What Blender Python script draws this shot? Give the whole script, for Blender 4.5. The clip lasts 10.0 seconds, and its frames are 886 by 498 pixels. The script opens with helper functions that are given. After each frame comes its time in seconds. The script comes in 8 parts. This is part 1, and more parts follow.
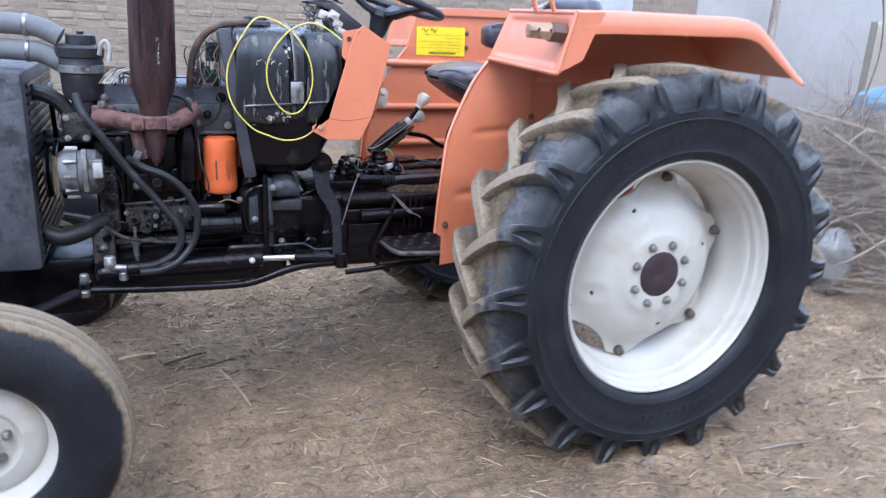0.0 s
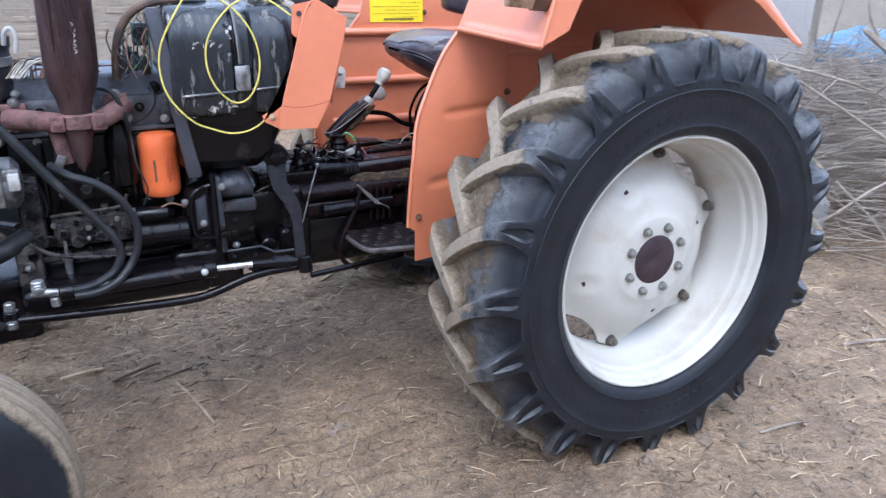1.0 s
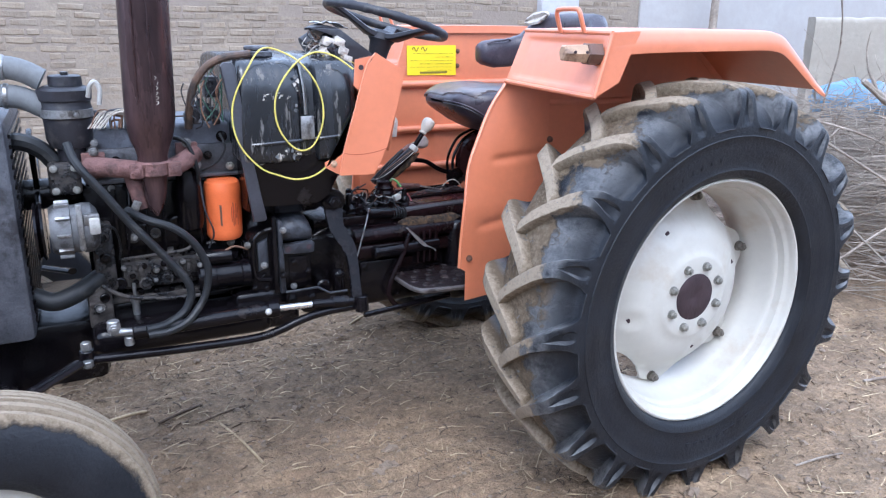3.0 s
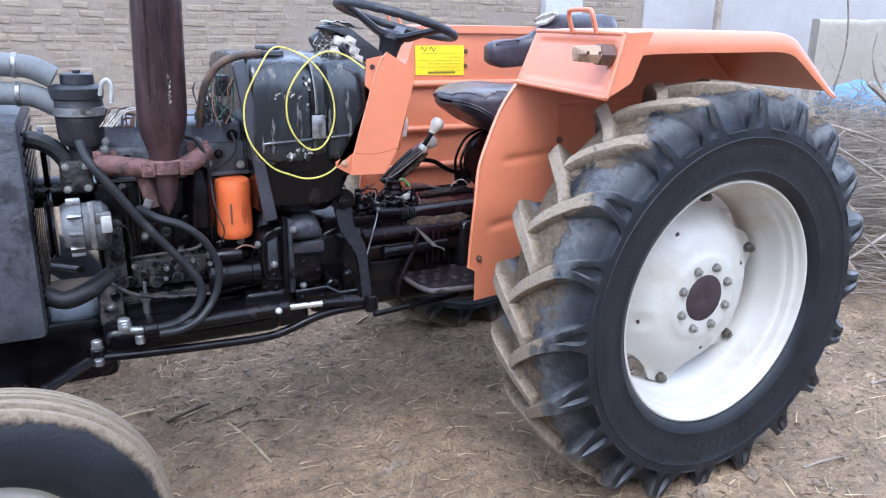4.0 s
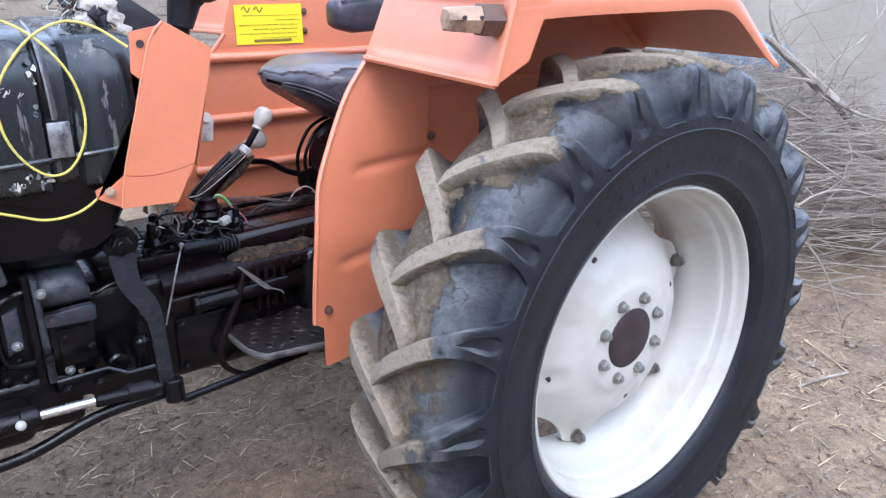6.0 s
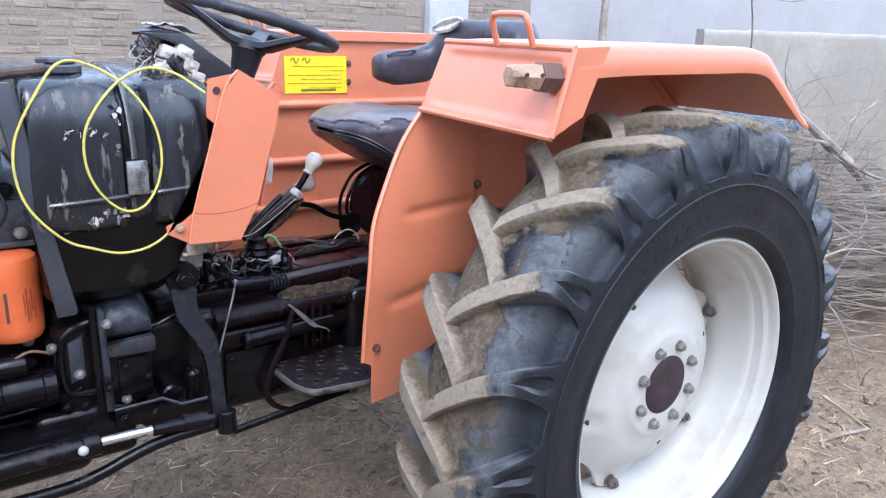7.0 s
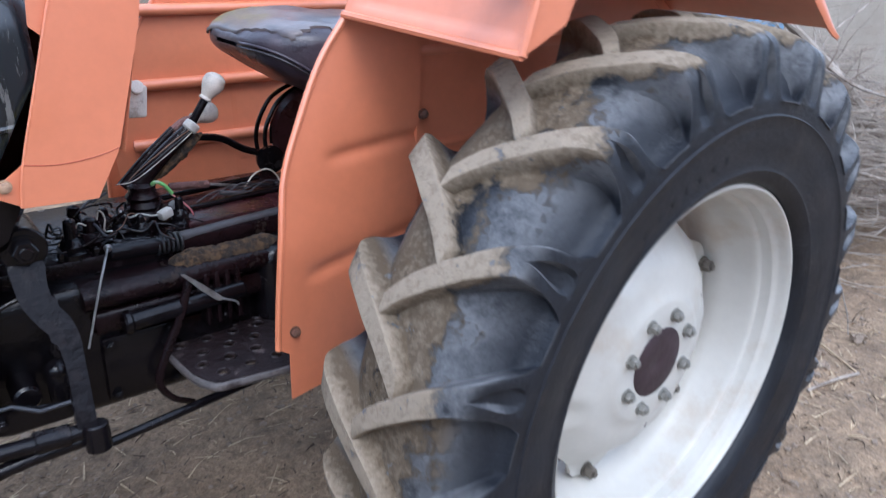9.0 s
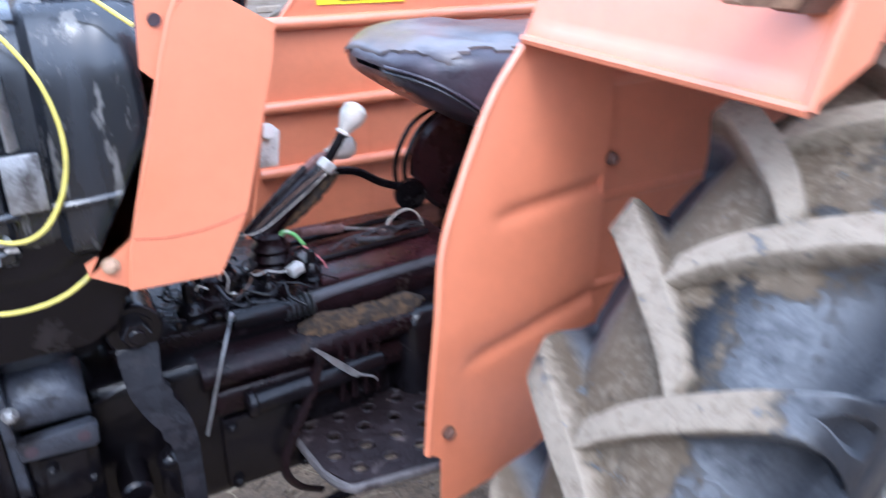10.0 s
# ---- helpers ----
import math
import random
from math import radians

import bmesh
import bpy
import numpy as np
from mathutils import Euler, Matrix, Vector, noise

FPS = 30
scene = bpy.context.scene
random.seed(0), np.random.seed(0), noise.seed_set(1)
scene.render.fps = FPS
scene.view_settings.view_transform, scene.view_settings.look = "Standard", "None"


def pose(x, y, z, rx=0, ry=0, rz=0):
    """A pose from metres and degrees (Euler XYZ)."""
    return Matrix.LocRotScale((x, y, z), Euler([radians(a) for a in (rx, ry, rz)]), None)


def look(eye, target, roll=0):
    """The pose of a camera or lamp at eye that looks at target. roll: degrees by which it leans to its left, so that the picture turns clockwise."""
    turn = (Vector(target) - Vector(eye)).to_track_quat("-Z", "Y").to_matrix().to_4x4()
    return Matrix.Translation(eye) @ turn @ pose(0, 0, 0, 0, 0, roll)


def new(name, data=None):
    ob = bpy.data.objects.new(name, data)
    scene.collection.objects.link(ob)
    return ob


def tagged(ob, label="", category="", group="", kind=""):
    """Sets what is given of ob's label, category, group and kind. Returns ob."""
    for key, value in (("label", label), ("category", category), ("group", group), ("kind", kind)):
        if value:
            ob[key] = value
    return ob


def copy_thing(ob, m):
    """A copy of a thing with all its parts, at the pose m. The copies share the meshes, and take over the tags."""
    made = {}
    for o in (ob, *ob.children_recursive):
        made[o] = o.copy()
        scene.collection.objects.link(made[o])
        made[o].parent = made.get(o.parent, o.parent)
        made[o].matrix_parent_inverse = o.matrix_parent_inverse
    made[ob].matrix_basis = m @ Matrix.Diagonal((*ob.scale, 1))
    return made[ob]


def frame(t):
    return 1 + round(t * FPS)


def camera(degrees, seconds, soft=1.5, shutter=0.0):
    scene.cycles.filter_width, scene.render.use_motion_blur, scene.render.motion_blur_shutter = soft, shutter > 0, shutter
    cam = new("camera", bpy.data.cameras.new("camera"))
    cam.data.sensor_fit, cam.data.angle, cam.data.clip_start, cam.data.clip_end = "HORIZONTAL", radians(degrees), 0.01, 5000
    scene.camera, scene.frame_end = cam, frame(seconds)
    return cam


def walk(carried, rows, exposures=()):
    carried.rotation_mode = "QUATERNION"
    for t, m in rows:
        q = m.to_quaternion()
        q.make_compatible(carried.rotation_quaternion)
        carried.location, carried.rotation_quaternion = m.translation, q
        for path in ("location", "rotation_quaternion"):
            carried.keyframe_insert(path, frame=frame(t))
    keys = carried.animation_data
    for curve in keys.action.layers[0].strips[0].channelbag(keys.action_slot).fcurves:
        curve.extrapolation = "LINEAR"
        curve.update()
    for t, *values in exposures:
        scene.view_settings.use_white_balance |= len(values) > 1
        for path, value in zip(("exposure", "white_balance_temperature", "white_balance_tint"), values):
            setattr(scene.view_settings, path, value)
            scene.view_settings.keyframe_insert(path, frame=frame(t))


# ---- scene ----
cam = camera(61.5, 10.0, soft=1.2, shutter=0.4)
PATH = [
    (0, (-1.496, -1.875, 1.396), (-0.793, -0.099, 0.804), 2.8),
    (0.2, (-1.456, -1.752, 1.424), (-0.767, 0.013, 0.783), 0.6),
    (0.3, (-1.414, -1.703, 1.416), (-0.719, 0.06, 0.777), 0.7),
    (0.5, (-1.425, -1.652, 1.432), (-0.759, 0.113, 0.767), 0.6),
    (0.7, (-1.432, -1.62, 1.432), (-0.744, 0.124, 0.742), 0.6),
    (1, (-1.465, -1.601, 1.44), (-0.656, 0.086, 0.735), 0.9),
    (1.2, (-1.528, -1.59, 1.44), (-0.67, 0.088, 0.773), 1.5),
    (1.5, (-1.596, -1.589, 1.446), (-0.743, 0.096, 0.789), 1.4),
    (1.7, (-1.629, -1.598, 1.451), (-0.754, 0.084, 0.82), 2.2),
    (2, (-1.644, -1.602, 1.451), (-0.725, 0.066, 0.842), 2.6),
    (2.3, (-1.66, -1.598, 1.452), (-0.714, 0.056, 0.843), 2.2),
    (2.5, (-1.655, -1.611, 1.45), (-0.73, 0.055, 0.843), 1.3),
    (2.8, (-1.669, -1.608, 1.439), (-0.785, 0.084, 0.846), 1.2),
    (3, (-1.686, -1.61, 1.444), (-0.828, 0.101, 0.865), 0.8),
    (4.5, (-1.714, -1.586, 1.442), (-0.847, 0.121, 0.863), 1.4),
    (4.7, (-1.706, -1.575, 1.444), (-0.825, 0.119, 0.85), 1.5),
    (5, (-1.648, -1.493, 1.43), (-0.737, 0.171, 0.795), 1.4),
    (5.1, (-1.616, -1.444, 1.418), (-0.7, 0.217, 0.784), 1.3),
    (5.2, (-1.565, -1.387, 1.416), (-0.63, 0.265, 0.784), 0.8),
    (5.3, (-1.483, -1.336, 1.421), (-0.563, 0.329, 0.803), 0.2),
    (5.5, (-1.404, -1.205, 1.43), (-0.39, 0.395, 0.788), 0.2),
    (5.6, (-1.36, -1.162, 1.448), (-0.286, 0.407, 0.829), 0.9),
    (5.8, (-1.306, -1.078, 1.448), (-0.173, 0.441, 0.811), 0.8),
    (6, (-1.303, -1.033, 1.445), (-0.196, 0.484, 0.756), 0.5),
    (6.2, (-1.32, -1.003, 1.447), (-0.226, 0.541, 0.799), 2.2),
    (7.3, (-1.441, -1.051, 1.452), (-0.308, 0.502, 0.9), 1.8),
    (7.5, (-1.422, -1.062, 1.456), (-0.279, 0.482, 0.9), 1.3),
    (7.8, (-1.369, -1.062, 1.456), (-0.222, 0.475, 0.889), 0.5),
    (8, (-1.328, -1.053, 1.455), (-0.22, 0.506, 0.87), -0.3),
    (8.2, (-1.288, -1.05, 1.447), (-0.192, 0.531, 0.899), -0.7),
    (8.3, (-1.247, -1.037, 1.459), (-0.167, 0.542, 0.874), -1.6),
    (8.5, (-1.219, -0.98, 1.422), (-0.085, 0.521, 0.743), -1.6),
    (8.7, (-1.177, -0.906, 1.404), (-0.023, 0.561, 0.686), -1.5),
    (8.8, (-1.175, -0.853, 1.402), (-0.025, 0.604, 0.66), -0.6),
    (9, (-1.158, -0.724, 1.411), (0.012, 0.696, 0.629), 2.4),
    (9.2, (-1.146, -0.668, 1.41), (0.03, 0.784, 0.695), 3.0),
    (9.3, (-1.142, -0.623, 1.426), (0.025, 0.811, 0.664), 3.5),
    (9.4, (-1.136, -0.585, 1.423), (0.021, 0.856, 0.656), 3.0),
    (9.5, (-1.136, -0.572, 1.415), (-0.006, 0.897, 0.662), 2.8),
    (9.7, (-1.096, -0.513, 1.402), (-0.02, 0.977, 0.615), 1.5),
    (9.8, (-1.082, -0.491, 1.399), (-0.055, 1.028, 0.598), 0.8),
    (10, (-1.066, -0.411, 1.424), (-0.144, 1.165, 0.608), 0.2),
]
walk(cam, [(t, look(eye, target, roll)) for t, eye, target, roll in PATH], exposures=[(0.0, 1.12, 5330, 10), (4.5, 1.28, 5330, 10), (5.0, 1.26, 5330, 10), (8.0, 1.20, 5380, 10), (8.5, 1.08, 5380, 10), (9.0, 0.96, 5380, 10), (9.5, 1.27, 5260, 10), (10.0, 1.66, 5120, 11)])

# ---- light: an overcast sky ----
world = bpy.data.worlds.new("overcast")
scene.world = world
world.use_nodes = True
wn = world.node_tree.nodes
sky = wn.new("ShaderNodeTexSky")
sky.sky_type, sky.sun_disc = "NISHITA", False
sky.sun_elevation, sky.sun_rotation = radians(50), radians(200)
sky.air_density, sky.dust_density, sky.ozone_density = 1.0, 6.0, 1.0
veil = wn.new("ShaderNodeMixRGB")
veil.inputs["Fac"].default_value = 0.75
veil.inputs["Color2"].default_value = (7.6, 8.4, 9.9, 1)
world.node_tree.links.new(sky.outputs[0], veil.inputs["Color1"])
world.node_tree.links.new(veil.outputs[0], wn["Background"].inputs["Color"])
wn["Background"].inputs["Strength"].default_value = 0.15
sun = new("sun", bpy.data.lights.new("sun", "SUN"))
sun.data.energy, sun.data.angle, sun.data.color = 0.7, radians(25), (1.0, 0.96, 0.9)
sun.matrix_world = look((-3, -5, 9), (0, 0, 0))


# ---- materials ----
def material(name, base, rough=0.5, metal=0.0, vary=0.12, scale=6.0, other=None, cover=0.5, cover_scale=3.0, other_rough=None,
             bump=0.2, bump_scale=60.0, stretch=(1, 1, 1), edge=0.12, spec=0.5):
    """Base colour with fine and coarse variation, patches of a second colour, and relief."""
    m = bpy.data.materials.new(name)
    m.use_nodes = True
    n, l = m.node_tree.nodes, m.node_tree.links
    b = n["Principled BSDF"]
    b.inputs["Metallic"].default_value = metal
    b.inputs["Specular IOR Level"].default_value = spec
    tc = n.new("ShaderNodeTexCoord")
    mp = n.new("ShaderNodeMapping")
    mp.inputs["Scale"].default_value = stretch
    l.new(tc.outputs["Object"], mp.inputs["Vector"])

    def noise_tex(sc, detail=6, rough_=0.6):
        t = n.new("ShaderNodeTexNoise")
        t.inputs["Scale"].default_value, t.inputs["Detail"].default_value, t.inputs["Roughness"].default_value = sc, detail, rough_
        l.new(mp.outputs[0], t.inputs["Vector"])
        return t

    def ramp(src, a, bb, ca, cb):
        r = n.new("ShaderNodeValToRGB")
        r.color_ramp.elements[0].position, r.color_ramp.elements[1].position = a, bb
        r.color_ramp.elements[0].color, r.color_ramp.elements[1].color = (*ca, 1), (*cb, 1)
        l.new(src, r.inputs["Fac"])
        return r

    dark = tuple(c * (1 - vary) for c in base)
    light = tuple(min(1, c * (1 + vary)) for c in base)
    coarse = noise_tex(scale, 8)
    col = ramp(coarse.outputs["Fac"], 0.3, 0.7, dark, light).outputs[0]
    fine = noise_tex(scale * 14, 4)
    grain = ramp(fine.outputs["Fac"], 0.3, 0.7, (1 - vary * 0.6,) * 3, (1 + vary * 0.4,) * 3)
    mul = n.new("ShaderNodeMixRGB")
    mul.blend_type = "MULTIPLY"
    mul.inputs["Fac"].default_value = 1
    l.new(col, mul.inputs["Color1"])
    l.new(grain.outputs[0], mul.inputs["Color2"])
    col = mul.outputs[0]
    rr = ramp(coarse.outputs["Fac"], 0.3, 0.7, (max(0.05, rough - 0.1),) * 3, (min(1, rough + 0.1),) * 3).outputs[0]
    if other:
        patch = noise_tex(cover_scale, 10, 0.68)
        mask = ramp(patch.outputs["Fac"], cover - edge / 2, cover + edge / 2, (1, 1, 1), (0, 0, 0))
        mix = n.new("ShaderNodeMixRGB")
        l.new(mask.outputs[0], mix.inputs["Fac"])
        l.new(col, mix.inputs["Color1"])
        mix.inputs["Color2"].default_value = (*other, 1)
        col = mix.outputs[0]
        if other_rough is not None:
            mr = n.new("ShaderNodeMixRGB")
            l.new(mask.outputs[0], mr.inputs["Fac"])
            l.new(rr, mr.inputs["Color1"])
            mr.inputs["Color2"].default_value = (other_rough,) * 3 + (1,)
            rr = mr.outputs[0]
    l.new(col, b.inputs["Base Color"])
    l.new(rr, b.inputs["Roughness"])
    if bump:
        bt = noise_tex(bump_scale, 6)
        bp = n.new("ShaderNodeBump")
        bp.inputs["Strength"].default_value, bp.inputs["Distance"].default_value = bump, 0.01
        l.new(bt.outputs["Fac"], bp.inputs["Height"])
        l.new(bp.outputs[0], b.inputs["Normal"])
    return m


M_ORANGE = material("orange_paint", (0.655, 0.208, 0.100), 0.38, vary=0.08, scale=2.5, other=(0.58, 0.170, 0.064), cover=0.27, cover_scale=4, edge=0.3, bump=0.04, bump_scale=40, spec=0.95)
M_FILTER = material("filter_orange", (0.74, 0.155, 0.042), 0.5, vary=0.08, scale=12, other=(0.62, 0.13, 0.03), cover=0.36, cover_scale=14, bump=0.05)
# print on the oil filter, and the painted shade of the cover's crease
M_INKCREASE = material("filter_ink_crease_shade", (0.36, 0.07, 0.03), 0.5, bump=0)
M_RIM = material("wheel_white", (0.535, 0.512, 0.46), 0.36, vary=0.05, scale=3, other=(0.44, 0.37, 0.285), cover=0.37, cover_scale=5, edge=0.2, bump=0.08, bump_scale=24)
M_BOLT = material("bolt_steel", (0.32, 0.31, 0.28), 0.5, 0.6, vary=0.3, scale=60, bump=0.2)
M_LUGBOLT = material("clamp_bolt_dirty", (0.17, 0.15, 0.125), 0.6, 0.3, vary=0.4, scale=50, other=(0.08, 0.065, 0.05), cover=0.42, cover_scale=60, bump=0.3)
M_HUB = material("hub_brown", (0.055, 0.035, 0.04), 0.6, 0.3, vary=0.3, scale=25, bump=0.3)
M_BLACK = material("engine_black", (0.0050, 0.0040, 0.0050), 0.16, 0.0, vary=0.4, scale=14, other=(0.022, 0.017, 0.016), cover=0.35, cover_scale=10, other_rough=0.6, edge=0.09, bump=0.18, bump_scale=40, spec=0.25)
M_GREY = material("engine_grey", (0.085, 0.086, 0.098), 0.42, 0.15, vary=0.35, scale=16, other=(0.028, 0.026, 0.030), cover=0.45, cover_scale=11, bump=0.4, bump_scale=80)
# pale upright streaks: scratches and dust, with the skin's reflections put into the colour
M_TANK = material("tank_black", (0.010, 0.011, 0.014), 0.24, vary=0.4, scale=8, other=(0.12, 0.11, 0.10), cover=0.40, cover_scale=16, other_rough=0.6, edge=0.05, bump=0.06, bump_scale=9, stretch=(2.6, 2.6, 0.45), spec=0.75)
M_STRAP = material("bracket_grey", (0.050, 0.050, 0.060), 0.36, vary=0.25, scale=10, other=(0.014, 0.013, 0.016), cover=0.38, cover_scale=9, bump=0.1)
M_RUST = material("exhaust_rust", (0.088, 0.052, 0.052), 0.28, 0.6, vary=0.5, scale=9, other=(0.036, 0.023, 0.025), cover=0.48, cover_scale=6, stretch=(1, 1, 0.16), bump=0.12, bump_scale=40)
M_PINKRUST = material("manifold_rust", (0.18, 0.092, 0.082), 0.8, 0.1, vary=0.4, scale=24, other=(0.08, 0.042, 0.038), cover=0.43, cover_scale=16, bump=0.7)
M_STEEL = material("bare_steel", (0.32, 0.315, 0.31), 0.4, 0.75, vary=0.3, scale=25, other=(0.10, 0.09, 0.085), cover=0.43, cover_scale=20, bump=0.2)
M_CHROME = material("polished_rod", (0.75, 0.75, 0.76), 0.25, 0.9, vary=0.05, bump=0)
M_RUBBERHOSE = material("hose_rubber", (0.014, 0.0145, 0.016), 0.5, vary=0.2, scale=30, other=(0.04, 0.038, 0.036), cover=0.4, cover_scale=16, bump=0.15, spec=0.35)
M_VINYL = material("seat_vinyl", (0.046, 0.037, 0.048), 0.34, vary=0.3, scale=10, other=(0.085, 0.07, 0.08), cover=0.40, cover_scale=9, other_rough=0.45, bump=0.3, bump_scale=26)
M_PLASTIC = material("black_plastic", (0.02, 0.019, 0.024), 0.45, vary=0.25, scale=14, other=(0.06, 0.055, 0.055), cover=0.4, cover_scale=14, bump=0.15)
M_YELLOW = material("sticker_yellow", (0.90, 0.68, 0.01), 0.45, vary=0.04, bump=0.03)
M_INK = material("sticker_ink", (0.20, 0.15, 0.02), 0.6, bump=0)
M_CORD = material("cord_yellow", (0.66, 0.54, 0.11), 0.6, vary=0.15, scale=60, other=(0.50, 0.43, 0.15), cover=0.38, cover_scale=30, bump=0.3, bump_scale=200)
M_KNOB = material("knob_worn", (0.52, 0.47, 0.41), 0.5, vary=0.2, scale=30, other=(0.27, 0.23, 0.19), cover=0.42, cover_scale=30, bump=0.15)
M_LAMP = material("lamp_amber_dirty", (0.42, 0.27, 0.17), 0.5, vary=0.2, scale=30, other=(0.16, 0.09, 0.06), cover=0.45, cover_scale=25, bump=0.2)
M_LAMPDARK = material("lamp_brown", (0.12, 0.06, 0.04), 0.5, vary=0.2, scale=30, bump=0.3)
M_STRAW = material("straw", (0.52, 0.40, 0.25), 0.8, vary=0.4, scale=5, other=(0.32, 0.22, 0.13), cover=0.45, cover_scale=4, bump=0.1)
M_TWIG = material("twig", (0.31, 0.262, 0.215), 0.85, vary=0.4, scale=9, other=(0.19, 0.145, 0.112), cover=0.45, cover_scale=6, bump=0.3)
M_RAG = material("rag_brown", (0.085, 0.048, 0.022), 0.95, vary=0.6, scale=50, other=(0.018, 0.012, 0.008), cover=0.50, cover_scale=55, bump=1.0, bump_scale=180)
M_WHITEPLASTIC = material("white_plastic", (0.44, 0.425, 0.395), 0.5, vary=0.2, scale=20, other=(0.28, 0.26, 0.235), cover=0.42, cover_scale=18, bump=0.1)
M_FILM = material("dusty_film", (0.34, 0.335, 0.33), 0.25, vary=0.2, scale=20, other=(0.2, 0.19, 0.185), cover=0.42, cover_scale=18, bump=0.3)
M_BLUE = material("blue_tarpaulin", (0.12, 0.225, 0.34), 0.5, vary=0.2, scale=6, other=(0.21, 0.28, 0.345), cover=0.45, cover_scale=6, bump=0.3, bump_scale=20)
M_GREEN = material("wire_green", (0.16, 0.40, 0.12), 0.5, vary=0.3, scale=60, other=(0.40, 0.42, 0.33), cover=0.40, cover_scale=60, bump=0)
M_PINK = material("wire_pink", (0.50, 0.16, 0.17), 0.5, bump=0)
M_DULLGREEN = material("wire_dull_green", (0.035, 0.085, 0.06), 0.55, bump=0)
M_BROWNWIRE = material("wire_brown", (0.17, 0.09, 0.055), 0.6, bump=0.1)
M_DUSTY = material("dusty_casting", (0.060, 0.050, 0.044), 0.65, 0.1, vary=0.45, scale=18, other=(0.010, 0.009, 0.010), cover=0.50, cover_scale=13, other_rough=0.25, edge=0.08, bump=0.7, bump_scale=90)
M_ALLOY = material("dull_alloy", (0.150, 0.150, 0.155), 0.55, 0.2, vary=0.35, scale=25, other=(0.045, 0.042, 0.040), cover=0.46, cover_scale=22, bump=0.3)
M_ROCKER = material("rocker_paint", (0.125, 0.135, 0.165), 0.45, 0.0, vary=0.25, scale=14, other=(0.05, 0.05, 0.058), cover=0.40, cover_scale=12, bump=0.2)
M_CHAFF = material("dark_chaff", (0.12, 0.082, 0.054), 0.9, vary=0.4, scale=5, other=(0.30, 0.23, 0.16), cover=0.42, cover_scale=4, bump=0.2)
M_GRIME = material("gearbox_grime", (0.0085, 0.0042, 0.0050), 0.20, vary=0.5, scale=14, other=(0.020, 0.013, 0.011), cover=0.36, cover_scale=14, other_rough=0.6, edge=0.05, bump=0.25, bump_scale=60, spec=0.16)
M_PIPE = material("dusty_pipe", (0.17, 0.175, 0.18), 0.7, vary=0.15, scale=8, other=(0.11, 0.11, 0.11), cover=0.42, cover_scale=7, edge=0.3, bump=0.1)
M_ARM = material("forged_black", (0.0060, 0.0048, 0.0058), 0.22, vary=0.35, scale=18, other=(0.012, 0.009, 0.010), cover=0.40, cover_scale=16, other_rough=0.5, bump=0.35, bump_scale=26, spec=0.14)
M_PULLROD = material("rod_dark_grey", (0.042, 0.041, 0.046), 0.5, vary=0.25, scale=14, other=(0.022, 0.021, 0.023), cover=0.40, cover_scale=12, bump=0.15)
M_OILDECK = material("oily_maroon_deck", (0.030, 0.0085, 0.0100), 0.28, vary=0.5, scale=12, other=(0.010, 0.005, 0.005), cover=0.45, cover_scale=10, bump=0.2, spec=0.35)
# grey vinyl, made paler to hold the sky's sheen in its colour
M_VINYLSHEEN = material("seat_cover_grey_sheen", (0.130, 0.110, 0.106), 0.36, vary=0.25, scale=9, other=(0.075, 0.066, 0.073), cover=0.42, cover_scale=8, bump=0.25, bump_scale=14)
M_WORN = material("worn_blue_grey", (0.032, 0.034, 0.042), 0.38, vary=0.4, scale=16, other=(0.008, 0.007, 0.008), cover=0.44, cover_scale=11, other_rough=0.3, edge=0.08, bump=0.5, bump_scale=50)
M_MUD = material("clod_soil", (0.27, 0.205, 0.15), 0.95, vary=0.3, scale=30, bump=0.8, bump_scale=120)


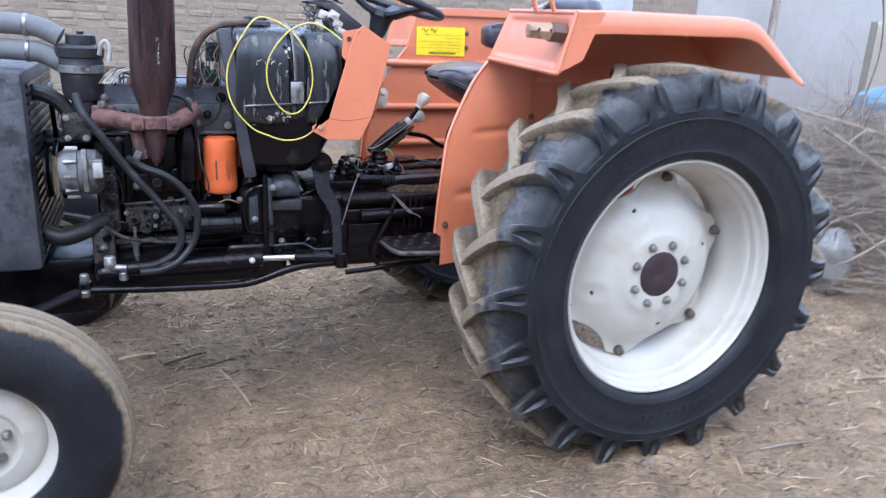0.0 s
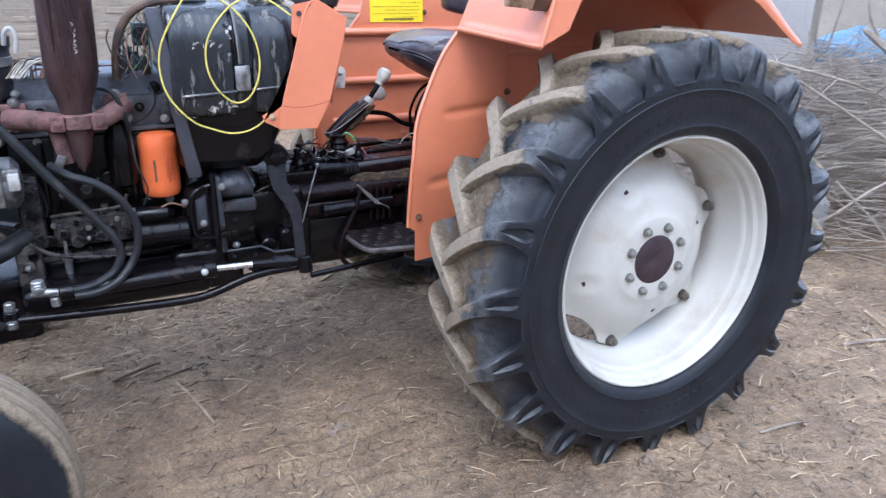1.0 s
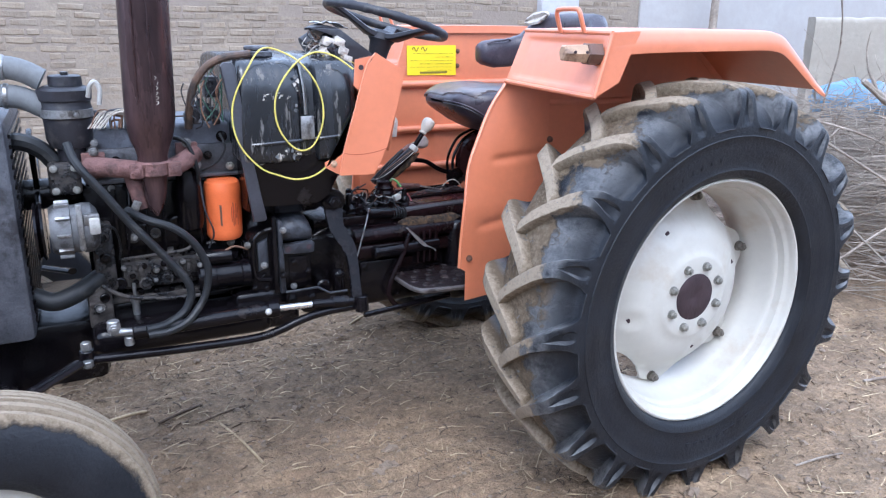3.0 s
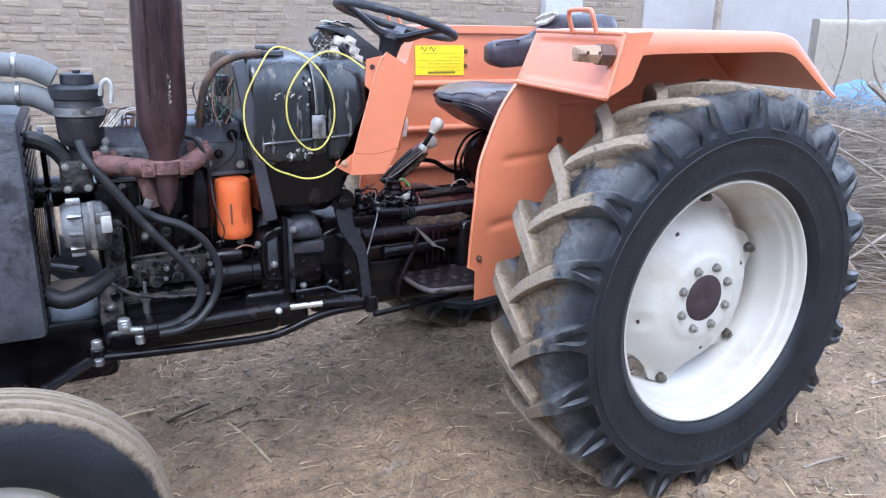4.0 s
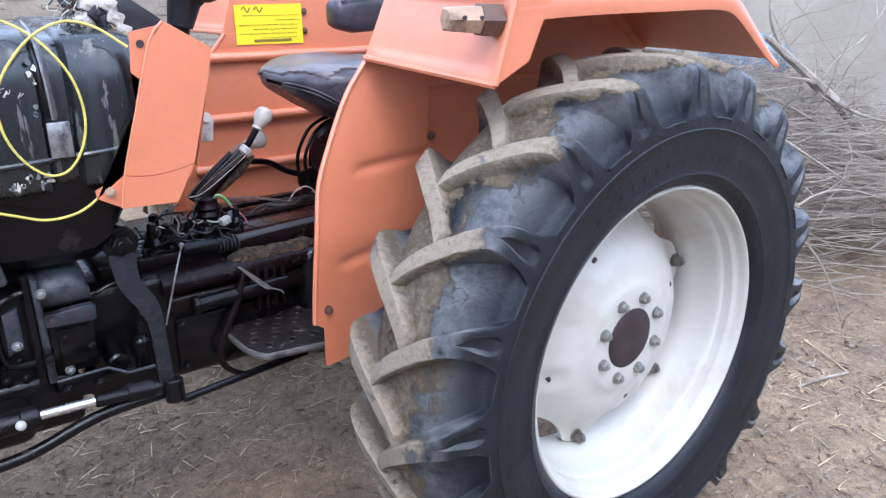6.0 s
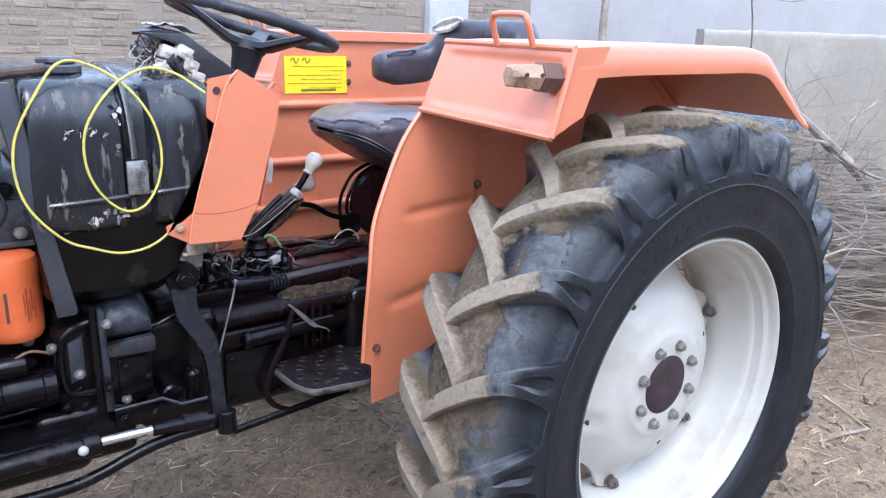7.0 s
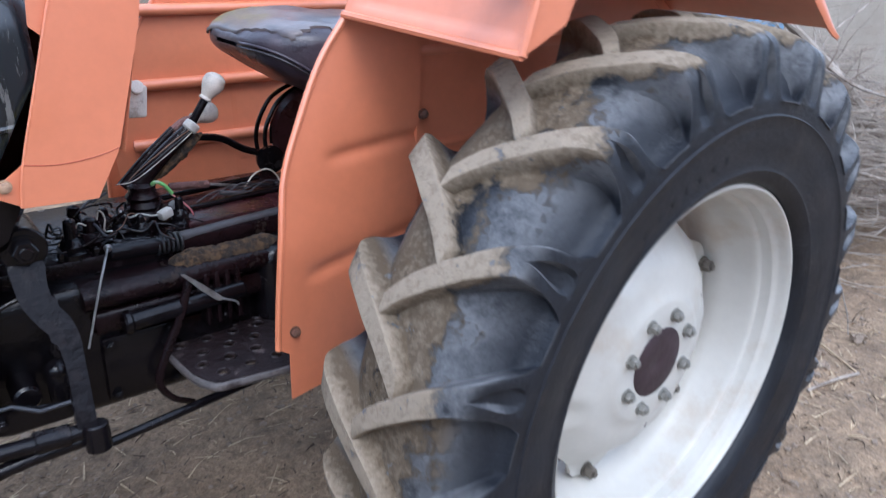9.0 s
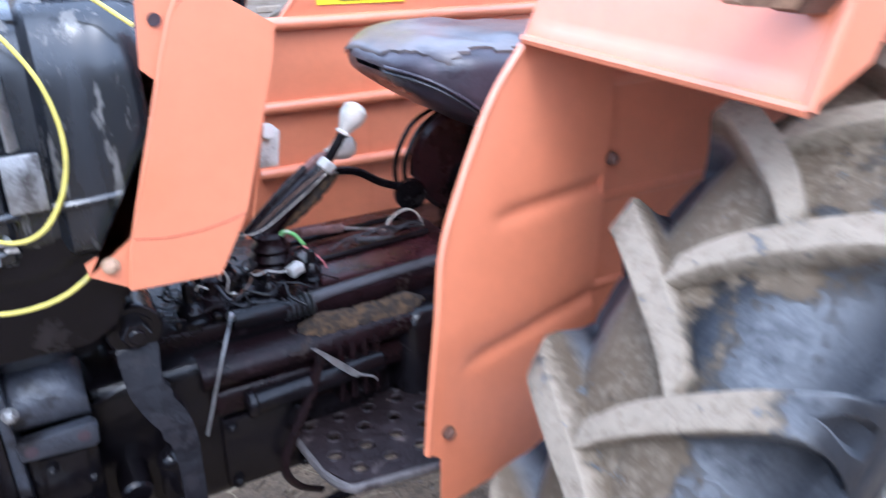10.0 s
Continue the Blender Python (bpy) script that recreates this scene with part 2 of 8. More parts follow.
def ground_material():
    m = material("soil", (0.335, 0.234, 0.146), 0.95, vary=0.25, scale=5, other=(0.220, 0.148, 0.092), cover=0.46, cover_scale=3.4, edge=0.30, bump=1.0, bump_scale=70)
    n, l = m.node_tree.nodes, m.node_tree.links
    b = n["Principled BSDF"]
    old = b.inputs["Base Color"].links[0].from_socket
    next(x for x in n if x.type == "BUMP").inputs["Distance"].default_value = 0.022
    tc = next(x for x in n if x.type == "TEX_COORD")
    # trodden straw fibres, in two directions, and dark crumbs
    for k, (rot, sx, sy, lo) in enumerate(((0.2, 9, 120, 0.64), (1.2, 11, 140, 0.66))):
        mp = n.new("ShaderNodeMapping")
        mp.inputs["Rotation"].default_value = (0, 0, rot)
        mp.inputs["Scale"].default_value = (sx, sy, 1)
        l.new(tc.outputs["Object"], mp.inputs["Vector"])
        t = n.new("ShaderNodeTexNoise")
        t.inputs["Scale"].default_value, t.inputs["Detail"].default_value = 1.0, 3
        l.new(mp.outputs[0], t.inputs["Vector"])
        r = n.new("ShaderNodeValToRGB")
        r.color_ramp.elements[0].position, r.color_ramp.elements[1].position = lo, lo + 0.06
        l.new(t.outputs["Fac"], r.inputs["Fac"])
        half = n.new("ShaderNodeMath")
        half.operation = "MULTIPLY"
        half.inputs[1].default_value = 0.10
        l.new(r.outputs[0], half.inputs[0])
        mix = n.new("ShaderNodeMixRGB")
        mix.inputs["Color2"].default_value = (0.42, 0.33, 0.23, 1)
        l.new(half.outputs[0], mix.inputs["Fac"])
        l.new(old, mix.inputs["Color1"])
        old = mix.outputs[0]
    t = n.new("ShaderNodeTexVoronoi")
    t.inputs["Scale"].default_value = 55
    l.new(tc.outputs["Object"], t.inputs["Vector"])
    r = n.new("ShaderNodeValToRGB")
    r.color_ramp.elements[0].position, r.color_ramp.elements[1].position = 0.10, 0.2
    r.color_ramp.elements[0].color, r.color_ramp.elements[1].color = (0.55, 0.5, 0.46, 1), (1, 1, 1, 1)
    l.new(t.outputs["Distance"], r.inputs["Fac"])
    mul = n.new("ShaderNodeMixRGB")
    mul.blend_type = "MULTIPLY"
    mul.inputs["Fac"].default_value = 0.35
    l.new(old, mul.inputs["Color1"])
    l.new(r.outputs[0], mul.inputs["Color2"])
    # crumbs and dust: coarse and fine grain
    col = mul.outputs[0]
    for sc, lo, hi in ((1.3, 0.78, 1.16), (9, 0.80, 1.16), (34, 0.70, 1.24), (150, 0.76, 1.22)):
        t = n.new("ShaderNodeTexNoise")
        t.inputs["Scale"].default_value, t.inputs["Detail"].default_value, t.inputs["Roughness"].default_value = sc, 8, 0.7
        l.new(tc.outputs["Object"], t.inputs["Vector"])
        r = n.new("ShaderNodeValToRGB")
        r.color_ramp.elements[0].position, r.color_ramp.elements[1].position = 0.34, 0.66
        r.color_ramp.elements[0].color, r.color_ramp.elements[1].color = (lo, lo, lo, 1), (hi, hi, hi, 1)
        l.new(t.outputs["Fac"], r.inputs["Fac"])
        mg = n.new("ShaderNodeMixRGB")
        mg.blend_type = "MULTIPLY"
        mg.inputs["Fac"].default_value = 1
        l.new(col, mg.inputs["Color1"])
        l.new(r.outputs[0], mg.inputs["Color2"])
        col = mg.outputs[0]
    l.new(col, b.inputs["Base Color"])
    return m


def tyre_material(name, top, rise, front=False):
    """Black rubber; dried mud on the bars and on the inner half of the tread."""
    m = material(name, (0.0108, 0.0124, 0.0168), 0.46, vary=0.3, scale=9, other=(0.019, 0.021, 0.026), cover=0.42, cover_scale=7, edge=0.25, bump=0.3, bump_scale=110, spec=0.34)
    n, l = m.node_tree.nodes, m.node_tree.links
    b = n["Principled BSDF"]
    old = b.inputs["Base Color"].links[0].from_socket
    oldr = b.inputs["Roughness"].links[0].from_socket
    tc = next(x for x in n if x.type == "TEX_COORD")
    sp = n.new("ShaderNodeSeparateXYZ")
    l.new(tc.outputs["Object"], sp.inputs[0])

    def math(op, a, bb):
        x = n.new("ShaderNodeMath")
        x.operation = op
        for i, v in enumerate((a, bb)):
            if isinstance(v, (int, float)):
                x.inputs[i].default_value = v
            else:
                l.new(v, x.inputs[i])
        return x.outputs[0]

    def clamp(v):
        return math("MINIMUM", math("MAXIMUM", v, 0), 1)

    def grain(sc, detail, rough):
        t = n.new("ShaderNodeTexNoise")
        t.inputs["Scale"].default_value, t.inputs["Detail"].default_value, t.inputs["Roughness"].default_value = sc, detail, rough
        l.new(tc.outputs["Object"], t.inputs["Vector"])
        return t.outputs["Fac"]

    def blend(fac, a, colour):
        x = n.new("ShaderNodeMixRGB")
        l.new(fac, x.inputs["Fac"])
        l.new(a, x.inputs["Color1"])
        if isinstance(colour, tuple):
            x.inputs["Color2"].default_value = (*colour, 1)
        else:
            l.new(colour, x.inputs["Color2"])
        return x.outputs[0]

    rad = math("POWER", math("ADD", math("MULTIPLY", sp.outputs[0], sp.outputs[0]), math("MULTIPLY", sp.outputs[2], sp.outputs[2])), 0.5)
    big, mid, small = grain(5, 5, 0.6), grain(17, 14, 0.78), grain(70, 8, 0.75)
    bar = clamp(math("DIVIDE", math("SUBTRACT", rad, top - rise), rise))
    if front:
        f = clamp(math("MULTIPLY", math("SUBTRACT", math("ADD", math("MULTIPLY", bar, 0.5), math("MULTIPLY", mid, 0.8)), 0.52), 6))
        col = old
    else:
        # scuffed, greyed rubber on shoulders and in pockets
        sc = clamp(math("MULTIPLY", math("SUBTRACT", rad, top - 0.105), 22))
        sf = clamp(math("MULTIPLY", math("SUBTRACT", math("ADD", math("MULTIPLY", mid, 0.6), math("MULTIPLY", big, 0.6)), 0.49), 6))
        # grey lies on what faces outwards, less on the upright ends of the bars
        geo = n.new("ShaderNodeNewGeometry")
        ns = n.new("ShaderNodeSeparateXYZ")
        l.new(geo.outputs["Normal"], ns.inputs[0])
        lie = clamp(math("SUBTRACT", 1.75, math("MULTIPLY", math("ABSOLUTE", ns.outputs[1], 0), 1.75)))
        col = blend(math("MULTIPLY", math("MULTIPLY", math("MULTIPLY", sc, sf), lie), 0.9), old, (0.190, 0.190, 0.194))
        # worn tops of the bars
        wt = clamp(math("MULTIPLY", math("SUBTRACT", rad, top - 0.010), 120))
        col = blend(math("MULTIPLY", wt, 0.8), col, (0.185, 0.182, 0.18))
        rub = clamp(math("MULTIPLY", math("SUBTRACT", math("ADD", geo.outputs["Pointiness"], math("MULTIPLY", math("SUBTRACT", mid, 0.5), 0.12)), 0.535), 9))
        col = blend(math("MULTIPLY", math("MULTIPLY", rub, clamp(math("MULTIPLY", math("SUBTRACT", rad, 0.532), 60))), 0.75), col, (0.21, 0.205, 0.20))
        side = math("ADD", sp.outputs[1], math("SUBTRACT", math("MULTIPLY", bar, 0.105), 0.006))
        f = math("ADD", math("MULTIPLY", side, 7.5), math("ADD", math("MULTIPLY", math("SUBTRACT", mid, 0.5), 2.6), math("MULTIPLY", math("SUBTRACT", big, 0.5), 4.0)))
        f = math("MINIMUM", f, math("ADD", math("MULTIPLY", math("SUBTRACT", mid, 0.41), 9), 0.25))
        # flakes fallen off, down to the rubber
        f = math("MINIMUM", f, math("SUBTRACT", math("MULTIPLY", grain(26, 9, 0.68), 9), 3.22))
        f = math("MULTIPLY", clamp(math("ADD", math("MULTIPLY", f, 4.5), 0.4)), clamp(math("MULTIPLY", math("SUBTRACT", rad, top - 0.075), 40)))
    # mud runs darker low between the bars, paler on their tops
    r = n.new("ShaderNodeValToRGB")
    r.color_ramp.elements[0].position, r.color_ramp.elements[1].position = 0.38, 0.62
    r.color_ramp.elements[0].color, r.color_ramp.elements[1].color = (0.120, 0.085, 0.050, 1), (0.330, 0.262, 0.186, 1)
    l.new(math("ADD", math("MULTIPLY", small, 0.65), math("ADD", math("MULTIPLY", bar, 0.26), math("MULTIPLY", mid, 0.06))), r.inputs["Fac"])
    col = blend(math("MULTIPLY", f, 0.92), col, r.outputs[0])
    l.new(col, b.inputs["Base Color"])
    mr = n.new("ShaderNodeMixRGB")
    l.new(f, mr.inputs["Fac"])
    l.new(oldr, mr.inputs["Color1"])
    mr.inputs["Color2"].default_value = (0.95, 0.95, 0.95, 1)
    l.new(mr.outputs[0], b.inputs["Roughness"])
    # the mud lies proud of the rubber and is crumbly
    bp = n.new("ShaderNodeBump")
    bp.inputs["Strength"].default_value, bp.inputs["Distance"].default_value = 0.8, 0.006
    l.new(math("ADD", math("MULTIPLY", f, math("ADD", small, 0.2)), math("MULTIPLY", mid, 0.5)), bp.inputs["Height"])
    l.new(b.inputs["Normal"].links[0].from_socket, bp.inputs["Normal"])
    l.new(bp.outputs[0], b.inputs["Normal"])
    return m


M_SOIL = ground_material()
M_TYRE = tyre_material("tyre_rubber", 0.664, 0.042)
M_FRONTTYRE = tyre_material("front_tyre_rubber", 0.355, 0.032, True)


# ---- building helpers ----
def mesh_object(name, bm, mat, sharp=35):
    bmesh.ops.remove_doubles(bm, verts=bm.verts, dist=1e-5)
    bmesh.ops.recalc_face_normals(bm, faces=bm.faces)
    for f in bm.faces:
        f.smooth = True
    for e in bm.edges:
        if len(e.link_faces) == 2 and e.calc_face_angle(0) > radians(sharp):
            e.smooth = False
    me = bpy.data.meshes.new(name)
    bm.to_mesh(me)
    bm.free()
    for mm in (mat if isinstance(mat, (list, tuple)) else [mat]):
        me.materials.append(mm)
    return new(name, me)


def part(name, bm, mat, parent, label="", sharp=35):
    """One mesh object under a thing or under a part."""
    ob = mesh_object(name, bm, mat, sharp)
    ob.parent = parent
    ob.matrix_parent_inverse = parent.matrix_world.inverted()
    if label:
        tagged(ob, label)
    return ob


def thing(name, x, y, z, label, category, group=""):
    """An Empty at the base of a thing that parents its parts."""
    ob = new(name)
    ob.empty_display_size = 0.1
    ob.matrix_world = pose(x, y, z)
    ob.location = (x, y, z)
    bpy.context.view_layer.update()
    return tagged(ob, label, category, group)


def box(bm, lo, hi, m=Matrix(), bevel=0.0, seg=2):
    lo, hi = Vector(lo), Vector(hi)
    r = bmesh.ops.create_cube(bm, size=1, matrix=m @ Matrix.Translation((lo + hi) / 2) @ Matrix.Diagonal((*(hi - lo), 1)))
    if bevel:
        es = list({e for v in r["verts"] for e in v.link_edges})
        bmesh.ops.bevel(bm, geom=es, offset=bevel, segments=seg, profile=0.5, affect="EDGES")
    return bm


def rings(bm, loops, closed_u=True, cap=True, closed_v=False):
    """Skin between loops of points."""
    vs = [[bm.verts.new(p) for p in lp] for lp in loops]
    n = len(vs[0])
    pairs = list(zip(vs, vs[1:])) + ([(vs[-1], vs[0])] if closed_v else [])
    for a, b in pairs:
        for i in range(n if closed_u else n - 1):
            j = (i + 1) % n
            bm.faces.new((a[i], a[j], b[j], b[i]))
    if cap and closed_u and not closed_v:
        bm.faces.new(vs[0])
        bm.faces.new(vs[-1][::-1])
    return bm


def cyl(bm, p0, p1, r0, r1=None, seg=20, chamfer=0.0):
    p0, p1 = Vector(p0), Vector(p1)
    r1 = r0 if r1 is None else r1
    d = p1 - p0
    q = d.to_track_quat("Z", "Y").to_matrix()
    L = d.length
    prof = [(0, r0), (L, r1)]
    if chamfer:
        prof = [(0, r0 - chamfer), (chamfer, r0), (L - chamfer, r1), (L, r1 - chamfer)]
    loops = [[p0 + q @ Vector((r * math.cos(2 * math.pi * i / seg), r * math.sin(2 * math.pi * i / seg), h)) for i in range(seg)] for h, r in prof]
    return rings(bm, loops)


def lathe(bm, prof, seg=48, m=Matrix(), closed=False):
    """Profile of (along, radius) turned round the local Y axis."""
    loops = [[m @ Vector((r * math.cos(2 * math.pi * i / seg), a, r * math.sin(2 * math.pi * i / seg))) for i in range(seg)] for a, r in prof]
    return rings(bm, loops, cap=not closed, closed_v=closed)


def smooth_path(pts, steps=8):
    """A Catmull-Rom line through the points."""
    p = [Vector(x) for x in pts]
    p = [2 * p[0] - p[1]] + p + [2 * p[-1] - p[-2]]
    out = []
    for i in range(1, len(p) - 2):
        for k in range(steps):
            t = k / steps
            a, b, c, d = p[i - 1:i + 3]
            out.append(0.5 * ((2 * b) + (c - a) * t + (2 * a - 5 * b + 4 * c - d) * t * t + (3 * b - a - 3 * c + d) * t ** 3))
    return out + [p[-2]]


def tube(bm, pts, r, seg=8, smooth=6, flat=1.0):
    """A round bar or hose along a line; r is one radius or one for each end."""
    line = smooth_path(pts, smooth) if smooth else [Vector(x) for x in pts]
    n = len(line)
    up = Vector((0.13, 0.21, 0.97)).normalized()
    loops = []
    for i, p in enumerate(line):
        d = (line[min(i + 1, n - 1)] - line[max(i - 1, 0)]).normalized()
        side = d.cross(up)
        side = side.normalized() if side.length > 1e-4 else d.orthogonal().normalized()
        nrm = side.cross(d).normalized()
        up = nrm
        rr = r if isinstance(r, (int, float)) else r[0] + (r[1] - r[0]) * i / (n - 1)
        loops.append([p + side * rr * math.cos(2 * math.pi * k / seg) + nrm * rr * flat * math.sin(2 * math.pi * k / seg) for k in range(seg)])
    return rings(bm, loops)


def plate(bm, outline, thick, m=Matrix(), bevel=0.0):
    """A flat outline in local x, z given depth along local y."""
    a = [bm.verts.new(m @ Vector((x, 0, z))) for x, z in outline]
    b = [bm.verts.new(m @ Vector((x, thick, z))) for x, z in outline]
    n = len(a)
    fs = [bm.faces.new(a), bm.faces.new(b[::-1])]
    for i in range(n):
        fs.append(bm.faces.new((a[i], b[i], b[(i + 1) % n], a[(i + 1) % n])))
    if bevel:
        es = list({e for f in fs[:2] for e in f.edges})
        bmesh.ops.bevel(bm, geom=es, offset=bevel, segments=2, profile=0.5, affect="EDGES")
    return bm


def ball(bm, c, r, sx=1, sy=1, sz=1, seg=16):
    bmesh.ops.create_uvsphere(bm, u_segments=seg, v_segments=seg // 2 + 2, radius=1, matrix=Matrix.Translation(c) @ Matrix.Diagonal((r * sx, r * sy, r * sz, 1)))
    return bm


def hexbolt(bm, c, r, h, direction=(0, -1, 0), dome=True):
    """A hexagon head on a washer."""
    c, d = Vector(c), Vector(direction).normalized()
    cyl(bm, c, c + d * h * 0.2, r * 1.25, seg=16)
    cyl(bm, c + d * h * 0.2, c + d * h, r, seg=6, chamfer=r * 0.12)
    if dome:
        cyl(bm, c + d * h, c + d * h * 1.25, r * 0.55, seg=10, chamfer=r * 0.1)
    return bm


B = bmesh.new

# ---- ground ----
def axis(lo, hi, fine_lo, fine_hi, step):
    mid = list(np.arange(fine_lo, fine_hi + step / 2, step))
    out, s, v = [], step, fine_lo
    while v > lo:
        s *= 1.3
        v -= s
        out.append(v)
    up, s, v = [], step, fine_hi
    while v < hi:
        s *= 1.3
        v += s
        up.append(v)
    return out[::-1] + mid + up


def ground_height(x, y):
    h = 0.022 * (noise.noise((x * 0.9, y * 0.9, 1.3))) + 0.012 * noise.noise((x * 4, y * 4, 5.0)) + 0.007 * noise.noise((x * 11, y * 11, 9.0)) + 0.004 * noise.noise((x * 24, y * 24, 19.0)) + 0.003 * noise.noise((x * 52, y * 52, 29.0)) + 0.002 * abs(noise.noise((x * 95, y * 95, 39.0)))
    # ruts that run along the machine, and heel marks
    wave = math.sin(y * 84 + 2.2 * noise.noise((x * 1.2, y * 2, 3)) + 0.25 * x)
    h -= 0.014 * wave * abs(wave) * max(0, noise.noise((x * 0.7, y * 1.6, 7)) + 0.42) * max(0.25, min(1, (-0.2 - x) / 0.6))
    # churned patches and smooth trodden ones
    rough_ = max(0.0, min(1.0, noise.noise((x * 1.5, y * 1.5, 57)) * 2.2 + 0.5))
    h += rough_ * (0.012 * noise.noise((x * 7, y * 13, 61)) + 0.009 * abs(noise.noise((x * 17, y * 30, 67))))
    h -= 0.012 * max(0, noise.noise((x * 9, y * 9, 21)) - 0.25) * 3
    # soil pressed up round the rear tyre
    h += 0.030 * math.exp(-((x + 0.02) / 0.24) ** 2 - ((y + 0.03) / 0.15) ** 2)
    far = max(0, math.hypot(x, y - 1) - 9)
    return h * (1 if far < 5 else 0.3)


xs, ys = axis(-400, 400, -2.3, 1.9, 0.0095), axis(-400, 400, -0.8, 2.5, 0.0095)
verts = [(x, y, ground_height(x, y)) for y in ys for x in xs]
nx = len(xs)
faces = [(j * nx + i, j * nx + i + 1, (j + 1) * nx + i + 1, (j + 1) * nx + i) for j in range(len(ys) - 1) for i in range(nx - 1)]
gm = bpy.data.meshes.new("ground")
gm.from_pydata(verts, [], faces)
gm.shade_smooth()
gm.materials.append(M_SOIL)
tagged(new("ground", gm), "dry trodden brown soil with bits of straw", "ground", kind="structure")

# ---- the tractor ----
tractor = thing("tractor", -0.9, 0.83, 0, "old orange farm tractor standing on soil, bonnet off, black engine bare", "tractor")

WHEEL = (0.0, 0.0, 0.637)
PITCHES = 20


# across the half tread, from past the middle line to the bead: out from the middle, radius of the bar's top,
# the same of the pocket's floor, half angle of the bar, lead in degrees, half angle and depth of the notch at its end
TREAD = [
    (-0.0440, 0.612, -0.044, 0.606, 1.72, 13.9, 0.0, 0.0),
    (-0.0425, 0.654, -0.044, 0.608, 1.72, 13.7, 0.0, 0.0),
    (-0.0390, 0.6610, -0.039, 0.612, 1.76, 13.3, 0.0, 0.0),
    (-0.0200, 0.6625, -0.020, 0.622, 1.82, 11.4, 0.0, 0.0),
    (-0.0040, 0.6630, -0.004, 0.630, 1.86, 10.0, 0.0, 0.0),
    (0.0200, 0.6630, 0.020, 0.632, 1.90, 8.3, 0.0, 0.0),
    (0.0450, 0.6630, 0.045, 0.630, 1.92, 6.7, 0.0, 0.0),
    (0.0700, 0.6620, 0.070, 0.626, 1.94, 5.2, 0.0, 0.0),
    (0.0950, 0.6610, 0.094, 0.614, 1.96, 3.7, 0.0, 0.0),
    (0.1180, 0.6580, 0.111, 0.602, 2.00, 2.5, 0.0, 0.0),
    (0.1380, 0.6525, 0.124, 0.590, 2.06, 1.5, 0.0, 0.0),
    (0.1520, 0.6460, 0.133, 0.579, 2.18, 0.9, 0.05, 0.0),
    (0.1600, 0.6390, 0.139, 0.572, 2.35, 0.5, 0.20, 0.001),
    (0.1650, 0.6300, 0.143, 0.566, 2.60, 0.3, 0.55, 0.004),
    (0.1680, 0.6180, 0.147, 0.560, 2.75, 0.1, 0.95, 0.007),
    (0.1705, 0.6050, 0.150, 0.5555, 2.95, 0.0, 1.30, 0.011),
    (0.1725, 0.5920, 0.153, 0.5520, 3.20, 0.0, 1.60, 0.013),
    (0.1745, 0.5780, 0.1565, 0.5490, 3.55, 0.0, 1.85, 0.012),
    (0.1760, 0.5650, 0.1605, 0.5465, 4.00, 0.0, 1.95, 0.010),
    (0.1770, 0.5560, 0.1650, 0.5445, 4.45, 0.0, 1.75, 0.006),
    (0.1775, 0.5490, 0.1700, 0.5430, 4.90, 0.0, 1.40, 0.003),
    (0.1778, 0.5440, 0.1765, 0.5420, 5.25, 0.0, 1.10, 0.0),
    (0.1779, 0.5415, 0.1805, 0.5415, 5.40, 0.0, 1.10, 0.0),
    (0.1780, 0.5395, 0.1812, 0.5395, 5.40, 0.0, 1.10, 0.0),
    (0.1780, 0.5375, 0.1785, 0.5375, 5.40, 0.0, 1.10, 0.0),
    (0.1780, 0.5340, 0.1780, 0.5340, 5.40, 0.0, 1.10, 0.0),
    (0.1780, 0.5250, 0.1780, 0.5250, 5.40, 0.0, 1.10, 0.0),
    (0.1780, 0.5180, 0.1780, 0.5180, 5.40, 0.0, 1.10, 0.0),
    (0.1800, 0.5155, 0.1800, 0.5155, 5.40, 0.0, 1.10, 0.0),
    (0.1780, 0.5130, 0.1780, 0.5130, 5.40, 0.0, 1.10, 0.0),
    (0.1765, 0.4900, 0.1765, 0.4900, 5.40, 0.0, 1.10, 0.0),
    (0.1720, 0.4550, 0.1720, 0.4550, 5.40, 0.0, 1.10, 0.0),
    (0.1640, 0.4240, 0.1640, 0.4240, 5.40, 0.0, 1.10, 0.0),
    (0.1660, 0.4170, 0.1660, 0.4170, 5.40, 0.0, 1.10, 0.0),
    (0.1610, 0.4060, 0.1610, 0.4060, 5.40, 0.0, 1.10, 0.0),
    (0.1540, 0.3950, 0.1540, 0.3950, 5.40, 0.0, 1.10, 0.0),
    (0.1440, 0.3885, 0.1440, 0.3885, 5.40, 0.0, 1.10, 0.0),
    (0.1200, 0.3885, 0.1200, 0.3885, 5.40, 0.0, 1.10, 0.0),
    (0.0, 0.3750, 0.0, 0.3750, 5.40, 0.0, 1.10, 0.0),
]


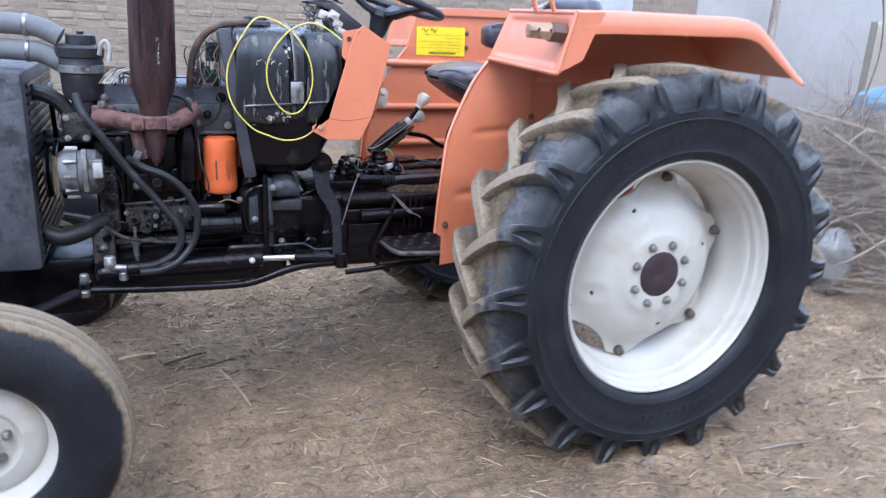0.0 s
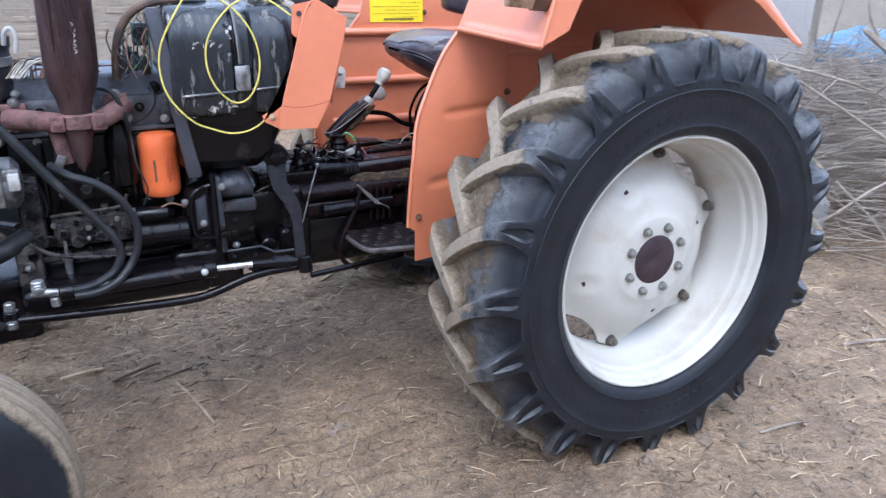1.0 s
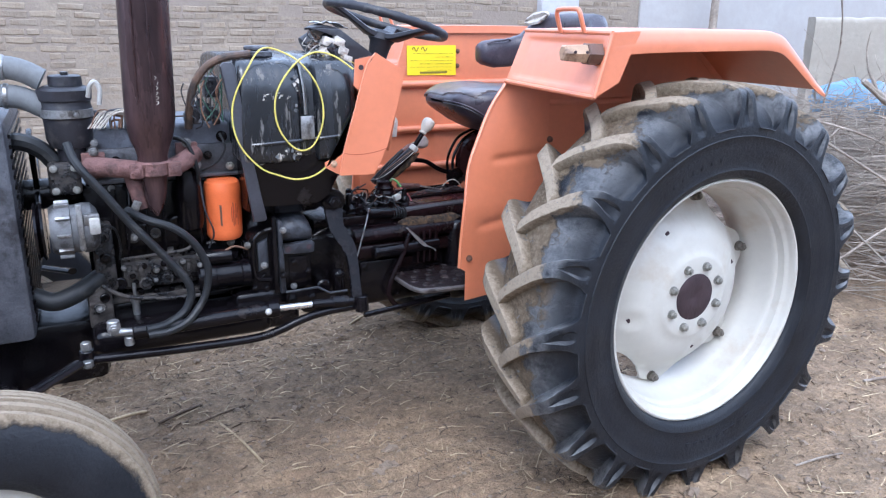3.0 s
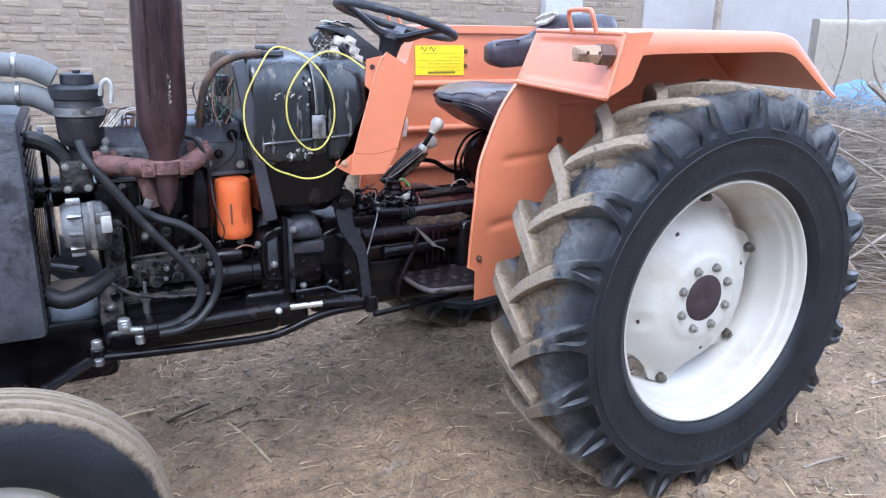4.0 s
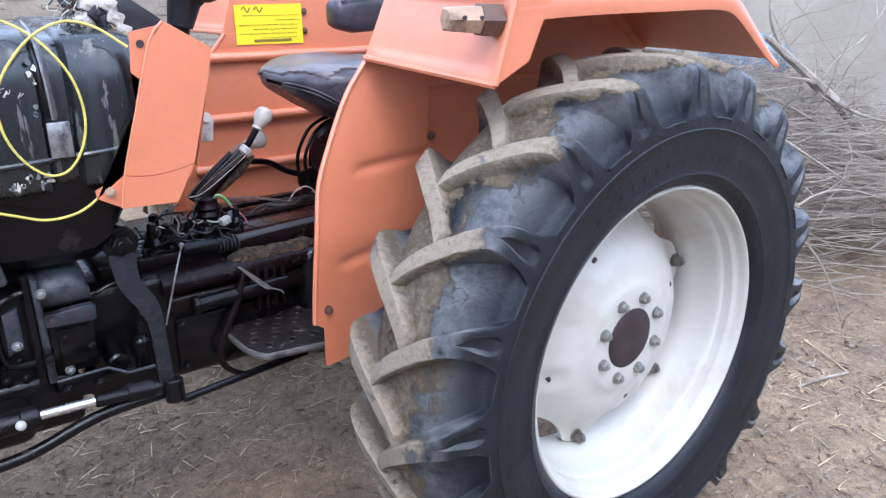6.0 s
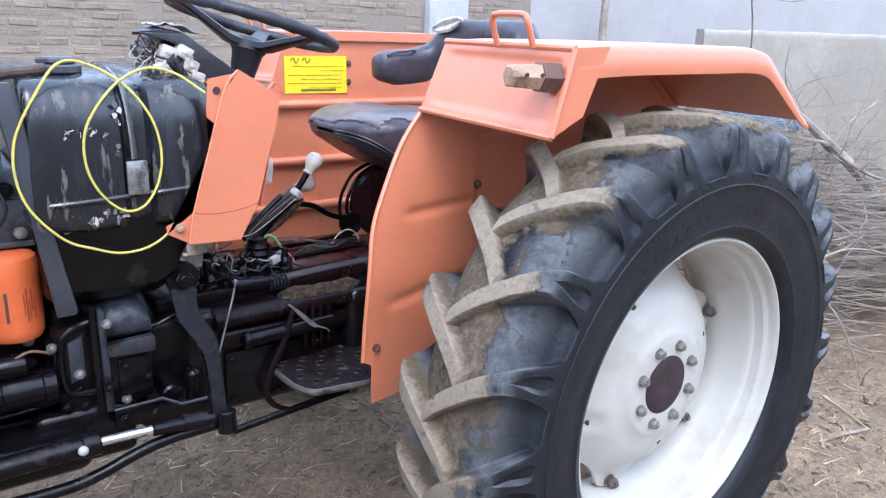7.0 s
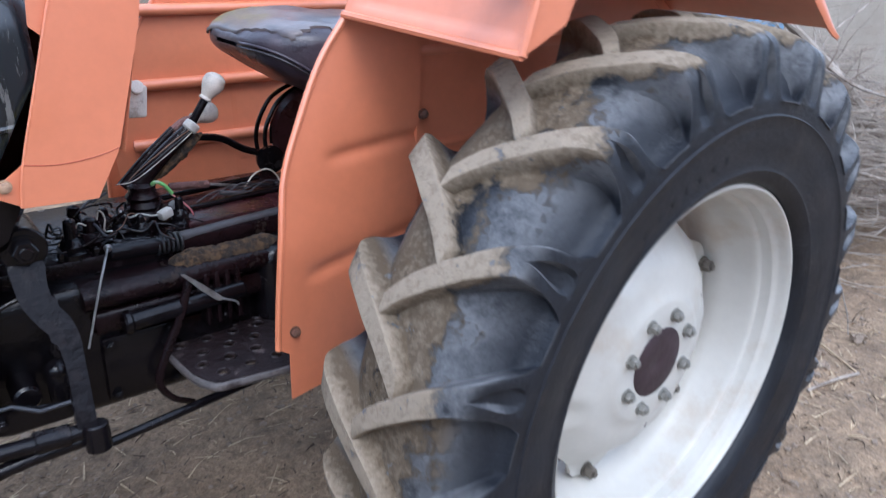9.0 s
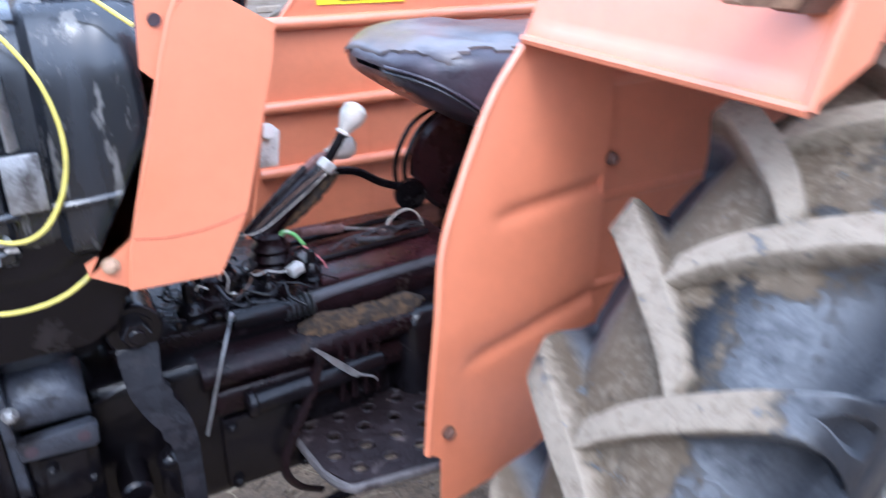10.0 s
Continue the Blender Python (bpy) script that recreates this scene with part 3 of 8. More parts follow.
def tyre_mesh():
    """One skin: bars that lean over the tread, scooped pockets between them, a notch in each bar's end."""
    bm = B()
    yc = 0.065
    half = 180 / PITCHES
    for s in (-1, 1):
        turn = [((k + (0.5 if s > 0 else 0)) * 360 / PITCHES - 1.4 + random.uniform(-0.35, 0.35)) for k in range(PITCHES)]
        rows = []
        for o, r, fo, fr, w, lead, nw, nd in TREAD:
            step = 0.42 if r > 0.6 else 0.30
            one = [(0.0, 1.0, nd), (0.62 * nw, 1.0, nd), (max(0.05, nw), 1.0, 0.0), (0.5 * (nw + w), 1.0, 0.0), (0.90 * w, 1.0, 0.0), (w, 0.955, 0.0), (w + 0.30 * step, 0.62, 0.0), (w + 0.62 * step, 0.28, 0.0), (w + step, 0.09, 0.0), (w + 1.8 * step, 0.015, 0.0)]
            e = w + 1.8 * step
            one += [(e + (half - e) * f, 0.0, 0.0) for f in (0.25, 0.5, 0.75)]
            cols = [(-u, b, d) for u, b, d in one[:0:-1]] + one + [(half, 0.0, 0.0)]
            ring = []
            for k in range(PITCHES):
                for u, b, d in cols:
                    # the pocket's floor stays with the wheel, the bar may sit a little off its place
                    a = radians(turn[k] * b + (1 - b) * ((k + (0.5 if s > 0 else 0)) * 360 / PITCHES - 1.4) + u + lead)
                    oo, rr = fo + (o - fo) * b - d * 0.9, fr + (r - fr) * b - d * 0.35
                    if rr > 0.53:
                        q = Vector((rr * math.cos(a), oo * s, rr * math.sin(a)))
                        rr += (0.0022 * noise.noise(q * 18) + 0.0009 * noise.noise(q * 60)) * (1.0 if o < 0.15 else 0.5)
                        oo += 0.0010 * noise.noise(q * 35 + Vector((7, 0, 0)))
                        # chipped edges of the bars
                        if 0.9 < b < 1.0:
                            rr -= 0.004 * max(0, noise.noise(q * 30 + Vector((0, 3, 0))))
                    ring.append((rr * math.cos(a), yc + s * oo, rr * math.sin(a)))
            rows.append(ring)
        rings(bm, rows, cap=False)
    return bm


def rim_mesh():
    bm = B()
    prof = [(-0.0735, 0.3885), (-0.078, 0.385), (-0.0785, 0.380), (-0.074, 0.3755), (-0.066, 0.3735), (-0.057, 0.3725), (-0.0535, 0.3700), (-0.0500, 0.3630), (-0.0465, 0.3600), (-0.030, 0.3585), (-0.024, 0.3568), (-0.0205, 0.3515), (-0.017, 0.3490), (-0.004, 0.3470), (0.030, 0.341),
            (0.052, 0.333), (0.064, 0.3265), (0.128, 0.3255), (0.14, 0.330), (0.155, 0.345), (0.178, 0.354), (0.186, 0.370), (0.202, 0.378), (0.204, 0.386),
            (0.198, 0.388), (0.180, 0.375), (0.150, 0.356), (0.135, 0.334), (0.055, 0.338), (0.01, 0.358), (-0.035, 0.368), (-0.055, 0.382), (-0.066, 0.3885)]
    return lathe(bm, prof, 96, closed=True)


LUG0 = 19.0


SLOTS = ((114.6, 0.222), (195, 0.224), (22, 0.205), (-76, 0.192))


def disc_height(r):
    return float(np.interp(r, (0.072, 0.0745, 0.127, 0.133, 0.140, 0.152, 0.180, 0.200, 0.227, 0.245, 0.262, 0.278, 0.290, 0.330), (-0.001, -0.006, -0.006, -0.0045, -0.0005, 0.005, 0.0120, 0.0195, 0.0370, 0.0530, 0.0700, 0.0840, 0.0900, 0.0960)))


def disc_mesh():
    """Dished plate with six fixing lugs and hollow edges between them, dented round the bolt slots."""
    bm = B()
    n = 216
    def rout(phi):
        d = (phi - LUG0 + 30) % 60 - 30
        return float(np.interp(d, (-30, -23, -15, -10, -6.5, 0, 7, 11, 13.5, 18, 24, 30), (0.268, 0.270, 0.281, 0.300, 0.319, 0.3245, 0.322, 0.314, 0.306, 0.290, 0.274, 0.268)))
    inner = [0.072, 0.0745, 0.100, 0.127, 0.133, 0.140, 0.152]
    skins = []
    for off in (0.0, 0.008):
        vs = []
        for j in range(len(inner) + 10):
            row = []
            for i in range(n):
                phi = i * 360 / n
                r = inner[j] if j < len(inner) else 0.152 + (rout(phi) - 0.152) * (j - len(inner) + 1) / 10
                y = disc_height(r) + off
                p = Vector((r * math.cos(radians(phi)), 0, r * math.sin(radians(phi))))
                for deg, rs in SLOTS:
                    q = (p - Vector((rs * math.cos(radians(deg)), 0, rs * math.sin(radians(deg))))).length
                    y += 0.007 * math.exp(-(q / 0.022) ** 2) - 0.003 * math.exp(-((q - 0.04) / 0.016) ** 2)
                y += 0.0012 * noise.noise((p.x * 14, 0, p.z * 14)) if r > 0.14 else 0
                row.append(bm.verts.new((p.x, y, p.z)))
            vs.append(row)
        for a, b in zip(vs, vs[1:]):
            for i in range(n):
                bm.faces.new((a[i], a[(i + 1) % n], b[(i + 1) % n], b[i]))
        skins.append(vs)
    for k in (0, -1):
        for i in range(n):
            bm.faces.new((skins[0][k][i], skins[0][k][(i + 1) % n], skins[1][k][(i + 1) % n], skins[1][k][i]))
    return bm


def polar(r, deg, y):
    return Vector((r * math.cos(radians(deg)), y, r * math.sin(radians(deg))))


def rear_wheel(m, name, parent):
    w = mesh_object(name, rim_mesh(), M_RIM)
    w.parent = parent
    w.matrix_parent_inverse = parent.matrix_world.inverted()
    w.matrix_basis = m
    tagged(w, "white painted steel rear wheel rim with a muddy tractor tyre")
    def sub(nm, bm, mat, lab=""):
        o = mesh_object(nm, bm, mat)
        o.parent = w
        return tagged(o, lab) if lab else o
    sub("tyre", tyre_mesh(), M_TYRE, "black chevron-lug tractor tyre caked with dry mud")
    # worn raised marks moulded into the side wall
    mark = None
    for deg in [98 + 4.6 * k for k in range(7)] + [262 + 4.2 * k for k in range(9)]:
        if mark is None:
            mark = sub("moulded_mark", box(B(), (-0.011, -0.0010, -0.014), (0.011, 0.004, 0.014), bevel=0.001), M_TYRE)
            o = mark
        else:
            o = new("moulded_mark", mark.data)
            o.parent = w
        o.location = polar(0.466, deg, -0.1072)
        o.rotation_euler = (0, radians(90 - deg), 0)
    sub("wheel_disc", disc_mesh(), M_RIM, "white dished wheel centre with chipped paint")
    bm = B()
    lathe(bm, [(0.02, 0.0755), (-0.007, 0.0755), (-0.0085, 0.073), (-0.0095, 0.04), (-0.010, 0.012), (-0.0085, 0.009), (-0.0085, 0.004)], 40)
    sub("hub_cap", bm, M_HUB, "dark brown hub end")
    first = None
    for k in range(8):
        c = polar(0.1015, 24.5 + 45 * k, -0.006)
        if first is None:
            bm = B()
            hexbolt(bm, (0, 0, 0), 0.0118, 0.016)
            first = sub("wheel_bolt", bm, M_BOLT)
        else:
            first2 = new("wheel_bolt", first.data)
            first2.parent = w
            first2.location = c
            first2.rotation_euler = (0, random.uniform(0, 1), 0)
    first.location = polar(0.1015, 24.5, -0.006)
    lug = None
    for k in range(6):
        c = polar(0.306, LUG0 + 60 * k + 1.0, 0.090)
        if lug is None:
            bm = B()
            hexbolt(bm, (0, 0, 0), 0.0140, 0.024)
            lug = sub("lug_bolt", bm, M_LUGBOLT, "dirty brown clamp bolt")
            lug.location = c
        else:
            o = new("lug_bolt", lug.data)
            o.parent, o.location = w, c
    br = None
    for k in range(6):
        if br is None:
            bm = B()
            box(bm, (0.285, 0.112, -0.026), (0.326, 0.122, 0.026), bevel=0.004)
            br = sub("rim_bracket", bm, M_RIM)
            br.rotation_euler = (0, -radians(LUG0), 0)
        else:
            o = new("rim_bracket", br.data)
            o.parent = w
            o.rotation_euler = (0, -radians(LUG0 + 60 * k), 0)
    # square cut-outs: dark recessed plugs with a raised pressed edge
    hole = None
    for deg, r in SLOTS:
        y = disc_height(r) + 0.0072
        if hole is None:
            bm = B()
            box(bm, (-0.0075, -0.0015, -0.0075), (0.0075, 0.006, 0.0075), bevel=0.002)
            hole = sub("slot", bm, M_HUB, "square bolt hole in the wheel centre")
            o = hole
        else:
            o = new("slot", hole.data)
            o.parent = w
        o.location = polar(r, deg, y)
        o.rotation_euler = (0, radians(52), 0)
    return w


near = rear_wheel(pose(*WHEEL, 0, 0, 2.0), "rear_wheel", tractor)
far = copy_thing(near, pose(0.0, 1.66, 0.637, 0, 0, 180))


# ---- wings ----
def wing(name, mirror):
    """Inner side sheet with a curved front edge, a flat top with a hanging lip, a sloping front plate."""
    def Y(y):
        return 1.66 - y if mirror else y
    yi, yo = 0.405, 0.0
    # side sheet, front edge from the top down
    edge = [(-0.462, 1.275), (-0.520, 1.20), (-0.575, 1.10), (-0.612, 1.02), (-0.632, 0.92), (-0.645, 0.80), (-0.650, 0.715), (-0.628, 0.70), (-0.628, 0.603)]
    ribs = () if mirror else ((1.036, 0.055, -0.535), (0.836, 0.075, -0.60))
    def press(x, z):
        """Long soft grooves pressed in, running out towards the front edge."""
        d = 0.0
        for z0, slope, x0 in ribs:
            u = (z - z0 - slope * (x - x0)) / 0.013
            v = max(0.0, min(1.0, (x - x0) / 0.05))
            d += 0.0085 * math.exp(-u * u) * v * v * (3 - 2 * v)
        return d
    def bow(x, z):
        return yi + press(x, z) - 0.065 * max(0, min(1, (-x - 0.30) / 0.33)) * max(0, min(1, (1.25 - z) / 0.35))
    bm = B()
    front, back = [], []
    # strips from front edge to a rear line, so that the sheet can bend
    rows = []
    line = [(p.x, p.z) for p in smooth_path([(a, 0, b) for a, b in edge[:7]], 14)] + [edge[7], (-0.628, 0.67), (-0.628, 0.63), edge[8]]
    cols = 8 if mirror else 26
    for x, z in line:
        rows.append([(x + (-0.30 - x) * k / cols, z) for k in range(cols + 1)])
    for th in (0.0, 0.0025):
        grid = [[bm.verts.new((x, Y(bow(x, z) + th), z)) for x, z in r] for r in rows]
        for a, b in zip(grid, grid[1:]):
            for i in range(cols):
                bm.faces.new((a[i], a[i + 1], b[i + 1], b[i]))
        (front if th == 0 else back).extend(grid)
    for i in range(len(rows) - 1):
        for k in (0, cols):
            bm.faces.new((front[i][k], front[i + 1][k], back[i + 1][k], back[i][k]))
    for k in range(cols):
        for i in (0, -1):
            bm.faces.new((front[i][k], front[i][k + 1], back[i][k + 1], back[i][k]))
    w = part(name, bm, M_ORANGE, tractor, "orange painted sheet-steel mudguard over the rear tyre", sharp=50)
    # rolled front edge
    bm = B()
    line = [(x, Y(bow(x, z) + 0.001), z) for x, z in edge[:7]]
    tube(bm, line, 0.006, 8, 6)
    part("rolled_edge", bm, M_ORANGE, w)
    # rear part of the side sheet, set in with a step
    bm = B()
    plate(bm, [(-0.302, 1.435), (-0.302, 0.79), (0.16, 0.79), (0.20, 1.02), (0.40, 1.05), (0.44, 1.26), (0.34, 1.36), (0.24, 1.43)], 0.003, pose(0, Y(yi) if mirror else yi + 0.012, 0))
    box(bm, (-0.306, Y(yi), 0.98), (-0.300, Y(yi + 0.015), 1.43)) if not mirror else None
    part("side_sheet", bm, M_ORANGE, w)
    for z, x0, x1 in ((1.205, -0.43, 0.30), (1.02, -0.45, 0.25), (0.865, -0.50, -0.10)):
        bm = B()
        yy = 1.66 - yi - 0.004 if mirror else yi + 0.016
        x0 = -0.58 if mirror else x0
        tube(bm, [(x0, yy, z), (x0 + 0.03, yy - (0.006 if mirror else -0.006), z), (x1 - 0.03, yy - (0.006 if mirror else -0.006), z), (x1, yy, z)], 0.015, 12, 5)
        part("pressed_rib", bm, M_ORANGE, w)
    if mirror:
        bm = B()
        plate(bm, [(-0.302, 1.43), (-0.42, 1.425), (-0.47, 1.27), (-0.52, 1.20), (-0.575, 1.10), (-0.612, 1.02), (-0.64, 0.85), (-0.62, 0.66), (-0.302, 0.66)], 0.003, pose(0, Y(yi), 0))
        plate(bm, [(-0.330, 1.12), (-0.330, 0.66), (0.15, 0.66), (0.15, 1.12)], 0.003, pose(0, Y(yi) + 0.004, 0))
        part("side_sheet", bm, M_ORANGE, w)
    # top and hanging lip, bent from one sheet: sections across, from inner edge over the top to the lip
    bm = B()
    sec = []
    spine = [(-0.392, 1.428, 0.062), (-0.30, 1.436, 0.062), (-0.15, 1.438, 0.060), (0.05, 1.438, 0.058), (0.18, 1.437, 0.056), (0.245, 1.428, 0.056), (0.29, 1.40, 0.052), (0.36, 1.345, 0.045), (0.43, 1.288, 0.034), (0.468, 1.262, 0.024)]
    for x, z, drop in smooth_path(spine, 3):
        outer = [(yi + 0.013, z - 0.03), (yi + 0.012, z), (yi - 0.1, z + 0.002), (yo + 0.03, z + 0.001), (yo + 0.010, z - 0.004), (yo + 0.002, z - 0.014), (yo - 0.002, z - drop * 0.7), (yo, z - drop)]
        inner = [(yo + 0.004, z - drop), (yo + 0.003, z - drop * 0.7), (yo + 0.006, z - 0.016), (yo + 0.03, z - 0.004), (yi - 0.1, z - 0.002), (yi + 0.008, z - 0.004), (yi + 0.009, z - 0.03)]
        sec.append([(x, Y(y), zz) for y, zz in outer + inner])
    rings(bm, sec)
    part("top_sheet", bm, M_ORANGE, w, sharp=50)
    # front plate: pressed tray with a raised border
    bm = B()
    A, Bq, C, D = Vector((-0.402, yi, 1.428)), Vector((-0.394, yo, 1.426)), Vector((-0.440, yo, 1.262)), Vector((-0.468, yi, 1.277))
    def at(u, v):
        p = (A * (1 - u) + Bq * u) * (1 - v) + (D * (1 - u) + C * u) * v
        return p
    nrm = (Bq - A).cross(D - A).normalized()
    if nrm.x > 0:
        nrm = -nrm
    N = 24
    def depth(u, v):
        d = min(u * 0.40, (1 - u) * 0.40, v * 0.165, (1 - v) * 0.165)
        t = max(0, min(1, (d - 0.016) / 0.010))
        return -0.006 * t * t * (3 - 2 * t)
    for th in (0, -0.003):
        g = [[bm.verts.new((lambda p: (p.x, Y(p.y), p.z))(at(i / N, j / N) + nrm * (depth(i / N, j / N) + th))) for i in range(N + 1)] for j in range(N + 1)]
        for j in range(N):
            for i in range(N):
                bm.faces.new((g[j][i], g[j][i + 1], g[j + 1][i + 1], g[j + 1][i]))
    part("front_plate", bm, M_ORANGE, w, "sloping front plate of the mudguard", sharp=60)
    # border flange turned back at the outer and lower edge
    bm = B()
    line = [(p.x + 0.002, Y(p.y + 0.001), p.z) for p in (A, Bq, C, D)]
    tube(bm, [line[0], line[1]], 0.007, 8, 0)
    tube(bm, [line[1], line[2]], 0.007, 8, 0)
    tube(bm, [line[2], line[3]], 0.007, 8, 0)
    plate(bm, [(-0.392, 1.428), (-0.30, 1.432), (-0.33, 1.37), (-0.36, 1.30), (-0.437, 1.262)], 0.003, pose(0, Y(yo - 0.001), 0))
    part("flange", bm, M_ORANGE, w)
    # grab rail
    bm = B()
    gx, g0, g1 = -0.425, 0.215, 0.105
    tube(bm, [(gx + 0.02, Y(g0), 1.425), (gx + 0.005, Y(g0), 1.465), (gx + 0.001, Y(g0 - 0.004), 1.480), (gx, Y(g0 - 0.018), 1.487), (gx, Y(g1 + 0.018), 1.487), (gx + 0.001, Y(g1 + 0.004), 1.480), (gx + 0.005, Y(g1), 1.465), (gx + 0.02, Y(g1), 1.425)], 0.0065, 10, 4)
    part("grab_rail", bm, M_ORANGE, w, "orange bent-tube grab rail")
    return w


wing_near = wing("mudguard", False)
wing_far = wing("mudguard", True)

# ---- engine and gearbox, main castings ----
bm = B()
box(bm, (-1.68, 0.66, 0.66), (-1.235, 1.02, 1.00), bevel=0.012)
part("engine_block", bm, M_BLACK, tractor, "oily black cast-iron engine block")
bm = B()
box(bm, (-1.67, 0.645, 1.00), (-1.24, 1.01, 1.10), bevel=0.012)
part("cylinder_head", bm, M_GREY, tractor, "grey-black cylinder head")
bm = B()
box(bm, (-1.66, 0.655, 1.085), (-1.262, 0.98, 1.160), bevel=0.014, seg=3)
part("rocker_cover", bm, M_ROCKER, tractor, "dusty dark grey rocker cover")
bm = B()
box(bm, (-1.66, 0.63, 0.515), (-1.18, 0.98, 0.665), bevel=0.03, seg=3)
part("sump", bm, M_BLACK, tractor)
bm = B()
lathe(bm, [(0, 0.20), (0.03, 0.215), (0.16, 0.19), (0.17, 0.15)], 36, pose(-1.235, 0.83, 0.77, 0, 0, -90))
part("bell_housing", bm, M_BLACK, tractor)
bm = B()
box(bm, (-1.08, 0.62, 0.52), (-0.55, 1.04, 0.80), bevel=0.03, seg=3)
gearbox = part("gearbox", bm, M_BLACK, tractor, "greasy black gearbox casting")
bm = B()
box(bm, (-0.56, 0.58, 0.50), (0.15, 1.08, 0.80), bevel=0.04, seg=3)
box(bm, (-0.26, 0.66, 0.70), (0.12, 1.02, 0.93), bevel=0.04, seg=3)
cyl(bm, (0.0, 0.12, 0.637), (0.0, 1.54, 0.637), 0.075, seg=24)
cyl(bm, (0.0, 0.25, 0.637), (0.0, 1.41, 0.637), 0.13, seg=24, chamfer=0.01)
part("rear_axle", bm, M_BLACK, tractor)
bm = B()
box(bm, (-2.02, 0.50, 0.62), (-1.83, 1.16, 1.20), bevel=0.02)
part("radiator", bm, M_GREY, tractor, "dark dusty radiator")
bm = B()
box(bm, (-2.10, 0.62, 0.42), (-1.66, 1.04, 0.62), bevel=0.03)
part("front_support", bm, M_BLACK, tractor)
# ---- front wheels ----
def front_wheel(name, m):
    bm = B()
    yc = 0.05
    half = [(0.060, 0.182), (0.072, 0.192), (0.082, 0.222), (0.086, 0.268), (0.081, 0.308), (0.070, 0.333), (0.060, 0.345)]
    tread = [(0.056, 0.353), (0.046, 0.354), (0.043, 0.346), (0.034, 0.346), (0.031, 0.359), (0.016, 0.360), (0.013, 0.348), (0.006, 0.348), (0.004, 0.362)]
    hp = half + tread
    lathe(bm, [(yc - a, r) for a, r in hp] + [(yc + a, r) for a, r in hp[::-1]] + [(yc, 0.19)], 80, closed=True)
    w = mesh_object(name, lathe(B(), [(yc - 0.068, 0.199), (yc - 0.071, 0.194), (yc - 0.066, 0.189), (yc - 0.05, 0.183), (yc - 0.04, 0.173), (yc + 0.0, 0.152), (yc + 0.04, 0.173), (yc + 0.06, 0.187), (yc + 0.066, 0.197), (yc + 0.06, 0.199), (yc, 0.165), (yc - 0.05, 0.189)], 64, closed=True), M_RIM)
    w.parent = tractor
    w.matrix_parent_inverse = tractor.matrix_world.inverted()
    w.matrix_basis = m
    tagged(w, "white front wheel rim with a ribbed tyre")
    o = mesh_object("tyre", bm, M_FRONTTYRE)
    o.parent = w
    tagged(o, "worn ribbed front tyre with dust on the tread")
    bm = lathe(B(), [(yc + 0.01, 0.158), (yc - 0.005, 0.152), (yc - 0.02, 0.13), (yc - 0.024, 0.10), (yc - 0.012, 0.085), (yc - 0.012, 0.03), (yc - 0.005, 0.03), (yc + 0.0, 0.085), (yc - 0.01, 0.10), (yc + 0.0, 0.13), (yc + 0.015, 0.154)], 64, closed=True)
    o = mesh_object("wheel_disc", bm, M_RIM)
    o.parent = w
    bm = B()
    lathe(bm, [(yc, 0.045), (yc - 0.05, 0.043), (yc - 0.06, 0.036), (yc - 0.062, 0.01)], 32)
    o = mesh_object("hub_cap", bm, M_HUB)
    o.parent = w
    for k in range(6):
        bm = B()
        hexbolt(bm, polar(0.066, 60 * k + 15, yc - 0.012), 0.011, 0.016)
        o = mesh_object("wheel_bolt", bm, M_BOLT)
        o.parent = w
    return w


front_near = front_wheel("front_wheel", pose(-1.955, 0.0, 0.330))
copy_thing(front_near, pose(-1.955, 1.66, 0.330, 0, 0, 180))

# ---- fuel tank, with its seam, straps, cap and the cord hung over it ----
def inset(x):
    """How far the tank's skin lies in at x: rounded ends and one wide pressed groove."""
    d = 0.0
    for e, s_, rad in ((-1.262, 1, 0.020), (-0.893, -1, 0.060)):
        q = max(0.0, 1 - (x - e) * s_ / rad)
        d += rad * 0.9 * (1 - math.sqrt(max(0.0, 1 - q * q)))
    g = max(0.0, min(1.0, (0.030 - abs(x + 1.068)) / 0.008))
    return d + 0.015 * g * g * (3 - 2 * g)


outline = [(p.y, p.z) for p in smooth_path([(0, 0.512, 1.052), (0, 0.501, 1.062), (0, 0.497, 1.10), (0, 0.497, 1.16), (0, 0.500, 1.22), (0, 0.506, 1.268), (0, 0.516, 1.302), (0, 0.533, 1.326), (0, 0.560, 1.339), (0, 0.62, 1.346), (0, 0.70, 1.350), (0, 0.83, 1.351)], 3)]
bm = B()
sec = []
for i in range(73):
    x = -1.262 + 0.369 * i / 72
    d = inset(x)
    row = []
    for y, z in outline:
        dent = 0.0042 * noise.noise((x * 26, 0.5, z * 5)) + 0.0018 * noise.noise((x * 60, 3.5, z * 9))
        row.append((y + (d + dent if z < 1.33 else d * 0.5), z - (d * 0.75 * min(1, (z - 1.27) / 0.06) if z > 1.27 else 0) + (d * 0.5 if z < 1.07 else 0)))
    sec.append([(x, y, z) for y, z in row] + [(x, 1.66 - y, z) for y, z in row[::-1][1:]])
rings(bm, sec)
tank = part("fuel_tank", bm, M_TANK, tractor, "scratched glossy black steel fuel tank", sharp=45)
bm = B()
tube(bm, [(-1.252, 0.510, 1.106), (-1.20, 0.497, 1.110), (-1.10, 0.498, 1.115), (-1.068, 0.512, 1.117), (-1.03, 0.498, 1.119), (-0.96, 0.502, 1.124), (-0.91, 0.54, 1.127)], 0.006, 8, 5)
part("seam", bm, M_TANK, tank)
bm = B()
cyl(bm, (-1.175, 0.64, 1.345), (-1.175, 0.64, 1.362), 0.045, seg=28, chamfer=0.003)
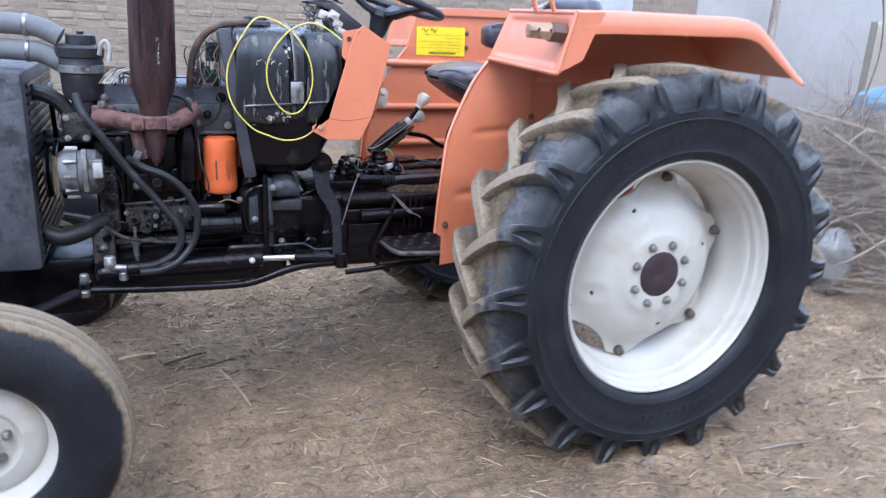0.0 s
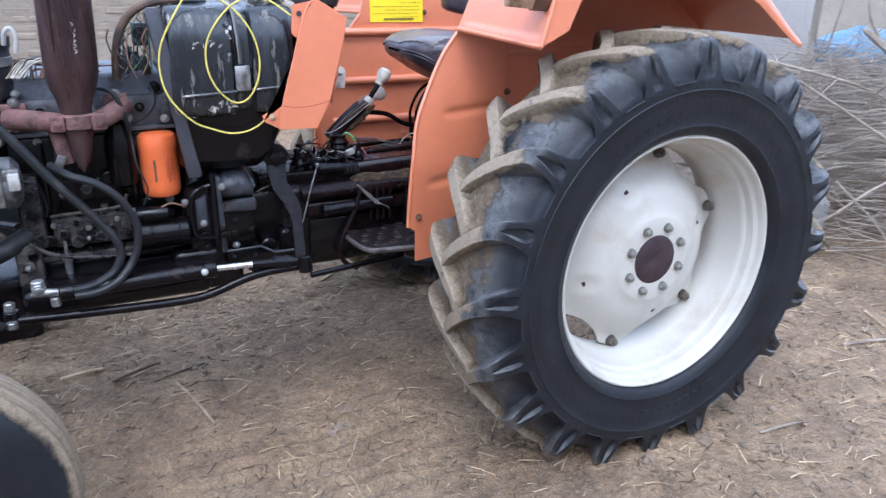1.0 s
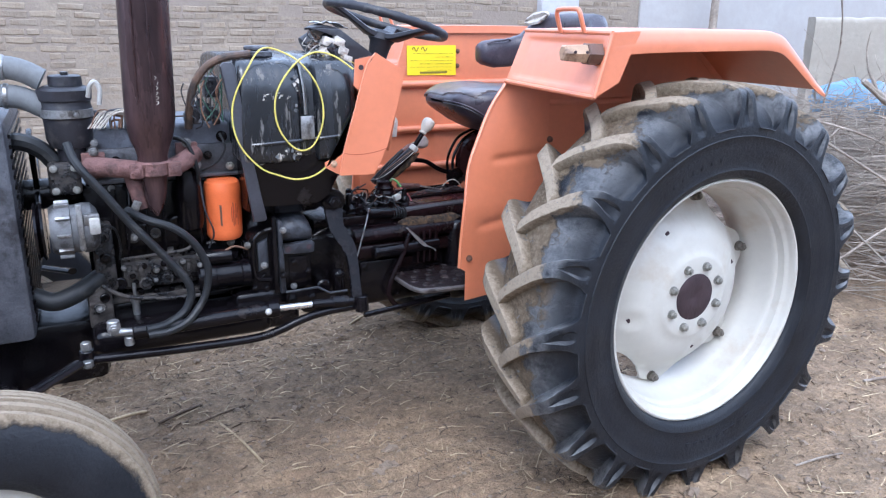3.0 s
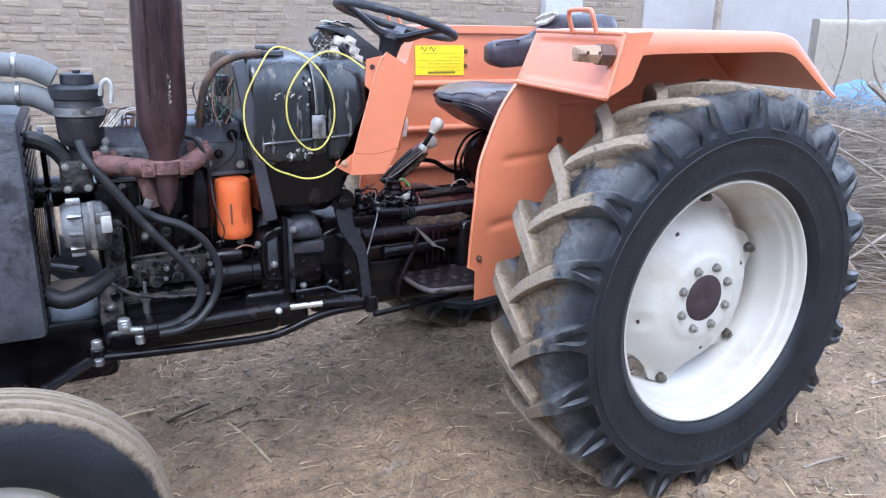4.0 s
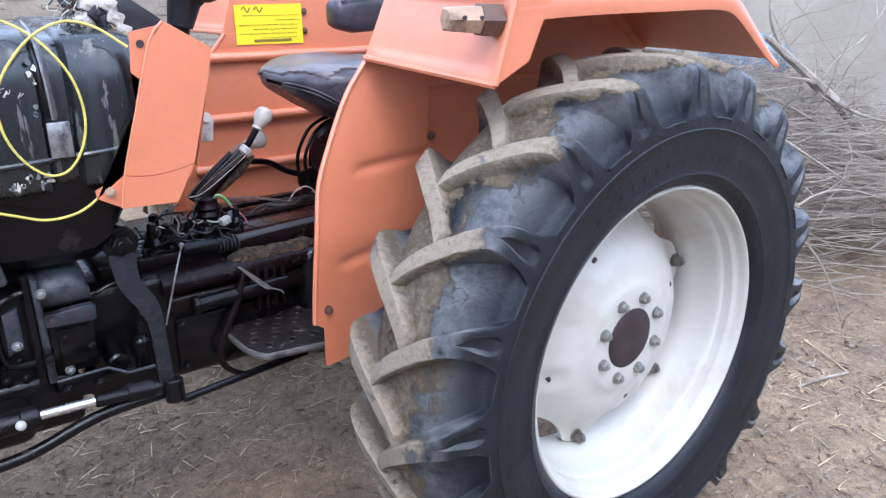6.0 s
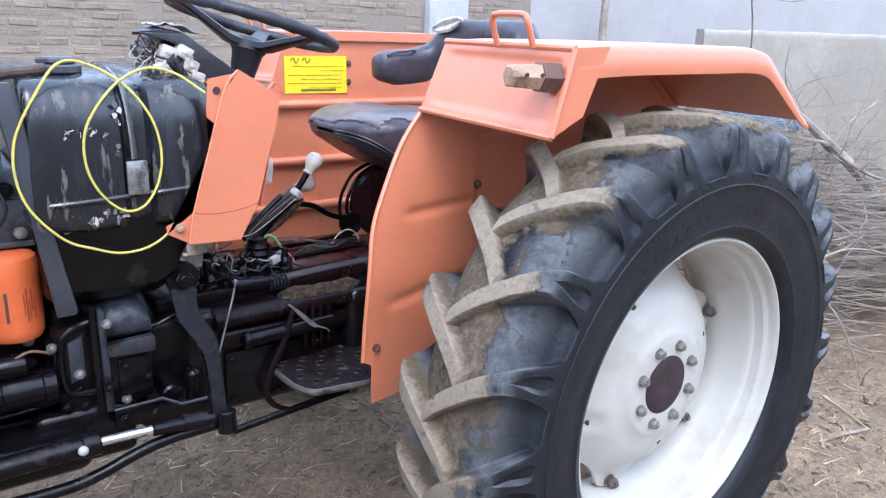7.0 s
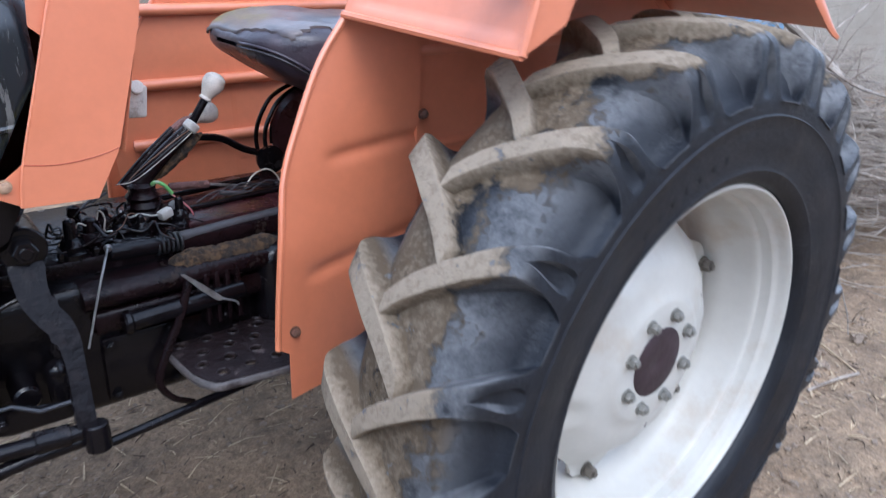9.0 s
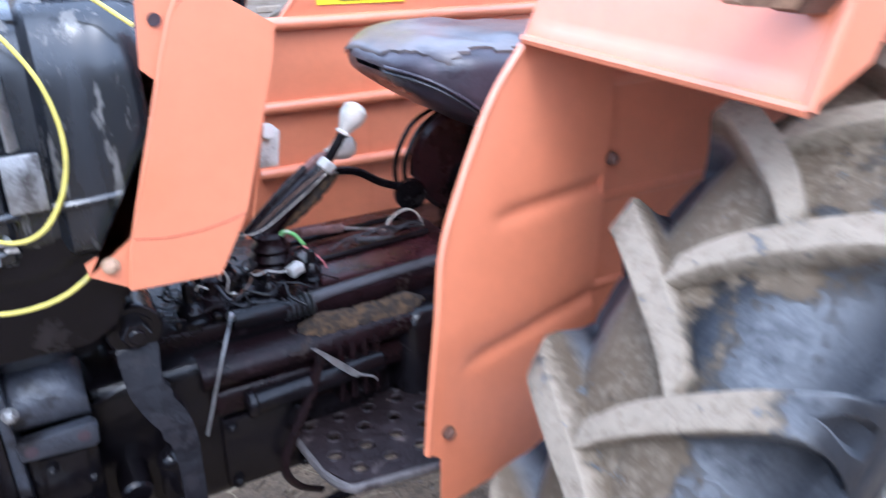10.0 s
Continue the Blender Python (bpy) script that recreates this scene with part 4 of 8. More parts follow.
cyl(bm, (-1.175, 0.64, 1.362), (-1.175, 0.64, 1.376), 0.036, seg=28, chamfer=0.004)
part("filler_cap", bm, M_GREY, tank, "round tank cap")
bm = B()
box(bm, (-1.092, 0.494, 1.118), (-1.052, 0.502, 1.185), bevel=0.002)
part("label_plate", bm, M_STEEL, tank, "dull blank metal plate")
bm = B()
tube(bm, [(-1.075, 0.500, 1.19), (-1.077, 0.500, 1.25), (-1.080, 0.512, 1.30), (-1.08, 0.55, 1.335), (-1.08, 0.64, 1.352)], 0.004, 6, 4, flat=2.5)
part("strap", bm, M_STEEL, tank, "worn tank strap with paint rubbed off")
for i in range(22):
    bm = B()
    x = -1.20 + random.uniform(0, 0.09)
    z = (1.074, 1.232)[i % 2] + random.uniform(0, 0.014)
    tube(bm, [(x, 0.4985, z), (x + random.uniform(-0.003, 0.005), 0.4975, z + random.uniform(0.002, 0.006)), (x + random.uniform(0, 0.009), 0.4985, z + random.uniform(0.003, 0.011))], random.uniform(0.0007, 0.0014), 5, 2)
    part("scratch_mark", bm, M_KNOB, tank)
for i in range(26):
    bm = B()
    low = i % 3
    x = -1.17 + random.uniform(0, 0.075) if low else -1.10 + random.uniform(-0.006, 0.006)
    z = 1.068 + random.uniform(0, 0.022) if low else random.uniform(1.20, 1.30)
    w, h = random.uniform(0.002, 0.007), random.uniform(0.002, 0.010)
    plate(bm, [(x + w * math.cos(a) * random.uniform(0.5, 1.2), z + h * math.sin(a) * random.uniform(0.5, 1.2)) for a in [2 * math.pi * k / 7 for k in range(7)]], 0.004, pose(0, 0.4962, 0))
    part("paint_chip", bm, M_KNOB if i % 2 else M_PIPE, tank)
# bracket in front of the tank and skirt under it
bm = B()
plate(bm, [(-1.306, 1.325), (-1.298, 1.336), (-1.276, 1.337), (-1.266, 1.325), (-1.239, 1.105), (-1.202, 0.893), (-1.208, 0.885), (-1.240, 0.885), (-1.269, 1.106)], 0.014, pose(0, 0.504, 0), bevel=0.003)
part("tank_bracket", bm, M_STRAP, tractor, "bent flat steel bracket")
for x, y, z, a in ((-1.362, 0.62, 1.182, 0), (-1.335, 0.615, 1.190, 12), (-1.308, 0.625, 1.178, -8), (-1.350, 0.66, 1.20, 20)):
    bm = B()
    box(bm, (-0.010, -0.010, -0.022), (0.010, 0.010, 0.020), pose(x, y, z, 0, a, 10), bevel=0.003)
    box(bm, (-0.006, -0.006, 0.020), (0.006, 0.006, 0.030), pose(x, y, z, 0, a, 10), bevel=0.002)
    part("plug", bm, M_PLASTIC, tractor)
bm = B()
box(bm, (-1.332, 0.625, 1.232), (-1.290, 0.665, 1.292), pose(0, 0, 0), bevel=0.005)
for z in (1.245, 1.262, 1.279):
    box(bm, (-1.329, 0.622, z - 0.005), (-1.305, 0.626, z + 0.004), bevel=0.001)
part("relay_box", bm, M_PLASTIC, tractor, "dusty black relay box")
bm = B()
sec = []
for x, z0 in ((-1.250, 0.91), (-1.235, 0.895), (-1.14, 0.89), (-1.04, 0.89), (-1.005, 0.91), (-0.975, 0.97), (-0.94, 1.03)):
    sec.append([(x, 0.515, 1.075), (x, 0.520, 1.00), (x, 0.530, z0 + 0.03), (x, 0.56, z0), (x, 0.64, z0 - 0.005), (x, 0.90, z0), (x, 1.10, 1.0), (x, 1.14, 1.075)])
rings(bm, sec)
part("tank_cradle", bm, M_BLACK, tractor, "oily black tank cradle")
bm = B()
hexbolt(bm, (-1.206, 0.522, 1.055), 0.008, 0.008)
part("cradle_bolt", bm, M_BOLT, tractor)

tagged(mesh_object("cord", tube(B(), [(-0.935, 0.480, 1.315), (-0.985, 0.510, 1.352), (-1.035, 0.53, 1.360), (-1.10, 0.505, 1.33), (-1.155, 0.494, 1.26), (-1.165, 0.492, 1.19), (-1.145, 0.492, 1.13), (-1.105, 0.492, 1.090), (-1.065, 0.492, 1.095), (-1.035, 0.492, 1.14), (-1.025, 0.492, 1.20), (-1.040, 0.494, 1.27), (-1.085, 0.512, 1.335), (-1.14, 0.56, 1.368), (-1.19, 0.535, 1.367), (-1.235, 0.505, 1.315), (-1.275, 0.500, 1.24), (-1.283, 0.497, 1.17), (-1.265, 0.490, 1.105), (-1.215, 0.487, 1.045), (-1.165, 0.490, 1.02), (-1.115, 0.488, 1.005), (-1.06, 0.488, 1.012), (-1.015, 0.486, 1.045), (-0.985, 0.484, 1.10), (-0.955, 0.482, 1.155), (-0.925, 0.484, 1.19), (-0.912, 0.50, 1.205)], 0.0026, 8, 8), M_CORD), "thin yellow cord looped over the black tank", "cord")

# ---- column cover panel ----
bm = B()
plate(bm, [(-0.866, 1.360), (-0.780, 1.308), (-0.786, 1.27), (-0.836, 1.085), (-0.842, 1.072), (-0.878, 1.006), (-0.984, 1.009), (-0.973, 1.07), (-0.934, 1.20), (-0.895, 1.325)], 0.0025, pose(0, 0.470, 0))
cover = part("column_cover", bm, M_ORANGE, tractor, "orange sheet-steel cover beside the steering column")
bm = B()
plate(bm, [(-0.930, 1.342), (-0.880, 1.352), (-0.895, 1.325), (-0.934, 1.20), (-0.973, 1.07), (-0.984, 1.009), (-1.028, 1.034), (-1.030, 1.050), (-0.966, 1.080), (-0.932, 1.17), (-0.910, 1.244), (-0.936, 1.268)], 0.0025, pose(0, 0.478, 0))
part("side_flange", bm, M_ORANGE, cover)
# thin dark line that stands for the shade in the sheet's crease
bm = B()
tube(bm, [(-0.973, 0.4700, 1.074), (-0.940, 0.4700, 1.069), (-0.905, 0.4700, 1.069), (-0.868, 0.4700, 1.074), (-0.838, 0.4700, 1.082)], 0.0010, 6, 4)
part("crease", bm, M_INKCREASE, cover, "crease in the sheet, its shade drawn as a dark line")
bm = B()
tube(bm, [(-0.868, 0.472, 1.360), (-0.896, 0.473, 1.325), (-0.935, 0.473, 1.20), (-0.974, 0.473, 1.07), (-0.985, 0.472, 1.010)], 0.0035, 6, 3)
part("fold", bm, M_ORANGE, cover)
bm = B()
plate(bm, [(0, 0), (0.10, 0), (0.10, 0.30), (0, 0.30)], 0.0025, Matrix(((-0.15, 0, -0.20, -0.781), (1, 0, 0, 0.4715), (0, 0.0, -0.97, 1.306), (0, 0, 0, 1))) @ Matrix.Diagonal((1.0, 1.0, 0.8, 1)))
part("side_return", bm, M_ORANGE, cover)
bm = B()
hexbolt(bm, (-1.003, 0.477, 1.044), 0.0085, 0.008)
part("cover_bolt", bm, M_LAMP, cover)
bm = B()
cyl(bm, (-0.913, 0.477, 1.320), (-0.913, 0.4775, 1.320), 0.006, seg=12)
cyl(bm, (-0.913, 0.4755, 1.320), (-0.913, 0.477, 1.320), 0.0075, seg=12)
part("bolt_hole", bm, M_HUB, cover)

# ---- dash cowl with its bare wiring ----
bm = B()
plate(bm, [(-1.028, 1.428), (-0.925, 1.424), (-0.84, 1.365), (-0.80, 1.335), (-0.83, 1.29), (-0.895, 1.285), (-0.915, 1.375), (-0.935, 1.405), (-0.975, 1.415)], 0.012, pose(0, 0.62, 0), bevel=0.003)
cowl = part("dash_cowl", bm, M_PLASTIC, tractor, "black plastic dash cowl, cover off, wires hanging out")
bm = B()
rings(bm, [[(-1.030 + d, y, 1.427), (-0.975 + d * 0.7, y, 1.432 + 0.010 * b), (-0.920, y, 1.424 + 0.010 * b), (-0.815, y, 1.348), (-0.815, y, 1.341), (-0.920, y, 1.416), (-0.975 + d * 0.7, y, 1.424), (-1.030 + d, y, 1.421)] for y, b, d in ((0.632, 0, 0.0), (0.68, 0.6, 0.012), (0.78, 1, 0.045), (0.90, 0.6, 0.10), (0.98, 0, 0.14))])
part("cowl_top", bm, M_PLASTIC, cowl)
bm = B()
for k in range(3):
    c = (-0.950 + 0.030 * (k % 2), 0.72 + 0.1 * k, 1.362)
    cyl(bm, c, (c[0] + 0.04, c[1], c[2] + 0.025), 0.035, seg=20, chamfer=0.003)
part("gauge", bm, M_PLASTIC, cowl)
for k, (x, z, a, pale) in enumerate(((-0.9625, 1.387, 20, 1), (-0.930, 1.387, 28, 1), (-0.9195, 1.360, 26, 1), (-0.908, 1.334, 18, 1), (-0.9545, 1.368, 40, 0), (-0.940, 1.352, 70, 0), (-0.975, 1.354, 55, 1))):
    bm = B()
    box(bm, (-0.0165, -0.015, -0.0135), (0.0165, 0.015, 0.0135), pose(x, 0.628, z, 0, a, 6 * k), bevel=0.003)
    box(bm, (0.0165, -0.010, -0.009), (0.024, 0.010, 0.009), pose(x, 0.628, z, 0, a, 6 * k), bevel=0.002)
    box(bm, (-0.008, -0.017, -0.004), (0.006, -0.014, 0.004), pose(x, 0.628, z, 0, a, 6 * k), bevel=0.001)
    part("connector", bm, M_KNOB if pale else M_PLASTIC, cowl, "dusty white wire connector" if k == 0 else "")
for k in range(72):
    bm = B()
    if k < 44:
        p = Vector((random.uniform(-1.02, -0.965), random.uniform(0.615, 0.70), random.uniform(1.335, 1.412)))
    else:
        p = Vector((random.uniform(-0.985, -0.915), random.uniform(0.612, 0.66), random.uniform(1.318, 1.352)))
    pts = [p]
    for j in range(4):
        pts.append(pts[-1] + Vector((random.uniform(-0.018, 0.022), random.uniform(-0.012, 0.012), random.uniform(-0.026, 0.014))))
    tube(bm, pts, random.choice((0.0010, 0.0013, 0.0017)), 5, 4)
    part("wire", bm, random.choice((M_WHITEPLASTIC, M_KNOB, M_BROWNWIRE, M_KNOB, M_PIPE, M_PLASTIC) if k < 44 else (M_CORD, M_STRAW, M_DULLGREEN, M_KNOB, M_PLASTIC)), cowl)

# crumpled clear film on the cowl
bm = B()
grid = [[bm.verts.new((-0.985 + 0.010 * i, 0.655 + 0.011 * j, 1.444 - (0.004 if i > 6 else 0) * (i - 6) + 0.007 * noise.noise((i * 0.5, j * 0.5, 9)) + 0.004 * noise.noise((i * 1.3, j * 1.3, 4)))) for i in range(11)] for j in range(9)]
for a, b in zip(grid, grid[1:]):
    for i in range(10):
        bm.faces.new((a[i], a[i + 1], b[i + 1], b[i]))
film_ = tagged(mesh_object("plastic_film", bm, M_FILM, sharp=80), "crumpled dusty clear film lying on the dash cowl", "plastic film")
film_.modifiers.new("thick", "SOLIDIFY").thickness = 0.0015

# ---- steering wheel ----
SW = pose(-0.69, 0.83, 1.452, 0, 15.5, 0)
bm = B()
N = 72
loops = []
for i in range(N):
    a = 2 * math.pi * i / N
    lump = 0.0015 * math.sin(a * 24) if 3.3 < a < 5.5 else 0
    c = Vector((0.205 * math.cos(a), 0.205 * math.sin(a), 0))
    e = Vector((math.cos(a), math.sin(a), 0))
    loops.append([SW @ (c + e * (0.0125 + lump) * math.cos(b) + Vector((0, 0, 0.0145 + lump)) * math.sin(b)) for b in [2 * math.pi * k / 10 for k in range(10)]])
rings(bm, loops, closed_v=True)
wheel = part("steering_wheel", bm, M_PLASTIC, tractor, "cracked black plastic steering wheel")
for a in (-60, 60, 180):
    bm = B()
    e = Vector((math.cos(radians(a)), math.sin(radians(a)), 0))
    s = Vector((-e.y, e.x, 0))
    sec = []
    for r, z, w, h in ((0.02, -0.055, 0.03, 0.012), (0.06, -0.050, 0.026, 0.011), (0.12, -0.026, 0.020, 0.009), (0.17, -0.008, 0.018, 0.008), (0.198, -0.002, 0.024, 0.008)):
        sec.append([SW @ (e * r + s * u * w + Vector((0, 0, z + v * h))) for u, v in ((-1, -0.6), (-0.7, -1), (0.7, -1), (1, -0.6), (1, 0.6), (0.7, 1), (-0.7, 1), (-1, 0.6))])
    rings(bm, sec)
    part("spoke", bm, M_PLASTIC, wheel)
bm = B()
lathe(bm, [(0.035, 0.03), (0.045, 0.042), (0.066, 0.045), (0.075, 0.038), (0.13, 0.030)], 28, SW @ pose(0, 0, 0, -90, 0, 0))
part("hub", bm, M_PLASTIC, wheel)
bm = B()
cyl(bm, SW @ Vector((0, 0, -0.06)), SW @ Vector((0, 0, -0.52)), 0.024, seg=20)
part("steering_column", bm, M_BLACK, tractor)
bm = B()
box(bm, (-0.020, -0.006, -0.03), (0.020, 0.006, 0.025), pose(-0.765, 0.60, 1.125, 0, 8, 25), bevel=0.004)
cyl(bm, (-0.770, 0.60, 1.15), (-0.800, 0.60, 1.155), 0.010, seg=12)
cyl(bm, (-0.765, 0.60, 1.145), (-0.765, 0.585, 1.15), 0.012, seg=12, chamfer=0.002)
part("throttle_lever", bm, M_KNOB, tractor, "worn tan throttle lever")

# ---- exhaust silencer and manifold ----
bm = B()
prof = [(0.925, 0.006, 0.030), (0.945, 0.022, 0.030), (0.985, 0.030, 0.031), (1.02, 0.034, 0.033), (1.075, 0.041, 0.037), (1.09, 0.040, 0.038), (1.11, 0.046, 0.042), (1.135, 0.056, 0.050), (1.165, 0.062, 0.056), (1.195, 0.0648, 0.059), (1.23, 0.065, 0.060), (1.60, 0.064, 0.060), (2.0, 0.064, 0.060), (2.04, 0.05, 0.05), (2.10, 0.03, 0.03)]
loops = []
for z, a, b in prof:
    x0 = -1.4925 + 0.0125 * (z - 1.1) / 0.4
    crease = 0.09 * max(0, 1 - abs(z - 1.105) / 0.075)
    loops.append([(x0 + a * (1 - crease * (0.5 + 0.5 * math.cos(7 * t))) * math.cos(t), 0.555 + b * (1 - crease * (0.5 + 0.5 * math.cos(7 * t))) * math.sin(t), z) for t in [2 * math.pi * k / 42 for k in range(42)]])
rings(bm, loops)
sil = part("silencer", bm, M_RUST, tractor, "tall rust-brown exhaust silencer with a pinched foot", sharp=50)
for dx, l in ((-0.030, 0.35), (0.008, 0.5), (0.044, 0.42)):
    bm = B()
    tube(bm, [(-1.4925 + dx, 0.555 - 0.060 * math.sqrt(max(0.05, 1 - (dx / 0.064) ** 2)), 1.24), (-1.485 + dx, 0.555 - 0.061 * math.sqrt(max(0.05, 1 - (dx / 0.064) ** 2)), 1.24 + l)], 0.003, 6, 3)
    part("weld_seam", bm, M_RUST, sil)
for k in range(6):
    bm = B()
    z = 1.23 + 0.013 * k
    x = -1.478 + 0.004 * random.random()
    x += random.uniform(-0.003, 0.003)
    tube(bm, [(x + random.uniform(0, 0.004), 0.4955, z), (x + random.uniform(0.004, 0.010), 0.4957, z + random.uniform(0.002, 0.006)), (x + random.uniform(0, 0.006), 0.4953, z + random.uniform(0.005, 0.010))], 0.0009, 5, 2)
    part("chalk_mark", bm, M_KNOB, sil, "pale scratched mark")
bm = B()
cyl(bm, (-1.493, 0.555, 1.035), (-1.493, 0.555, 1.075), 0.048, seg=28, chamfer=0.004)
box(bm, (-1.558, 0.507, 1.035), (-1.525, 0.520, 1.075), bevel=0.004)
box(bm, (-1.461, 0.507, 1.035), (-1.426, 0.520, 1.075), bevel=0.004)
clamp = part("clamp", bm, M_PINKRUST, sil, "rusty pipe clamp")
for x in (-1.543, -1.442):
    bm = B()
    hexbolt(bm, (x, 0.507, 1.055), 0.010, 0.012)
    part("clamp_bolt", bm, M_PINKRUST, clamp)
bm = B()
tube(bm, [(-1.655, 0.60, 1.060), (-1.62, 0.575, 1.062), (-1.57, 0.565, 1.055), (-1.50, 0.565, 1.045), (-1.44, 0.568, 1.052), (-1.40, 0.585, 1.068), (-1.375, 0.62, 1.075)], 0.026, 14, 6)
for x, z in ((-1.64, 1.06), (-1.395, 1.075)):
    box(bm, (x - 0.03, 0.612, z - 0.035), (x + 0.03, 0.632, z + 0.035), bevel=0.004)
tube(bm, [(-1.55, 0.60, 1.03), (-1.54, 0.58, 0.99), (-1.53, 0.575, 0.94)], 0.022, 12, 5)
mani = part("exhaust_manifold", bm, M_PINKRUST, tractor, "pink-brown rusty exhaust manifold")
for x, z in ((-1.638, 1.10), (-1.395, 1.11), (-1.652, 1.045), (-1.372, 1.045)):
    bm = B()
    hexbolt(bm, (x, 0.615, z), 0.011, 0.016)
    part("manifold_nut", bm, M_STEEL, mani)
bm = B()
box(bm, (-0.011, -0.003, -0.024), (0.011, 0.003, 0.024), pose(-1.553, 0.55, 0.945, 10, 24, 12), bevel=0.002)
part("metal_tag", bm, M_STEEL, tractor, "small bare metal tag")

# ---- oil filter and its bowl ----
bm = B()
prof = [(0.812, 0.038), (0.815, 0.046), (0.825, 0.0515), (0.84, 0.0525), (0.945, 0.0525), (0.950, 0.0535), (0.968, 0.0535), (0.975, 0.0525), (0.987, 0.050), (0.994, 0.042), (0.997, 0.030)]
rings(bm, [[(-1.302 + (0.0012 if 0.94 < z < 0.97 and k % 2 else 0) + r * math.cos(2 * math.pi * k / 48), 0.635 + r * math.sin(2 * math.pi * k / 48), z) for k in range(48)] for z, r in prof])
filt = part("oil_filter", bm, M_FILTER, tractor, "new bright orange spin-on oil filter")
for k, (a, z0, z1, w) in enumerate(((-108, 0.862, 0.925, 0.0030), (-74, 0.872, 0.918, 0.0012), (-68, 0.858, 0.930, 0.0016), (-62, 0.862, 0.905, 0.0010), (-57, 0.880, 0.926, 0.0014), (-51, 0.86, 0.915, 0.0010))):
    t = radians(a)
    part("print_bar", box(B(), (-w, -0.0006, z0), (w, 0.0006, z1), pose(-1.302 + 0.0529 * math.cos(t), 0.635 + 0.0529 * math.sin(t), 0, 0, 0, a + 90)), M_LAMPDARK if k == 0 else M_INKCREASE, filt)
bm = B()
lathe(bm, [(0.85, 0.02), (0.86, 0.034), (0.88, 0.038), (0.98, 0.038), (1.0, 0.032), (1.03, 0.030)], 24, pose(-1.40, 0.62, 0, 90, 0, 0) @ Matrix.Diagonal((1, 1, 1, 1)))
part("filter_bowl", bm, M_BLACK, tractor)

# ---- air cleaner and hoses ----
bm = B()
def zlathe(bm, x, y, prof, seg=32):
    return rings(bm, [[(x + r * math.cos(2 * math.pi * k / seg), y + r * math.sin(2 * math.pi * k / seg), z) for k in range(seg)] for z, r in prof])
zlathe(bm, -1.690, 0.66, [(1.105, 0.03), (1.11, 0.050), (1.13, 0.058), (1.185, 0.060), (1.19, 0.064), (1.215, 0.064), (1.22, 0.062), (1.232, 0.062), (1.236, 0.066), (1.262, 0.068), (1.268, 0.060), (1.272, 0.05)])
ac = part("air_cleaner", bm, M_PLASTIC, tractor, "dusty black oil-bath air cleaner with a steel band")
bm = B()
zlathe(bm, -1.690, 0.66, [(1.190, 0.064), (1.191, 0.0655), (1.212, 0.0655), (1.213, 0.064)])
part("band", bm, M_STEEL, ac, "bare steel clamp band")
bm = B()
zlathe(bm, -1.685, 0.66, [(1.272, 0.03), (1.273, 0.042), (1.297, 0.041), (1.30, 0.036)])
zlathe(bm, -1.685, 0.66, [(1.299, 0.008), (1.302, 0.010), (1.308, 0.010), (1.309, 0.006)], 10)
part("cap", bm, M_PLASTIC, ac)
for z, x1, mat in ((1.318, -2.02, M_GREY), (1.245, -2.02, M_GREY)):
    bm = B()
    tube(bm, [(-1.74, 0.665, z - 0.03), (-1.79, 0.67, z - 0.004), (-1.85, 0.675, z + 0.004), (x1, 0.69, z + 0.01)], 0.030, 14, 6)
    part("air_pipe", bm, M_PIPE, ac, "dusty pale grey air pipe" if z > 1.3 else "")
    bm = B()
    cyl(bm, (-1.835, 0.674, z + 0.003), (-1.820, 0.673, z + 0.002), 0.033, seg=18, chamfer=0.003)
    part("hose_clip", bm, M_STEEL, ac)
bm = B()
tube(bm, [(-1.635, 0.61, 1.245), (-1.628, 0.60, 1.275), (-1.615, 0.60, 1.285), (-1.605, 0.60, 1.265), (-1.610, 0.60, 1.225)], 0.006, 8, 5)
part("catch_wire", bm, M_WHITEPLASTIC, ac)

def hose(name, pts, r, mat, label=""):
    return part(name, tube(B(), pts, r, 10, 8), mat, tractor, label)

hose("hydraulic_hose", [(-1.700, 0.50, 1.140), (-1.690, 0.475, 1.105), (-1.671, 0.455, 1.073), (-1.628, 0.45, 1.012), (-1.576, 0.45, 0.932), (-1.524, 0.448, 0.865), (-1.482, 0.446, 0.808), (-1.449, 0.443, 0.760), (-1.439, 0.440, 0.722), (-1.446, 0.437, 0.693), (-1.463, 0.434, 0.668), (-1.493, 0.425, 0.652), (-1.525, 0.412, 0.645), (-1.565, 0.405, 0.644)], 0.0115, M_RUBBERHOSE, "black rubber hydraulic hose")
hose("hydraulic_hose", [(-1.575, 0.52, 0.950), (-1.533, 0.455, 0.935), (-1.473, 0.435, 0.912), (-1.425, 0.43, 0.868), (-1.395, 0.43, 0.808), (-1.391, 0.428, 0.765), (-1.404, 0.425, 0.712), (-1.429, 0.418, 0.675), (-1.462, 0.405, 0.648), (-1.509, 0.397, 0.632), (-1.562, 0.397, 0.630)], 0.0105, M_RUBBERHOSE)
hose("vacuum_hose", [(-1.44, 0.60, 1.13), (-1.405, 0.58, 1.12), (-1.385, 0.575, 1.08), (-1.375, 0.58, 1.03), (-1.372, 0.60, 0.99)], 0.006, M_RUBBERHOSE)
M_OLDHOSE = material("old_hose", (0.105, 0.062, 0.040), 0.6, vary=0.35, scale=20, other=(0.035, 0.026, 0.022), cover=0.46, cover_scale=12, bump=0.2)
